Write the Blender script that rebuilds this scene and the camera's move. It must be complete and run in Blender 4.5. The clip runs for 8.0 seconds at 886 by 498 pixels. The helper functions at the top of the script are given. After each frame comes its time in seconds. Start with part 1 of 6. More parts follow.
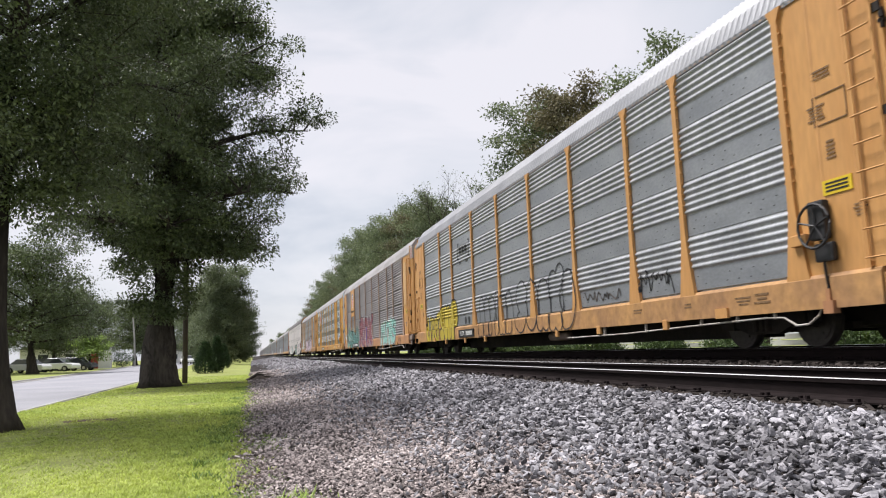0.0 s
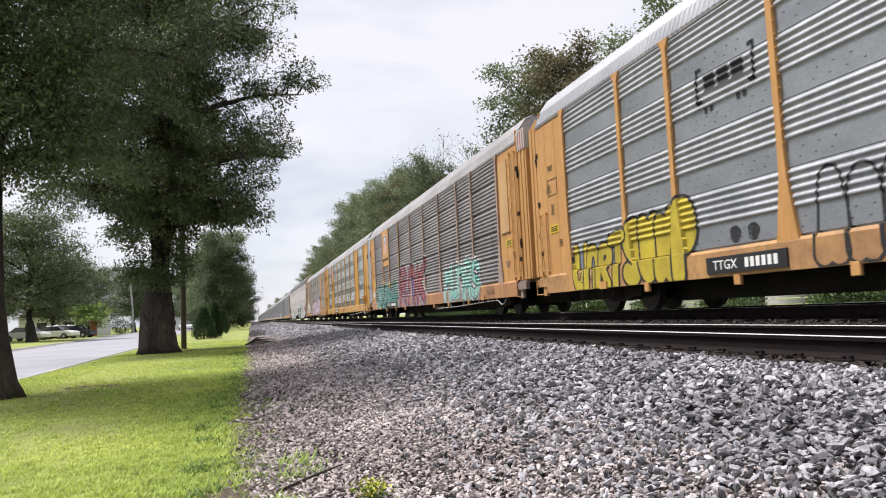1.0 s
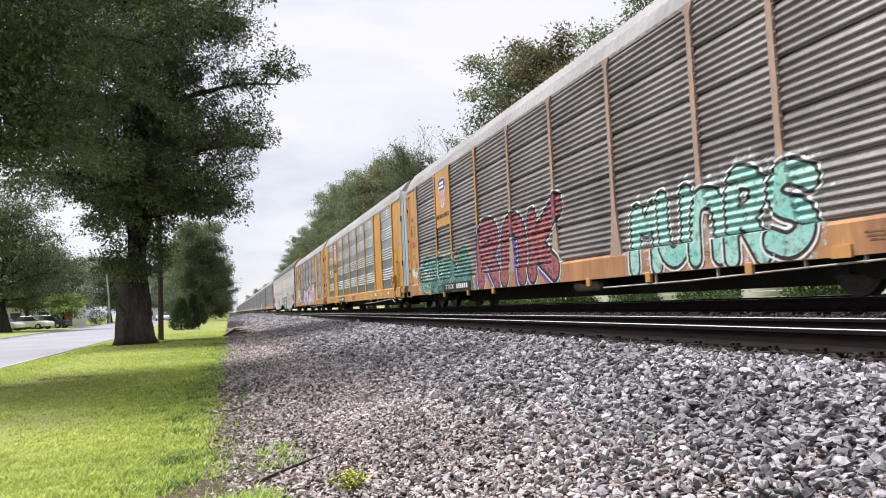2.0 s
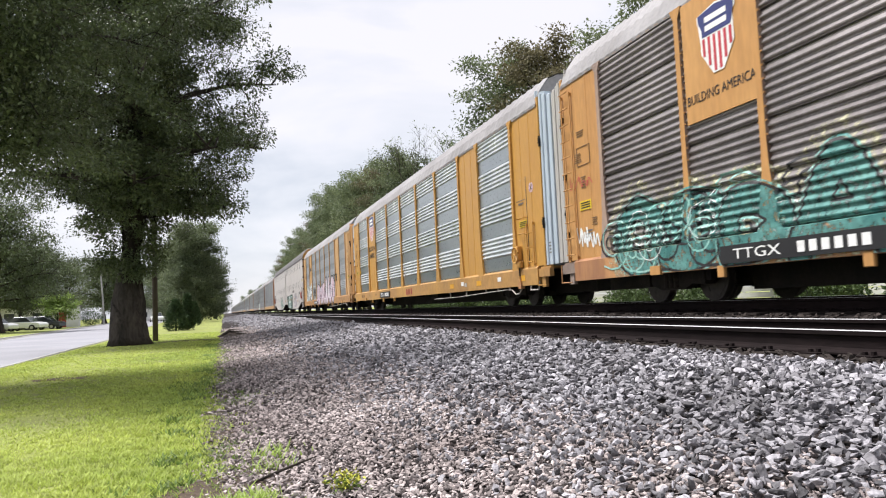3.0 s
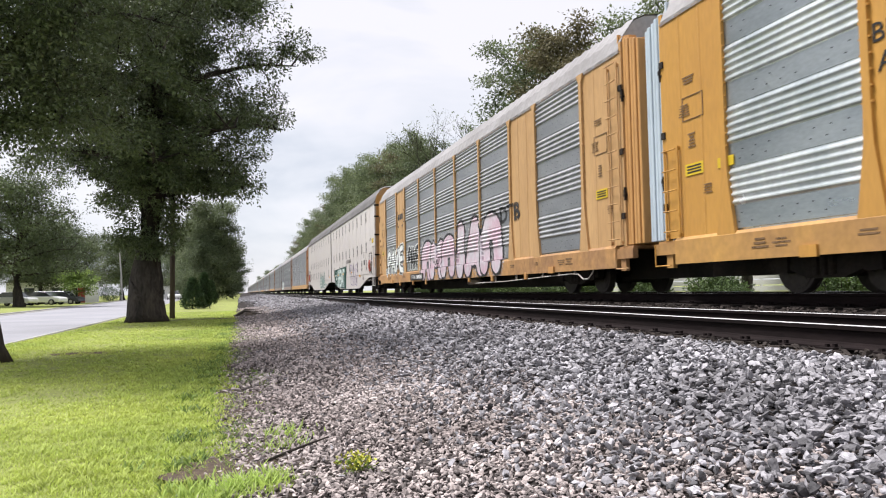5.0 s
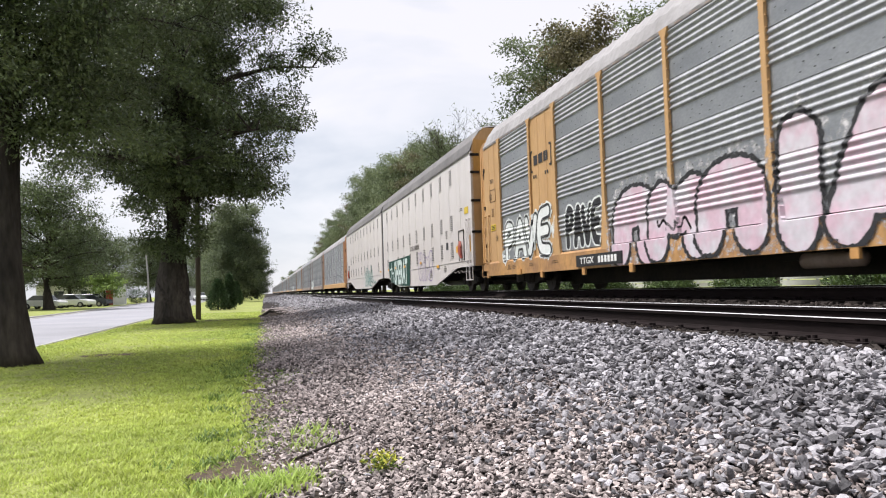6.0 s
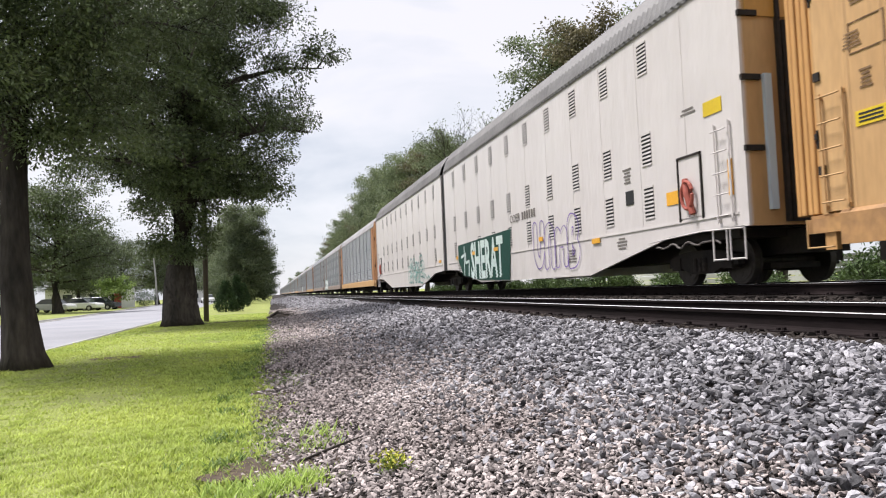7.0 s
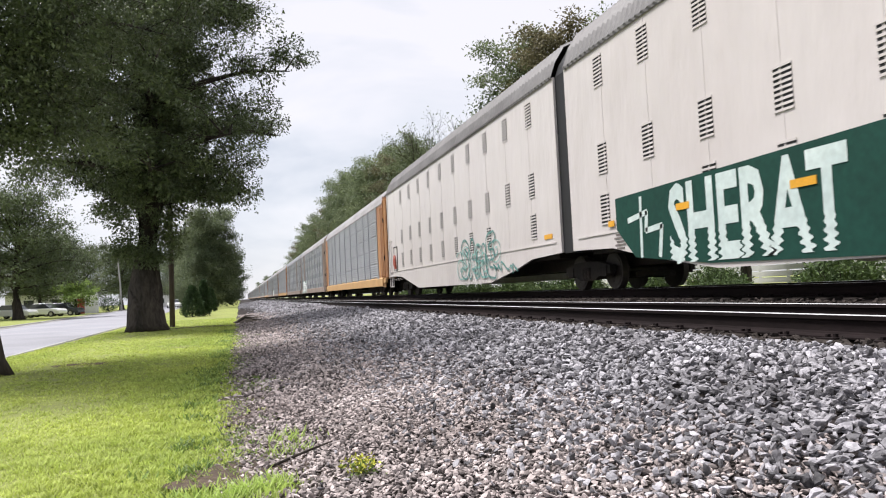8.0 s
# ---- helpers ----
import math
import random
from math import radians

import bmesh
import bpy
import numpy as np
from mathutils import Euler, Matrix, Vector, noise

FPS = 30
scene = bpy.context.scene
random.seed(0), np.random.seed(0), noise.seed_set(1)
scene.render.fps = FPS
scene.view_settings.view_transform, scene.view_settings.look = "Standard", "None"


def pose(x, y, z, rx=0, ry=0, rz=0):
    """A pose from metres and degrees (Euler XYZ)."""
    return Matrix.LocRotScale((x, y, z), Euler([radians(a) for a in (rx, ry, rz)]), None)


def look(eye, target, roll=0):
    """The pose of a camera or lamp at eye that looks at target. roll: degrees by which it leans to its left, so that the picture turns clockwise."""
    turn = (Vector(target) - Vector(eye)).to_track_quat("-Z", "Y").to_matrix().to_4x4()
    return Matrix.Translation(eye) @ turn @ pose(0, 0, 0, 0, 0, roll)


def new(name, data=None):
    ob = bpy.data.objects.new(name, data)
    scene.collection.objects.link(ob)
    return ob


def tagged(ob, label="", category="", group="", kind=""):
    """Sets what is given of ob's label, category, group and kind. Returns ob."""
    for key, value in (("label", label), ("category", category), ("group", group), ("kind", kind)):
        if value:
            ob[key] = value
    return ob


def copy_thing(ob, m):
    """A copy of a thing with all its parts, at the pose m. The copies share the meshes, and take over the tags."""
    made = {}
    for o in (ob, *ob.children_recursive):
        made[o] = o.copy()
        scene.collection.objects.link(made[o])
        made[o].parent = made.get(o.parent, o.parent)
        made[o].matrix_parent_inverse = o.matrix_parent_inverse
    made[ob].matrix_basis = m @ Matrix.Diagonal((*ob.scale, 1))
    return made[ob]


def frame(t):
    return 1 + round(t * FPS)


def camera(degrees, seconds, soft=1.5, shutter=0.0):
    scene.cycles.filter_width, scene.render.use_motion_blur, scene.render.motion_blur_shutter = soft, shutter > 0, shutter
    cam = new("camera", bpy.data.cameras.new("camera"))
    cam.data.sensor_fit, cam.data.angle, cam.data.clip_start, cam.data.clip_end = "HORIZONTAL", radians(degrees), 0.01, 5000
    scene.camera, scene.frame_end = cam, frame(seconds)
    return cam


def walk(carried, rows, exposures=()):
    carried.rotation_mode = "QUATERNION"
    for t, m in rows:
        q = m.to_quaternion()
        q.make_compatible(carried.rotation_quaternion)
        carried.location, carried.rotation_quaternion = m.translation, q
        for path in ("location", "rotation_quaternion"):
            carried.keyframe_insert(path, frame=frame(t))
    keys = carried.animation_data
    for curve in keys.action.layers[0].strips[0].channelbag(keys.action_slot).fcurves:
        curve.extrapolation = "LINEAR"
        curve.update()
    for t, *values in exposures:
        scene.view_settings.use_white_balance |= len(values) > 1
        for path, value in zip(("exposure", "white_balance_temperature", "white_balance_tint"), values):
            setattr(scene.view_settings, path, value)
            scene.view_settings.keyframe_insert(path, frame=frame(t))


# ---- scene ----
# ---------------------------------------------------------------- camera and its path
# World: y runs along the rails, x towards the train, z = 0 on the near track's rail heads.
cam = camera(60.86, 8.0, soft=1.1, shutter=0.07)
EYE = (0.0, 0.0, 0.34)
TURNS = (
    (0.0, -14.020, 7.582, 2.062), (0.5, -13.703, 6.154, 2.219), (1.0, -14.225, 4.796, 2.766), (1.5, -15.135, 4.075, 2.713),
    (3.0, -16.145, 4.128, 2.590), (3.5, -15.982, 3.966, 2.376), (4.0, -15.907, 3.580, 1.934), (4.5, -15.601, 3.127, 1.375),
    (6.0, -13.271, 2.964, 1.786), (6.5, -12.586, 2.916, 2.286), (7.0, -12.741, 2.940, 2.420), (7.5, -13.638, 2.990, 2.707),
    (8.0, -15.055, 3.104, 2.716))
walk(cam, [(t, pose(*EYE, 90 + pitch, roll, yaw)) for t, yaw, pitch, roll in TURNS],
     exposures=((0.0, 0.64), (0.5, 0.68), (1.0, 0.75), (1.5, 0.80), (3.0, 0.80), (8.0, 0.78)))

# ---------------------------------------------------------------- sky, sun, exposure
world = bpy.data.worlds.new("overcast_sky")
scene.world = world
world.use_nodes = True
SUN_ELEVATION, SUN_AZIMUTH = 64.0, -66.0     # azimuth: degrees from +y towards +x


def build_sky():
    nt = world.node_tree
    nt.nodes.clear()
    out = nt.nodes.new("ShaderNodeOutputWorld")
    bg = nt.nodes.new("ShaderNodeBackground")
    sky = nt.nodes.new("ShaderNodeTexSky")
    sky.sky_type, sky.sun_disc = "NISHITA", False
    sky.sun_elevation, sky.sun_rotation = radians(SUN_ELEVATION), radians(SUN_AZIMUTH)
    dim = nt.nodes.new("ShaderNodeVectorMath")
    dim.operation = "SCALE"
    dim.inputs["Scale"].default_value = 0.12
    coord = nt.nodes.new("ShaderNodeTexCoord")
    mapping = nt.nodes.new("ShaderNodeMapping")
    mapping.inputs["Scale"].default_value = (1.3, 1.3, 4.2)
    mapping.inputs["Location"].default_value = (0.3, 0.1, 0.2)
    cloud = nt.nodes.new("ShaderNodeTexNoise")
    cloud.inputs["Scale"].default_value = 1.9
    cloud.inputs["Detail"].default_value = 5
    cloud.inputs["Roughness"].default_value = 0.52
    cloud.inputs["Distortion"].default_value = 0.4
    ramp = nt.nodes.new("ShaderNodeValToRGB")
    ramp.color_ramp.elements[0].position, ramp.color_ramp.elements[0].color = 0.35, (0.41, 0.428, 0.48, 1)
    ramp.color_ramp.elements[1].position, ramp.color_ramp.elements[1].color = 0.60, (0.585, 0.568, 0.60, 1)
    mid = ramp.color_ramp.elements.new(0.47)
    mid.color = (0.50, 0.505, 0.545, 1)
    mix = nt.nodes.new("ShaderNodeMix")
    mix.data_type = "RGBA"
    mix.inputs["Factor"].default_value = 0.90
    link = nt.links.new
    link(coord.outputs["Generated"], mapping.inputs["Vector"])
    link(mapping.outputs[0], cloud.inputs["Vector"])
    link(cloud.outputs["Fac"], ramp.inputs["Fac"])
    link(sky.outputs[0], dim.inputs[0])
    link(dim.outputs[0], mix.inputs["A"])
    link(ramp.outputs[0], mix.inputs["B"])
    link(mix.outputs["Result"], bg.inputs["Color"])
    bg.inputs["Strength"].default_value = 1.0
    link(bg.outputs[0], out.inputs["Surface"])


build_sky()
sun = new("sun", bpy.data.lights.new("sun", "SUN"))
sun.data.energy, sun.data.angle, sun.data.color = 3.9, radians(18), (1.0, 0.962, 0.955)
_e, _a = radians(SUN_ELEVATION), radians(SUN_AZIMUTH)
sun.matrix_world = look((60 * math.sin(_a) * math.cos(_e), 60 * math.cos(_a) * math.cos(_e), 60 * math.sin(_e)), (0, 0, 0))


# ---------------------------------------------------------------- materials
def material(name, base, rough=0.7, metal=0.0, fine=40.0, coarse=2.0, amount=0.25, bump=0.15, second=None, blend=0.5,
             stretch=(1, 1, 1), spec=0.5, per_object=0.0, islands=0.0, through_light=0.0, worn=0.0, relief=0.02):
    """A principled material with grain at two scales, an optional second colour in patches, and fine relief."""
    m = bpy.data.materials.new(name)
    m.use_nodes = True
    nt = m.node_tree
    node, link = nt.nodes.new, nt.links.new
    p = nt.nodes["Principled BSDF"]
    p.inputs["Roughness"].default_value = rough
    p.inputs["Metallic"].default_value = metal
    p.inputs["Specular IOR Level"].default_value = spec
    coord = node("ShaderNodeTexCoord")
    mp = node("ShaderNodeMapping")
    mp.inputs["Scale"].default_value = stretch
    link(coord.outputs["Object"], mp.inputs["Vector"])
    n1, n2 = node("ShaderNodeTexNoise"), node("ShaderNodeTexNoise")
    n1.inputs["Scale"].default_value, n1.inputs["Detail"].default_value = fine, 4
    n2.inputs["Scale"].default_value, n2.inputs["Detail"].default_value = coarse, 5
    n2.inputs["Roughness"].default_value = 0.6
    for n in (n1, n2):
        link(mp.outputs[0], n.inputs["Vector"])
    ramp = node("ShaderNodeValToRGB")
    ramp.color_ramp.elements[0].position, ramp.color_ramp.elements[1].position = 0.5 - 0.28 * blend, 0.5 + 0.28 * blend
    other = second or tuple(c * (1 - amount) for c in base)
    ramp.color_ramp.elements[0].color, ramp.color_ramp.elements[1].color = (*other, 1), (*base, 1)
    link(n2.outputs["Fac"], ramp.inputs["Fac"])
    value = node("ShaderNodeMapRange")
    value.inputs["From Min"].default_value, value.inputs["From Max"].default_value = 0.25, 0.75
    value.inputs["To Min"].default_value, value.inputs["To Max"].default_value = 1 - amount, 1 + amount * 0.6
    link(n1.outputs["Fac"], value.inputs["Value"])
    hsv = node("ShaderNodeHueSaturation")
    link(ramp.outputs[0], hsv.inputs["Color"])
    last = value.outputs[0]
    for use, key in ((per_object, "object"), (islands, "island")):
        if use:
            info = node("ShaderNodeObjectInfo") if key == "object" else node("ShaderNodeNewGeometry")
            rnd = info.outputs["Random"] if key == "object" else info.outputs["Random Per Island"]
            rng = node("ShaderNodeMapRange")
            rng.inputs["To Min"].default_value, rng.inputs["To Max"].default_value = 1 - use, 1 + use
            link(rnd, rng.inputs["Value"])
            mul = node("ShaderNodeMath")
            mul.operation = "MULTIPLY"
            link(last, mul.inputs[0])
            link(rng.outputs[0], mul.inputs[1])
            last = mul.outputs[0]
    link(last, hsv.inputs["Value"])
    link(hsv.outputs[0], p.inputs["Base Color"])
    if bump:
        b = node("ShaderNodeBump")
        b.inputs["Strength"].default_value, b.inputs["Distance"].default_value = bump, relief
        link(n1.outputs["Fac"], b.inputs["Height"])
        link(b.outputs[0], p.inputs["Normal"])
    rr = node("ShaderNodeMapRange")
    rr.inputs["To Min"].default_value, rr.inputs["To Max"].default_value = max(0.05, rough - 0.12), min(1, rough + 0.12)
    link(n2.outputs["Fac"], rr.inputs["Value"])
    link(rr.outputs[0], p.inputs["Roughness"])
    if through_light:
        tr = node("ShaderNodeBsdfTranslucent")
        link(hsv.outputs[0], tr.inputs["Color"])
        add = node("ShaderNodeMixShader")
        add.inputs["Fac"].default_value = through_light
        link(p.outputs[0], add.inputs[1])
        link(tr.outputs[0], add.inputs[2])
        link(add.outputs[0], nt.nodes["Material Output"].inputs["Surface"])
    if worn:        # thin paint through which the sheet below shows in flecks
        clear, mix, edge = node("ShaderNodeBsdfTransparent"), node("ShaderNodeMixShader"), node("ShaderNodeMapRange")
        flecks = node("ShaderNodeTexNoise")
        flecks.inputs["Scale"].default_value, flecks.inputs["Detail"].default_value, flecks.inputs["Roughness"].default_value = 7.0, 6, 0.7
        link(mp.outputs[0], flecks.inputs["Vector"])
        edge.inputs["From Min"].default_value, edge.inputs["From Max"].default_value = 0.25 + 0.4 * worn, 0.45 + 0.4 * worn
        link(flecks.outputs["Fac"], edge.inputs["Value"])
        link(edge.outputs[0], mix.inputs["Fac"])
        link(clear.outputs[0], mix.inputs[1])
        link(p.outputs[0], mix.inputs[2])
        link(mix.outputs[0], nt.nodes["Material Output"].inputs["Surface"])
    return m


M = {}
M["grass"] = material("lawn_soil_grass", (0.30, 0.35, 0.09), 0.9, 0, 60, 0.6, 0.35, 0.6, second=(0.19, 0.20, 0.075), blend=0.8, spec=0.2)
M["blade"] = material("grass_blade", (0.52, 0.58, 0.14), 0.6, 0, 9, 0.6, 0.38, 0, second=(0.34, 0.44, 0.095), blend=0.8, islands=0.22, through_light=0.35, spec=0.3)
M["weed"] = material("weed_leaf", (0.26, 0.36, 0.085), 0.6, 0, 5, 1, 0.3, 0, second=(0.13, 0.20, 0.05), islands=0.35, through_light=0.35, spec=0.3)
M["weed_bright"] = material("bright_tuft_blade", (0.42, 0.54, 0.13), 0.6, 0, 5, 1, 0.25, 0, second=(0.30, 0.42, 0.10), islands=0.3, through_light=0.35, spec=0.3)
M["bloom"] = material("yellow_weed_flower", (0.50, 0.50, 0.06), 0.7, 0, 5, 1, 0.2, 0, islands=0.2)
# bed is near-black: shade of the gaps between stones put into its colour
M["bed"] = material("ballast_gap_shade", (0.040, 0.033, 0.030), 0.95, 0, 45, 0.8, 0.45, 1.0, second=(0.022, 0.018, 0.017), spec=0.15)
M["stone"] = material("crushed_granite", (0.305, 0.296, 0.314), 0.72, 0, 42, 0.9, 0.35, 0.6, second=(0.205, 0.197, 0.209), islands=0.75, spec=0.3)
M["stone_dark"] = material("dark_brown_ballast", (0.055, 0.045, 0.040), 0.9, 0, 30, 0.6, 0.25, 0.3, second=(0.035, 0.029, 0.026), islands=0.5, spec=0.15)
M["pink"] = material("brownish_crushed_stone", (0.40, 0.35, 0.335), 0.85, 0, 34, 0.9, 0.3, 0.4, second=(0.23, 0.195, 0.185), islands=0.75, spec=0.2)
M["earth"] = material("stony_dark_earth", (0.085, 0.064, 0.050), 0.95, 0, 34, 1.5, 0.45, 1.0, second=(0.045, 0.036, 0.030), spec=0.15)
M["dirt"] = material("bare_soil", (0.13, 0.095, 0.07), 0.95, 0, 30, 1.2, 0.4, 0.8, second=(0.085, 0.065, 0.05), spec=0.15)
M["asphalt"] = material("worn_street_asphalt", (0.30, 0.30, 0.325), 0.85, 0, 50, 0.25, 0.15, 0.3, second=(0.24, 0.24, 0.26), spec=0.3)
M["concrete"] = material("kerb_concrete", (0.42, 0.41, 0.39), 0.85, 0, 30, 0.7, 0.2, 0.3)
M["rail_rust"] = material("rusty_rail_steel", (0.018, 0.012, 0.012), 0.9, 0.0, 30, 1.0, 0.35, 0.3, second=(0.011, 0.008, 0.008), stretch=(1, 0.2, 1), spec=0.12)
# near-white base colour stands in for the sky's glint on polished steel
M["rail_top"] = material("rail_head_glint", (0.92, 0.92, 0.94), 0.25, 0.15, 20, 0.4, 0.05, 0.0, stretch=(1, 0.05, 1))
M["tie"] = material("creosoted_timber", (0.040, 0.032, 0.028), 0.9, 0, 25, 2.0, 0.4, 0.6, stretch=(1, 6, 6), per_object=0.25, spec=0.2)
M["yellow"] = material("faded_yellow_paint", (0.55, 0.30, 0.105), 0.55, 0, 10, 0.8, 0.15, 0.08, second=(0.42, 0.205, 0.065), blend=0.8, stretch=(1, 1.2, 0.3))
M["yellow_fresh"] = material("bright_yellow_paint", (0.53, 0.285, 0.058), 0.45, 0, 14, 0.6, 0.12, 0.05, second=(0.43, 0.22, 0.055), blend=0.9, stretch=(1, 1.2, 0.3))
M["tan"] = material("bleached_yellow_paint", (0.55, 0.345, 0.16), 0.6, 0, 10, 0.8, 0.13, 0.08, second=(0.40, 0.23, 0.095), blend=0.8, stretch=(1, 1.5, 0.3))
M["sill_yellow"] = material("grimy_yellow_sill_paint", (0.50, 0.275, 0.095), 0.65, 0, 9, 1.1, 0.28, 0.12, second=(0.25, 0.135, 0.07), blend=0.9, stretch=(1, 0.9, 0.8))
M["sill_fresh"] = material("soiled_bright_yellow_sill", (0.52, 0.29, 0.075), 0.6, 0, 9, 0.9, 0.2, 0.08, second=(0.30, 0.165, 0.07), blend=1.0, stretch=(1, 0.9, 0.8))
M["pipe"] = material("pale_grey_air_pipe", (0.52, 0.50, 0.47), 0.6, 0, 15, 2.0, 0.25, 0.05, second=(0.30, 0.26, 0.22))
M["door_pale"] = material("warm_grey_door_paint", (0.46, 0.44, 0.41), 0.55, 0, 10, 0.8, 0.1, 0.05, second=(0.37, 0.35, 0.33), stretch=(1, 1, 0.2))
M["rust_yellow"] = material("rust_stained_yellow_paint", (0.48, 0.25, 0.10), 0.65, 0, 10, 0.9, 0.2, 0.12, second=(0.24, 0.105, 0.06), blend=0.8, stretch=(1, 1.5, 0.3))
M["galv"] = material("weathered_galvanised_steel", (0.46, 0.47, 0.49), 0.50, 0.45, 14, 1.3, 0.16, 0.06, second=(0.31, 0.32, 0.34), blend=0.8, stretch=(1, 1.6, 0.6))
M["galv_bright"] = material("bright_galvanised_steel", (0.80, 0.83, 0.84), 0.25, 0.50, 14, 1.0, 0.12, 0.03, second=(0.52, 0.57, 0.59), stretch=(1, 0.8, 0.5))
# flat-band steels: dark reflections of ground and trees put into the colour
M["band_shade"] = material("weathered_steel_band_shade", (0.345, 0.36, 0.38), 0.50, 0.5, 16, 0.9, 0.14, 0.04, second=(0.225, 0.24, 0.26), blend=0.9, stretch=(1, 0.8, 1.4))
M["band_shade_bright"] = material("bluish_steel_band_shade", (0.50, 0.54, 0.56), 0.32, 0.75, 16, 0.8, 0.12, 0.04, second=(0.30, 0.34, 0.365), blend=0.9, stretch=(1, 0.5, 1.4))
M["galv_dark"] = material("grimy_galvanised_steel", (0.42, 0.385, 0.385), 0.42, 0.5, 24, 0.6, 0.22, 0.05, second=(0.16, 0.142, 0.14), blend=0.9, stretch=(1, 0.7, 1.0))
M["galv_brown"] = material("brown_stained_steel", (0.34, 0.28, 0.24), 0.65, 0.2, 20, 0.8, 0.18, 0.08, second=(0.23, 0.17, 0.14), stretch=(1, 1.4, 0.5))
M["salmon"] = material("sun_bleached_post_paint", (0.44, 0.30, 0.22), 0.65, 0, 14, 0.7, 0.2, 0.06, second=(0.27, 0.20, 0.17), stretch=(1, 1.4, 0.4))
M["roof"] = material("white_painted_roof", (0.315, 0.305, 0.31), 0.65, 0, 12, 0.8, 0.14, 0.05, second=(0.22, 0.21, 0.21), stretch=(1, 0.6, 1))
M["roof_grey"] = material("bare_metal_roof", (0.27, 0.275, 0.29), 0.55, 0.3, 14, 0.8, 0.12, 0.05, second=(0.20, 0.205, 0.22))
M["roof_rib"] = material("dull_ribbed_metal_roof", (0.17, 0.165, 0.165), 0.65, 0.2, 10, 0.8, 0.15, 0.05, second=(0.115, 0.11, 0.11))
M["white"] = material("chalky_white_paint", (0.59, 0.555, 0.54), 0.34, 0, 1.7, 0.8, 0.05, 1.0, second=(0.56, 0.515, 0.50), blend=1.0, stretch=(1, 1.1, 0.35), relief=0.05)
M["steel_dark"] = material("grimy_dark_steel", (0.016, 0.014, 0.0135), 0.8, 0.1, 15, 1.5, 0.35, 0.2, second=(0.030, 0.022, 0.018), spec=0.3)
M["wheel"] = material("worn_wheel_steel", (0.07, 0.06, 0.055), 0.6, 0.5, 15, 2.0, 0.3, 0.1)
M["black"] = material("black_paint", (0.016, 0.016, 0.018), 0.55, 0, 20, 1.0, 0.2, 0.05)
M["white_letter"] = material("white_lettering", (0.80, 0.80, 0.78), 0.6, 0, 20, 1.0, 0.1, 0)
M["grey_letter"] = material("grey_stencil", (0.16, 0.14, 0.13), 0.6, 0, 20, 1.0, 0.2, 0)
M["faint_letter"] = material("faded_brown_stencil", (0.23, 0.135, 0.065), 0.6, 0, 20, 2.0, 0.3, 0, worn=0.1)
M["blue"] = material("navy_paint", (0.045, 0.055, 0.18), 0.5, 0, 20, 1.0, 0.15, 0.02)
M["red"] = material("red_paint", (0.50, 0.055, 0.075), 0.5, 0, 20, 1.0, 0.15, 0.02)
M["oxide"] = material("red_oxide_paint", (0.33, 0.045, 0.03), 0.6, 0, 15, 2.0, 0.25, 0.05)
M["label"] = material("yellow_placard", (0.62, 0.44, 0.02), 0.5, 0, 20, 1.0, 0.1, 0)
M["amber"] = material("amber_reflector", (0.72, 0.36, 0.03), 0.4, 0, 20, 1.0, 0.1, 0)
M["spray_black"] = material("black_spray_paint", (0.022, 0.022, 0.025), 0.6, 0, 12, 2.0, 0.25, 0, worn=0.08)
M["spray_yellow"] = material("yellow_spray_paint", (0.50, 0.40, 0.035), 0.55, 0, 6, 1.3, 0.15, 0, second=(0.36, 0.27, 0.03))
M["spray_teal"] = material("teal_spray_paint", (0.12, 0.36, 0.33), 0.55, 0, 9, 1.3, 0.2, 0, second=(0.30, 0.50, 0.45), worn=0.25)
M["spray_deep"] = material("dark_teal_spray_paint", (0.035, 0.16, 0.15), 0.55, 0, 9, 1.8, 0.35, 0, second=(0.12, 0.30, 0.27), blend=0.5, worn=0.2)
M["spray_red"] = material("dull_red_spray_paint", (0.36, 0.10, 0.085), 0.55, 0, 9, 1.3, 0.25, 0, second=(0.30, 0.12, 0.13), worn=0.25)
M["spray_violet"] = material("violet_spray_paint", (0.16, 0.09, 0.34), 0.55, 0, 9, 1.3, 0.2, 0, worn=0.15)
M["spray_pink"] = material("pale_pink_spray_paint", (0.56, 0.53, 0.57), 0.6, 0, 6, 1.6, 0.15, 0, second=(0.56, 0.40, 0.47), blend=0.35)
M["spray_pale"] = material("pale_mint_spray_paint", (0.58, 0.67, 0.64), 0.6, 0, 9, 1.3, 0.15, 0, second=(0.48, 0.57, 0.55))
M["spray_mint"] = material("mint_spray_paint", (0.22, 0.50, 0.44), 0.55, 0, 9, 1.6, 0.2, 0, second=(0.38, 0.58, 0.52), worn=0.1)
M["overspray"] = material("pale_overspray", (0.60, 0.59, 0.60), 0.7, 0, 9, 1.3, 0.15, 0, worn=0.55)
M["overspray_straw"] = material("straw_overspray", (0.56, 0.54, 0.36), 0.7, 0, 9, 1.3, 0.15, 0, worn=0.50)
M["spray_white"] = material("white_spray_paint", (0.72, 0.74, 0.73), 0.6, 0, 9, 1.3, 0.12, 0, second=(0.60, 0.64, 0.62))
M["spray_green"] = material("bottle_green_spray_paint", (0.008, 0.052, 0.038), 0.75, 0, 9, 1.0, 0.2, 0, spec=0.25)
M["bluegrey"] = material("pale_blue_door_paint", (0.47, 0.55, 0.62), 0.5, 0, 10, 0.8, 0.1, 0.04, second=(0.40, 0.46, 0.52), stretch=(1, 1, 0.2))
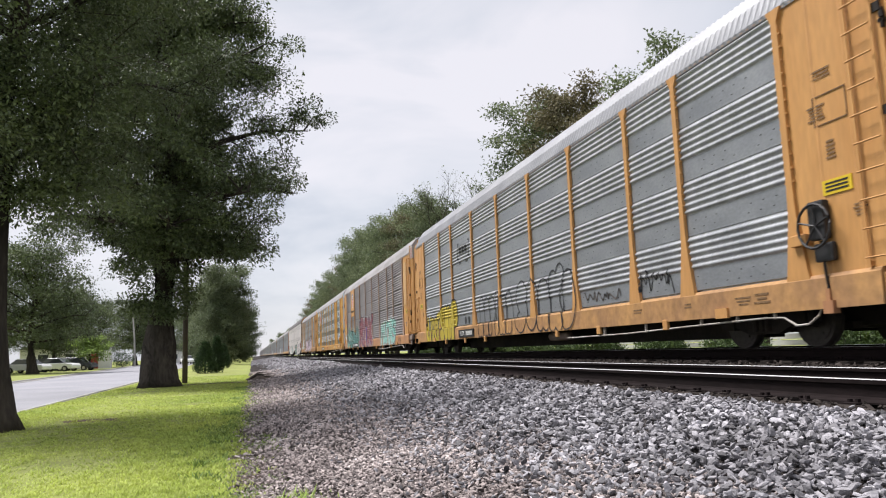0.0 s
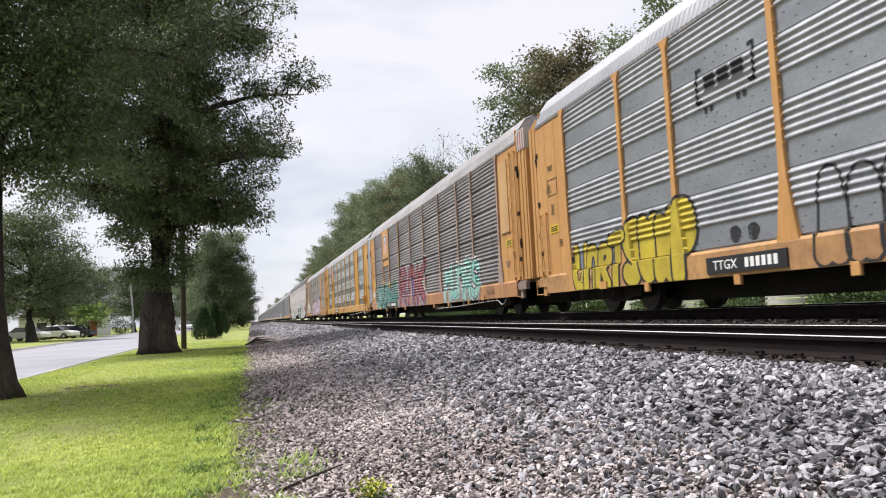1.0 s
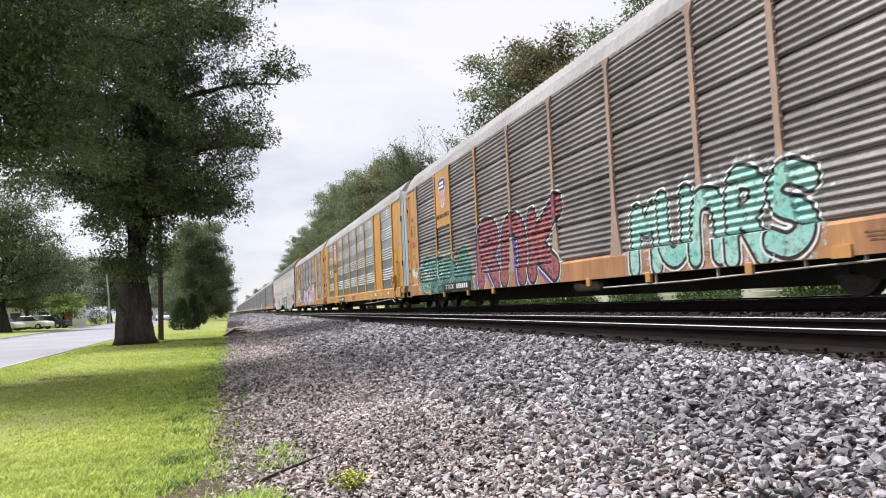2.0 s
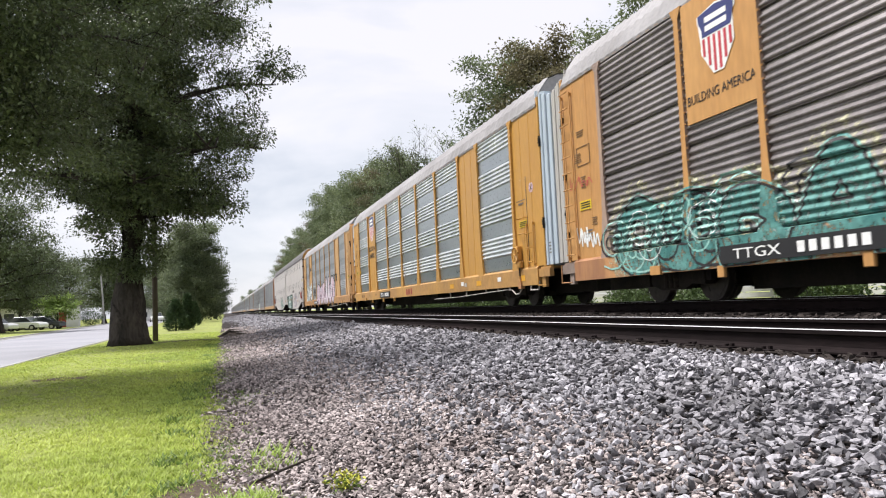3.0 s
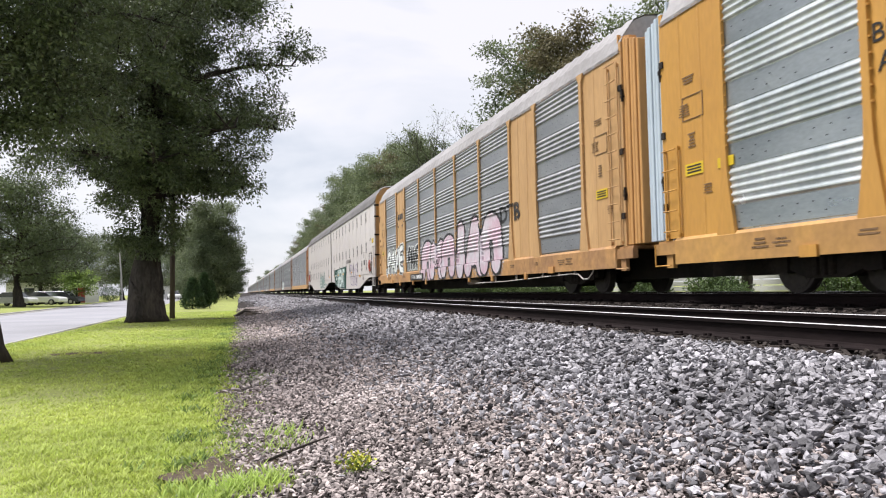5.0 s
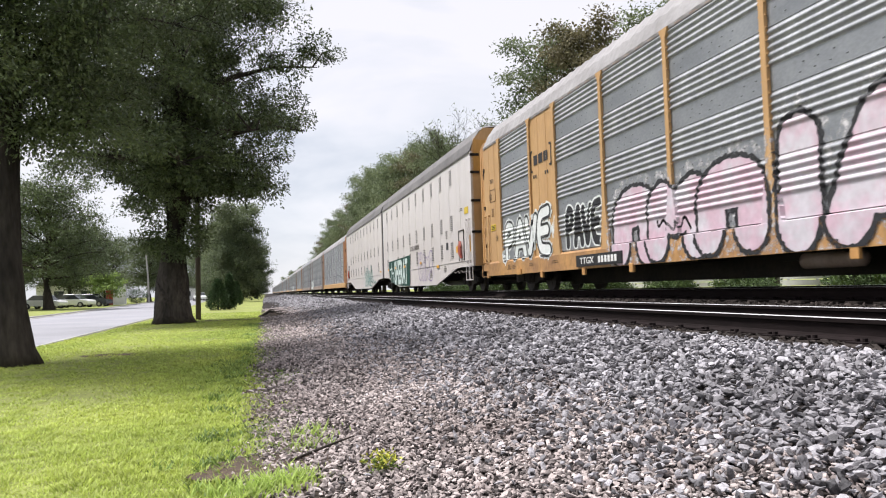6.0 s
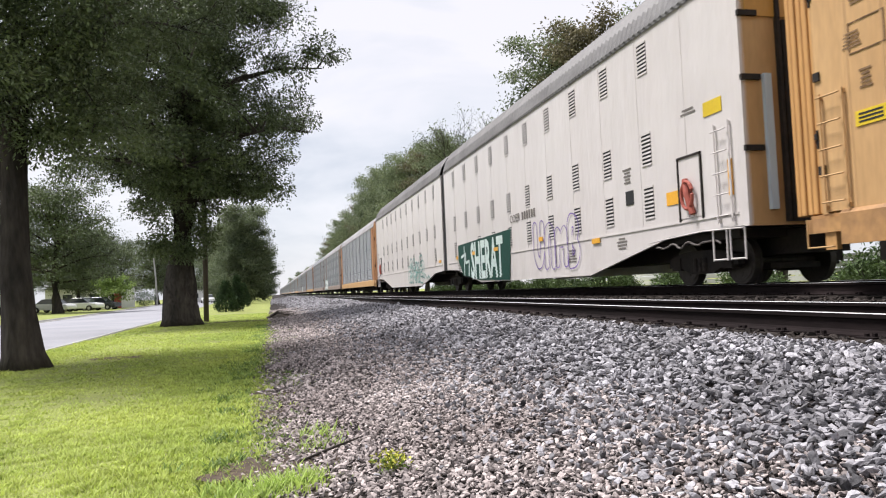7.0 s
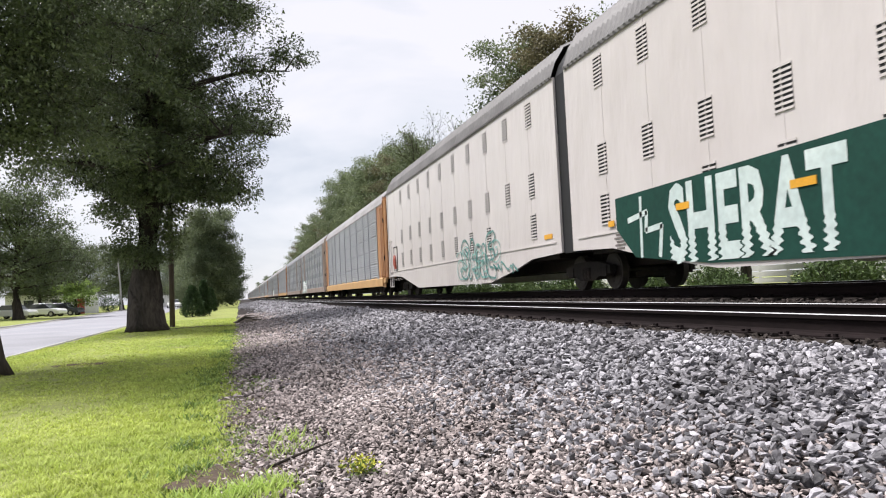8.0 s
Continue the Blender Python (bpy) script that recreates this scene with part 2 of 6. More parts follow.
M["bark"] = material("grey_brown_bark", (0.068, 0.058, 0.048), 0.95, 0, 14, 2.0, 0.5, 1.0, second=(0.026, 0.023, 0.020), stretch=(1, 1, 0.25), spec=0.15)
M["leaf"] = material("oak_leaf", (0.130, 0.168, 0.066), 0.45, 0, 3, 0.8, 0.25, 0, second=(0.050, 0.072, 0.030), blend=0.55, islands=0.4, through_light=0.18, spec=0.45)
M["leaf_far"] = material("woodland_leaf", (0.19, 0.225, 0.115), 0.6, 0, 3, 0.2, 0.25, 0, second=(0.12, 0.155, 0.085), islands=0.3, through_light=0.3, spec=0.3, per_object=0.15)
M["leaf_dry"] = material("brownish_leaf", (0.175, 0.150, 0.085), 0.65, 0, 3, 0.2, 0.25, 0, second=(0.12, 0.115, 0.06), islands=0.3, through_light=0.25, spec=0.3)
M["leaf_low"] = material("bush_leaf", (0.115, 0.165, 0.06), 0.7, 0, 3, 0.5, 0.3, 0, second=(0.045, 0.075, 0.028), islands=0.5, through_light=0.25, spec=0.3)
M["needle"] = material("evergreen_spray", (0.055, 0.095, 0.04), 0.7, 0, 4, 1.0, 0.3, 0, islands=0.35, through_light=0.15, spec=0.3)
M["pole"] = material("weathered_pole_wood", (0.095, 0.075, 0.06), 0.9, 0, 15, 1.5, 0.35, 0.5, stretch=(3, 3, 0.2))
M["siding"] = material("white_clapboard", (0.74, 0.74, 0.73), 0.7, 0, 10, 0.8, 0.08, 0.05)
M["shingle"] = material("grey_shingle", (0.16, 0.155, 0.15), 0.9, 0, 15, 1.0, 0.3, 0.4)
M["glass_dark"] = material("window_glass", (0.03, 0.035, 0.04), 0.08, 0, 5, 1.0, 0.05, 0, spec=0.8)
M["car_white"] = material("white_car_paint", (0.72, 0.73, 0.74), 0.25, 0, 5, 1.0, 0.03, 0)
M["car_grey"] = material("dark_car_paint", (0.07, 0.075, 0.085), 0.25, 0.3, 5, 1.0, 0.05, 0)
M["rubber"] = material("tyre_rubber", (0.02, 0.02, 0.02), 0.85, 0, 10, 1.0, 0.2, 0)
M["hose"] = material("red_brake_fitting", (0.40, 0.09, 0.06), 0.6, 0, 12, 2.0, 0.2, 0.1)


# ---------------------------------------------------------------- mesh helpers
def thing(name, label, category, group="", kind="", at=(0, 0, 0)):
    e = new(name)
    e.location = at
    return tagged(e, label, category, group, kind)


def finish(bm, name, mat, smooth=False):
    me = bpy.data.meshes.new(name)
    bm.normal_update()
    bm.to_mesh(me)
    bm.free()
    if mat is not None:
        me.materials.append(mat)
    if smooth:
        me.shade_smooth()
    return me


def part(name, bm, mat, parent=None, label="", smooth=False):
    """Links a bmesh (or a ready mesh) as one object under a thing or a part."""
    me = bm if isinstance(bm, bpy.types.Mesh) else finish(bm, name, mat, smooth)
    ob = new(name, me)
    if parent is not None:
        ob.parent = parent
    if label:
        ob["label"] = label
    return ob


def quick_mesh(name, verts, quads, mat):
    """A mesh from numpy arrays: verts (n, 3), faces (m, k)."""
    me = bpy.data.meshes.new(name)
    verts, quads = np.asarray(verts, dtype=np.float32), np.asarray(quads, dtype=np.int32)
    n, k = quads.shape
    me.vertices.add(len(verts))
    me.vertices.foreach_set("co", verts.ravel())
    me.loops.add(n * k)
    me.loops.foreach_set("vertex_index", quads.ravel())
    me.polygons.add(n)
    me.polygons.foreach_set("loop_start", np.arange(0, n * k, k, dtype=np.int32))
    me.update(calc_edges=True)
    me.validate()
    me.shade_flat()
    me.materials.append(mat)
    return me


def box(bm, x0, x1, y0, y1, z0, z1):
    v = [bm.verts.new((x, y, z)) for x in (x0, x1) for y in (y0, y1) for z in (z0, z1)]
    for f in ((0, 1, 3, 2), (4, 6, 7, 5), (0, 4, 5, 1), (2, 3, 7, 6), (0, 2, 6, 4), (1, 5, 7, 3)):
        bm.faces.new([v[i] for i in f])
    return bm


def boxes(*dims):
    bm = bmesh.new()
    for d in dims:
        box(bm, *d)
    return bm


def bevelled(bm, w=0.01, seg=1):
    bmesh.ops.bevel(bm, geom=bm.edges[:], offset=w, segments=seg, affect="EDGES", profile=0.6)
    return bm


def prism_y(bm, outline, y0, y1):
    """Extrudes a closed (x, z) outline along y."""
    a = [bm.verts.new((x, y0, z)) for x, z in outline]
    b = [bm.verts.new((x, y1, z)) for x, z in outline]
    n = len(a)
    for i in range(n):
        bm.faces.new((a[i], a[(i + 1) % n], b[(i + 1) % n], b[i]))
    bm.faces.new(a[::-1])
    bm.faces.new(b)
    return bm


def prism_x(bm, outline, x0, x1):
    """Extrudes a closed (y, z) outline along x."""
    a = [bm.verts.new((x0, y, z)) for y, z in outline]
    b = [bm.verts.new((x1, y, z)) for y, z in outline]
    n = len(a)
    for i in range(n):
        bm.faces.new((a[i], a[(i + 1) % n], b[(i + 1) % n], b[i]))
    bm.faces.new(a[::-1])
    bm.faces.new(b)
    bmesh.ops.recalc_face_normals(bm, faces=bm.faces[:])
    return bm


def tube(bm, pts, radii, sides=8, cap=True):
    """A tapered tube along points."""
    rings = []
    pts = [Vector(p) for p in pts]
    for i, p in enumerate(pts):
        d = (pts[min(i + 1, len(pts) - 1)] - pts[max(i - 1, 0)]).normalized()
        q = d.to_track_quat("Z", "Y")
        r = radii[i] if hasattr(radii, "__len__") else radii
        rings.append([bm.verts.new(p + q @ Vector((r * math.cos(2 * math.pi * k / sides), r * math.sin(2 * math.pi * k / sides), 0))) for k in range(sides)])
    for a, b in zip(rings, rings[1:]):
        for k in range(sides):
            bm.faces.new((a[k], a[(k + 1) % sides], b[(k + 1) % sides], b[k]))
    if cap:
        bm.faces.new(rings[0][::-1])
        bm.faces.new(rings[-1])
    return bm


def disc_x(bm, x0, x1, cy, cz, r, sides=28, hub=None):
    """A wheel-like cylinder with its axis along x."""
    prism_x(bm, [(cy + r * math.cos(2 * math.pi * k / sides), cz + r * math.sin(2 * math.pi * k / sides)) for k in range(sides)], x0, x1)
    return bm


def letters(text, height, mat, depth=0.004, bold=0.0):
    """A mesh of built-in-font letters in the (x, y) plane, starting at the origin, with the given cap height."""
    cu = bpy.data.curves.new("letters", "FONT")
    cu.body, cu.size, cu.extrude, cu.offset, cu.resolution_u = text, height / 0.69, depth / 2, bold, 2
    ob = bpy.data.objects.new("letters", cu)
    scene.collection.objects.link(ob)
    bpy.context.view_layer.update()
    me = bpy.data.meshes.new_from_object(ob.evaluated_get(bpy.context.evaluated_depsgraph_get()))
    bpy.data.objects.remove(ob)
    me.materials.clear()
    me.materials.append(mat)
    return me


# ---------------------------------------------------------------- ground, street, track bed
GRASS_Z, ROAD_Z = -0.58, -0.68


def road_edges(y):
    """The street's near and far edge at a distance y."""
    ys = (-60, 0, 16, 35, 60, 90, 160, 300, 1400)
    near = (-4.6, -4.5, -4.6, -5.0, -6.2, -7.6, -11.0, -18.0, -75.0)
    far = (-11.6, -11.6, -11.8, -12.3, -13.8, -16.2, -22.0, -31.0, -90.0)
    return float(np.interp(y, ys, near)), float(np.interp(y, ys, far))


BED = ((-0.22, -0.60), (0.25, -0.565), (1.2, -0.475), (2.4, -0.365), (3.3, -0.262), (3.8, -0.215), (6.7, -0.215), (7.5, -0.050), (7.7, -0.035),
       (10.3, -0.035), (10.8, -0.06), (13.4, -0.62))


def bed_z(x):
    return float(np.interp(x, [p[0] for p in BED], [p[1] for p in BED]))


def build_ground():
    stations = [-120, -60, -20, -8, 0, 4, 8, 12, 16, 20, 25, 30, 35, 42, 50, 60, 70, 80, 90, 110, 135, 160, 200, 250, 300, 420, 600, 900, 1400, 3000]
    rows = []
    for y in stations:
        n, f = road_edges(y)
        rows.append([(-3000, -0.5), (-300, GRASS_Z), (-60, GRASS_Z), (f - 6, GRASS_Z + 0.04), (f - 0.2, GRASS_Z), (f - 0.15, ROAD_Z - 0.10), (n + 0.15, ROAD_Z - 0.10),
                     (n + 0.2, GRASS_Z - 0.02), (n + 1.5, GRASS_Z + 0.01), (-1.2, GRASS_Z), (-0.3, GRASS_Z - 0.015), (0.4, -0.68), (13.0, -0.72), (13.6, -0.62), (40, -0.6), (300, -0.55), (3000, -0.5)])
    k = len(rows[0])
    verts = [(x, y, z) for y, r in zip(stations, rows) for x, z in r]
    quads = [(i * k + j, i * k + j + 1, (i + 1) * k + j + 1, (i + 1) * k + j) for i in range(len(stations) - 1) for j in range(k - 1)]
    g = part("ground", quick_mesh("ground", verts, quads, M["grass"]), None)
    tagged(g, "bright green mown lawn and verge beside the railway", "ground", kind="structure")
    # street surface
    verts, quads = [], []
    for y in stations:
        n, f = road_edges(y)
        for a in np.linspace(f - 0.15, n + 0.15, 7):
            verts.append((a, y, ROAD_Z + 0.06 * (1 - ((a - (n + f) / 2) / ((n - f) / 2)) ** 2) - 0.02))
    quads = [(i * 7 + j, i * 7 + j + 1, (i + 1) * 7 + j + 1, (i + 1) * 7 + j) for i in range(len(stations) - 1) for j in range(6)]
    r = part("road", quick_mesh("road", verts, quads, M["asphalt"]), None)
    tagged(r, "worn pale grey asphalt residential street", "road", kind="structure")
    # kerbs, both sides
    for side in (0, 1):
        bm = bmesh.new()
        prev = None
        for y in [v for v in stations if -60 <= v <= 300]:
            e = road_edges(y)[side]
            s = 1 if side == 0 else -1
            sec = [bm.verts.new((e + s * a, y, z)) for a, z in ((-0.18, ROAD_Z - 0.03), (-0.16, ROAD_Z + 0.012), (0.02, ROAD_Z + 0.018), (0.06, GRASS_Z + 0.005), (0.16, GRASS_Z + 0.012), (0.22, GRASS_Z - 0.08))]
            if prev:
                for i in range(5):
                    bm.faces.new((prev[i], prev[i + 1], sec[i + 1], sec[i]))
            prev = sec
        bmesh.ops.recalc_face_normals(bm, faces=bm.faces[:])
        k_ob = part("kerb", bm, M["concrete"], None)
        tagged(k_ob, "low worn concrete kerb along the street", "kerb", kind="structure")
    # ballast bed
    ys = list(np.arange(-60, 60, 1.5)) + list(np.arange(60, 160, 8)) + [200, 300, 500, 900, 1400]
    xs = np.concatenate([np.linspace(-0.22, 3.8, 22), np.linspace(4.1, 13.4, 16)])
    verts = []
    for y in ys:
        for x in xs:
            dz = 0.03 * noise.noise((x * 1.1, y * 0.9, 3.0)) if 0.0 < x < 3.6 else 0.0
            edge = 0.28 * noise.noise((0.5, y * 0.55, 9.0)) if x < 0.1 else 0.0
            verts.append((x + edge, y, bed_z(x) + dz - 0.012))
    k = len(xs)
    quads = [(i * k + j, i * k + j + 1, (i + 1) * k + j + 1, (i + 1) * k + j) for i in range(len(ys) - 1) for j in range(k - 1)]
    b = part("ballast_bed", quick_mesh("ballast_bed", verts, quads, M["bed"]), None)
    tagged(b, "crushed stone track bed sloping to the lawn, near-black for gap shade", "track bed", kind="structure")


build_ground()


def rail_outline(x, top):
    h = 0.185
    half = ((0.072, -h), (0.072, -h + 0.013), (0.02, -h + 0.032), (0.009, -h + 0.05), (0.009, -0.052), (0.034, -0.038), (0.037, -0.008), (0.030, -0.0045))
    return [(x + a, top + z) for a, z in half] + [(x - a, top + z) for a, z in reversed(half)]


def build_track(centre, top, label):
    track = thing("railway_track", label, "railway track", kind="structure")
    for side in (-0.7525, 0.7525):
        x = centre + side
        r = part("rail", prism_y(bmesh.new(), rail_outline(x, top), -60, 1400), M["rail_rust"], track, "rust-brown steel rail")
        part("rail_head", prism_y(bmesh.new(), [(x - 0.031, top - 0.007), (x - 0.024, top - 0.002), (x, top), (x + 0.024, top - 0.002), (x + 0.031, top - 0.007)], -60, 1400), M["rail_top"], r, "polished running surface, sky glint put into its colour")
    tie = finish(bevelled(boxes((-1.3, 1.3, -0.115, 0.115, -0.17, 0.0)), 0.012), "tie", M["tie"])
    plate = finish(boxes((-0.17, 0.17, -0.09, 0.09, 0, 0.012), (-0.11, -0.08, -0.05, -0.025, 0.01, 0.04), (-0.11, -0.08, 0.03, 0.055, 0.01, 0.035),
                         (0.08, 0.11, -0.05, -0.025, 0.01, 0.04)), "tie_plate", M["rail_rust"])
    for i in range(124):
        y = -3 + 0.53 * i
        t = part("tie", tie, None, track)
        t.location = (centre + 0.02 * math.sin(i * 2.3), y, top - 0.187)
        t.rotation_euler = (0, 0, 0.012 * math.sin(i * 1.7))
        if i < 45:
            for side in (-0.7525, 0.7525):
                p = part("tie_plate", plate, None, t)
                p.location = (side, 0, 0.001)
    verts, quads, n = [], [], 0
    far = bmesh.new()
    for i in range(420):
        y = -3 + 0.53 * (124 + i)
        box(far, centre - 1.3, centre + 1.3, y - 0.115, y + 0.115, top - 0.3, top - 0.187)
    f = part("far_ties", far, M["tie"], track)
    f["kind"] = "stuff"
    return track


build_track(5.3125, 0.0, "empty near track with rust-brown rails on timber ties")
build_track(8.97, 0.174, "far track with rust-brown rails under the train")


def stone_shapes(count, seed):
    """Angular broken stones: chunks of twelve corners, each pulled to a few flat breaks."""
    rng = np.random.default_rng(seed)
    g = (1 + math.sqrt(5)) / 2
    v0 = np.array([(-1, g, 0), (1, g, 0), (-1, -g, 0), (1, -g, 0), (0, -1, g), (0, 1, g), (0, -1, -g), (0, 1, -g), (g, 0, -1), (g, 0, 1), (-g, 0, -1), (-g, 0, 1)]) / math.sqrt(1 + g * g)
    hull = bmesh.new()
    for p in v0:
        hull.verts.new(p)
    hull.verts.index_update()
    bmesh.ops.convex_hull(hull, input=hull.verts[:])
    bmesh.ops.recalc_face_normals(hull, faces=hull.faces[:])
    f0 = np.array([[v.index for v in f.verts] for f in hull.faces])
    hull.free()
    shapes = []
    for _ in range(count):
        v = v0 * rng.uniform(0.78, 1.22, (12, 1)) + rng.normal(0, 0.10, (12, 3))
        for _k in range(4):     # flat breaks
            n = rng.normal(size=3)
            n /= np.linalg.norm(n)
            over = np.maximum(v @ n - rng.uniform(0.45, 0.8), 0)
            v -= over[:, None] * n
        v *= np.array([1.25, rng.uniform(0.65, 1.0), rng.uniform(0.36, 0.66)])
        shapes.append(v)
    return shapes, f0


def scatter_stones(name, xs, ys, zs, sizes, mat, label, seed, lift=0.45):
    shapes, f0 = stone_shapes(24, seed)
    rng = np.random.default_rng(seed + 1)
    n, nv = len(xs), len(shapes[0])
    verts = np.empty((n, nv, 3), dtype=np.float32)
    pick = rng.integers(0, 24, n)
    q = rng.normal(size=(n, 4)) * np.array([1.0, 0.35, 0.35, 1.0])
    q /= np.linalg.norm(q, axis=1, keepdims=True)
    w, x, y, z = q.T
    # the shapes lie mostly on their broad sides
    rot = np.stack([1 - 2 * (y * y + z * z), 2 * (x * y - w * z), 2 * (x * z + w * y), 2 * (x * y + w * z), 1 - 2 * (x * x + z * z), 2 * (y * z - w * x),
                    2 * (x * z - w * y), 2 * (y * z + w * x), 1 - 2 * (x * x + y * y)], axis=1).reshape(n, 3, 3)
    all_shapes = np.stack(shapes)[pick] * np.asarray(sizes)[:, None, None] * np.array([1.08, 1.08, 0.95])
    verts[:] = np.einsum("nij,nkj->nki", rot, all_shapes)
    verts[:, :, 0] += np.asarray(xs)[:, None]
    verts[:, :, 1] += np.asarray(ys)[:, None]
    verts[:, :, 2] += (np.asarray(zs) + np.asarray(sizes) * lift)[:, None]
    faces = (f0[None] + (np.arange(n) * nv)[:, None, None]).reshape(-1, 3)
    ob = part(name, quick_mesh(name, verts.reshape(-1, 3), faces, mat), None)
    return tagged(ob, label, "gravel", kind="stuff")


def build_ballast():
    rng = np.random.default_rng(5)

    def area(x0, x1, y0, y1, per_m2, s0, s1, keep=None):
        n = int((x1 - x0) * (y1 - y0) * per_m2)
        x, y, s = rng.uniform(x0, x1, n), rng.uniform(y0, y1, n), rng.uniform(s0, s1, n)
        if keep is not None:
            k = keep(x, y, rng.uniform(0, 1, n))
            x, y, s = x[k], y[k], s[k]
        return x, y, s

    def heights(x):
        return np.interp(x, [p[0] for p in BED], [p[1] for p in BED])

    grey = lambda x, y, r: r < np.clip((x - 0.75) / 1.5, 0.03, 1)
    sets = [area(0.2, 4.05, -8, 1.3, 520, 0.022, 0.036, grey), area(0.2, 4.05, 1.3, 6, 900, 0.014, 0.031, grey), area(0.2, 4.05, 6, 12, 640, 0.017, 0.034, grey), area(0.2, 4.05, 12, 20, 360, 0.024, 0.043, grey),
            area(0.3, 4.05, 20, 38, 170, 0.036, 0.060, grey), area(0.4, 4.3, 38, 75, 55, 0.06, 0.095, grey), area(-0.2, 4.3, 75, 160, 18, 0.10, 0.15)]
    x, y, s = (np.concatenate([q[i] for q in sets]) for i in range(3))
    s = s * np.clip(0.62 + 0.22 * (x - 0.4), 0.6, 1.08)     # finer towards the lawn
    z = heights(x) + rng.normal(0, 0.018, len(x)) + 0.002
    scatter_stones("ballast_stones", x, y, z, s, M["stone"], "angular grey crushed stone ballast", 11)
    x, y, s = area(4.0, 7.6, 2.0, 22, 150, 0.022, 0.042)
    scatter_stones("grimy_ballast", x, y, np.interp(x, (4.0, 6.7, 7.6), (-0.212, -0.205, -0.05)), s, M["stone_dark"], "dark brown ballast between the rails", 13)
    warm = lambda x, y, r: r < np.clip(1.2 - np.abs(x - 0.95) / 1.7, 0.05, 0.95) * np.clip((x + 0.25) / 0.3, 0.1, 1)
    sets = [area(-0.25, 2.4, -8, 1.3, 700, 0.012, 0.024, warm), area(-0.25, 2.4, 1.3, 7, 2300, 0.007, 0.018, warm), area(-0.25, 2.4, 7, 20, 700, 0.012, 0.026, warm), area(-0.2, 2.4, 20, 45, 120, 0.028, 0.048, warm)]
    x, y, s = (np.concatenate([q[i] for q in sets]) for i in range(3))
    scatter_stones("loose_gravel", x, y, heights(x) + np.where(x < 0.35, 0.013, 0.004), s, M["pink"], "small brownish grey gravel at the lawn's edge", 12)


build_ballast()


# ---------------------------------------------------------------- the train
SPEED = 15.98
TRACK_X, TRACK_Z = 8.97, 0.174
HALF = 1.50
SILL0, SILL1, EAVE = 0.52, 0.98, 4.90
OFFSETS = (0.0, 1.8, 4.6, 6.5, 9.35, 12.2, 15.05, 17.9, 20.75, 22.65, 25.5, 27.3)
LENGTH = 27.3
MOVERS, WHEELSETS = [], []


def ridge_profile(style):
    """The panel's section: (z, how far it stands out)."""
    pts = [(SILL1, -0.045), (SILL1 + 0.034, -0.045), (SILL1 + 0.038, 0.0)]
    if style == "banded":
        h = (EAVE - SILL1) / 4
        for k in range(4):
            z0 = SILL1 + k * h
            if k:
                pts += [(z0 + 0.006, 0.0), (z0 + 0.008, -0.02), (z0 + 0.020, -0.02), (z0 + 0.022, 0.0)]
            pts.append((z0 + 0.40 * h, 0.0))
            p = 0.60 * h / 5.0
            for i in range(5):
                a = z0 + 0.40 * h + i * p
                pts += [(a + f * p, 0.030 * d) for f, d in ((0.04, 0.0), (0.16, 0.15), (0.28, 0.62), (0.40, 0.95), (0.50, 1.0), (0.60, 0.92), (0.72, 0.55), (0.84, 0.16), (0.95, 0.0))]
    else:
        h = (EAVE - SILL1) / 5
        for k in range(5):
            z0 = SILL1 + k * h
            if k:
                pts += [(z0 + 0.002, 0.0), (z0 + 0.004, -0.055), (z0 + 0.042, -0.055), (z0 + 0.045, 0.0)]
            p = (h - 0.05) / 6
            for i in range(6):
                a = z0 + 0.045 + i * p
                pts += [(a + 0.08 * p, 0.0), (a + 0.24 * p, 0.034), (a + 0.38 * p, 0.037), (a + 0.66 * p, 0.016), (a + 0.90 * p, 0.0)]
    pts += [(EAVE - 0.052, 0.0), (EAVE - 0.050, -0.045), (EAVE, -0.045)]
    return [(z, d) for i, (z, d) in enumerate(pts) if i == 0 or z > pts[i - 1][0] - 1e-6]


PROFILES = {s: ridge_profile(s) for s in ("banded", "fine")}
PROFILES["banded_blank"] = PROFILES["banded"]
SECTIONS = {k: (np.array([p[0] for p in v]), np.array([p[1] for p in v])) for k, v in PROFILES.items()}
_meshes = {}


def cached(key, make):
    if key not in _meshes:
        _meshes[key] = make()
    return _meshes[key]


def panel_mesh(width, style, mat):
    def make():
        bm = bmesh.new()
        prof = PROFILES[style]
        ring = []
        for y in (-width / 2, width / 2):
            ring.append([bm.verts.new((-d, y, z)) for z, d in prof])
        for i in range(len(prof) - 1):
            bm.faces.new((ring[0][i], ring[1][i], ring[1][i + 1], ring[0][i + 1]))
        back = [bm.verts.new((0.06, y, z)) for y, z in ((-width / 2, SILL1), (width / 2, SILL1), (width / 2, EAVE), (-width / 2, EAVE))]
        bm.faces.new(back)
        bmesh.ops.recalc_face_normals(bm, faces=bm.faces[:])
        band_key = {"weathered_galvanised_steel": "band_shade", "bright_galvanised_steel": "band_shade_bright"}.get(mat.name)
        if style == "banded" and band_key:       # the flat bands take the steel darkened to stand in for dull reflections
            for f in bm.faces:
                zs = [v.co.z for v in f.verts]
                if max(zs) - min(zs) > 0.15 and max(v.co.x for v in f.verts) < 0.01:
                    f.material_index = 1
        me = finish(bm, "side_panel", mat)
        if style == "banded" and band_key:
            me.materials.append(M[band_key])
        return me
    return cached(("panel", round(width, 2), style, mat.name), make)


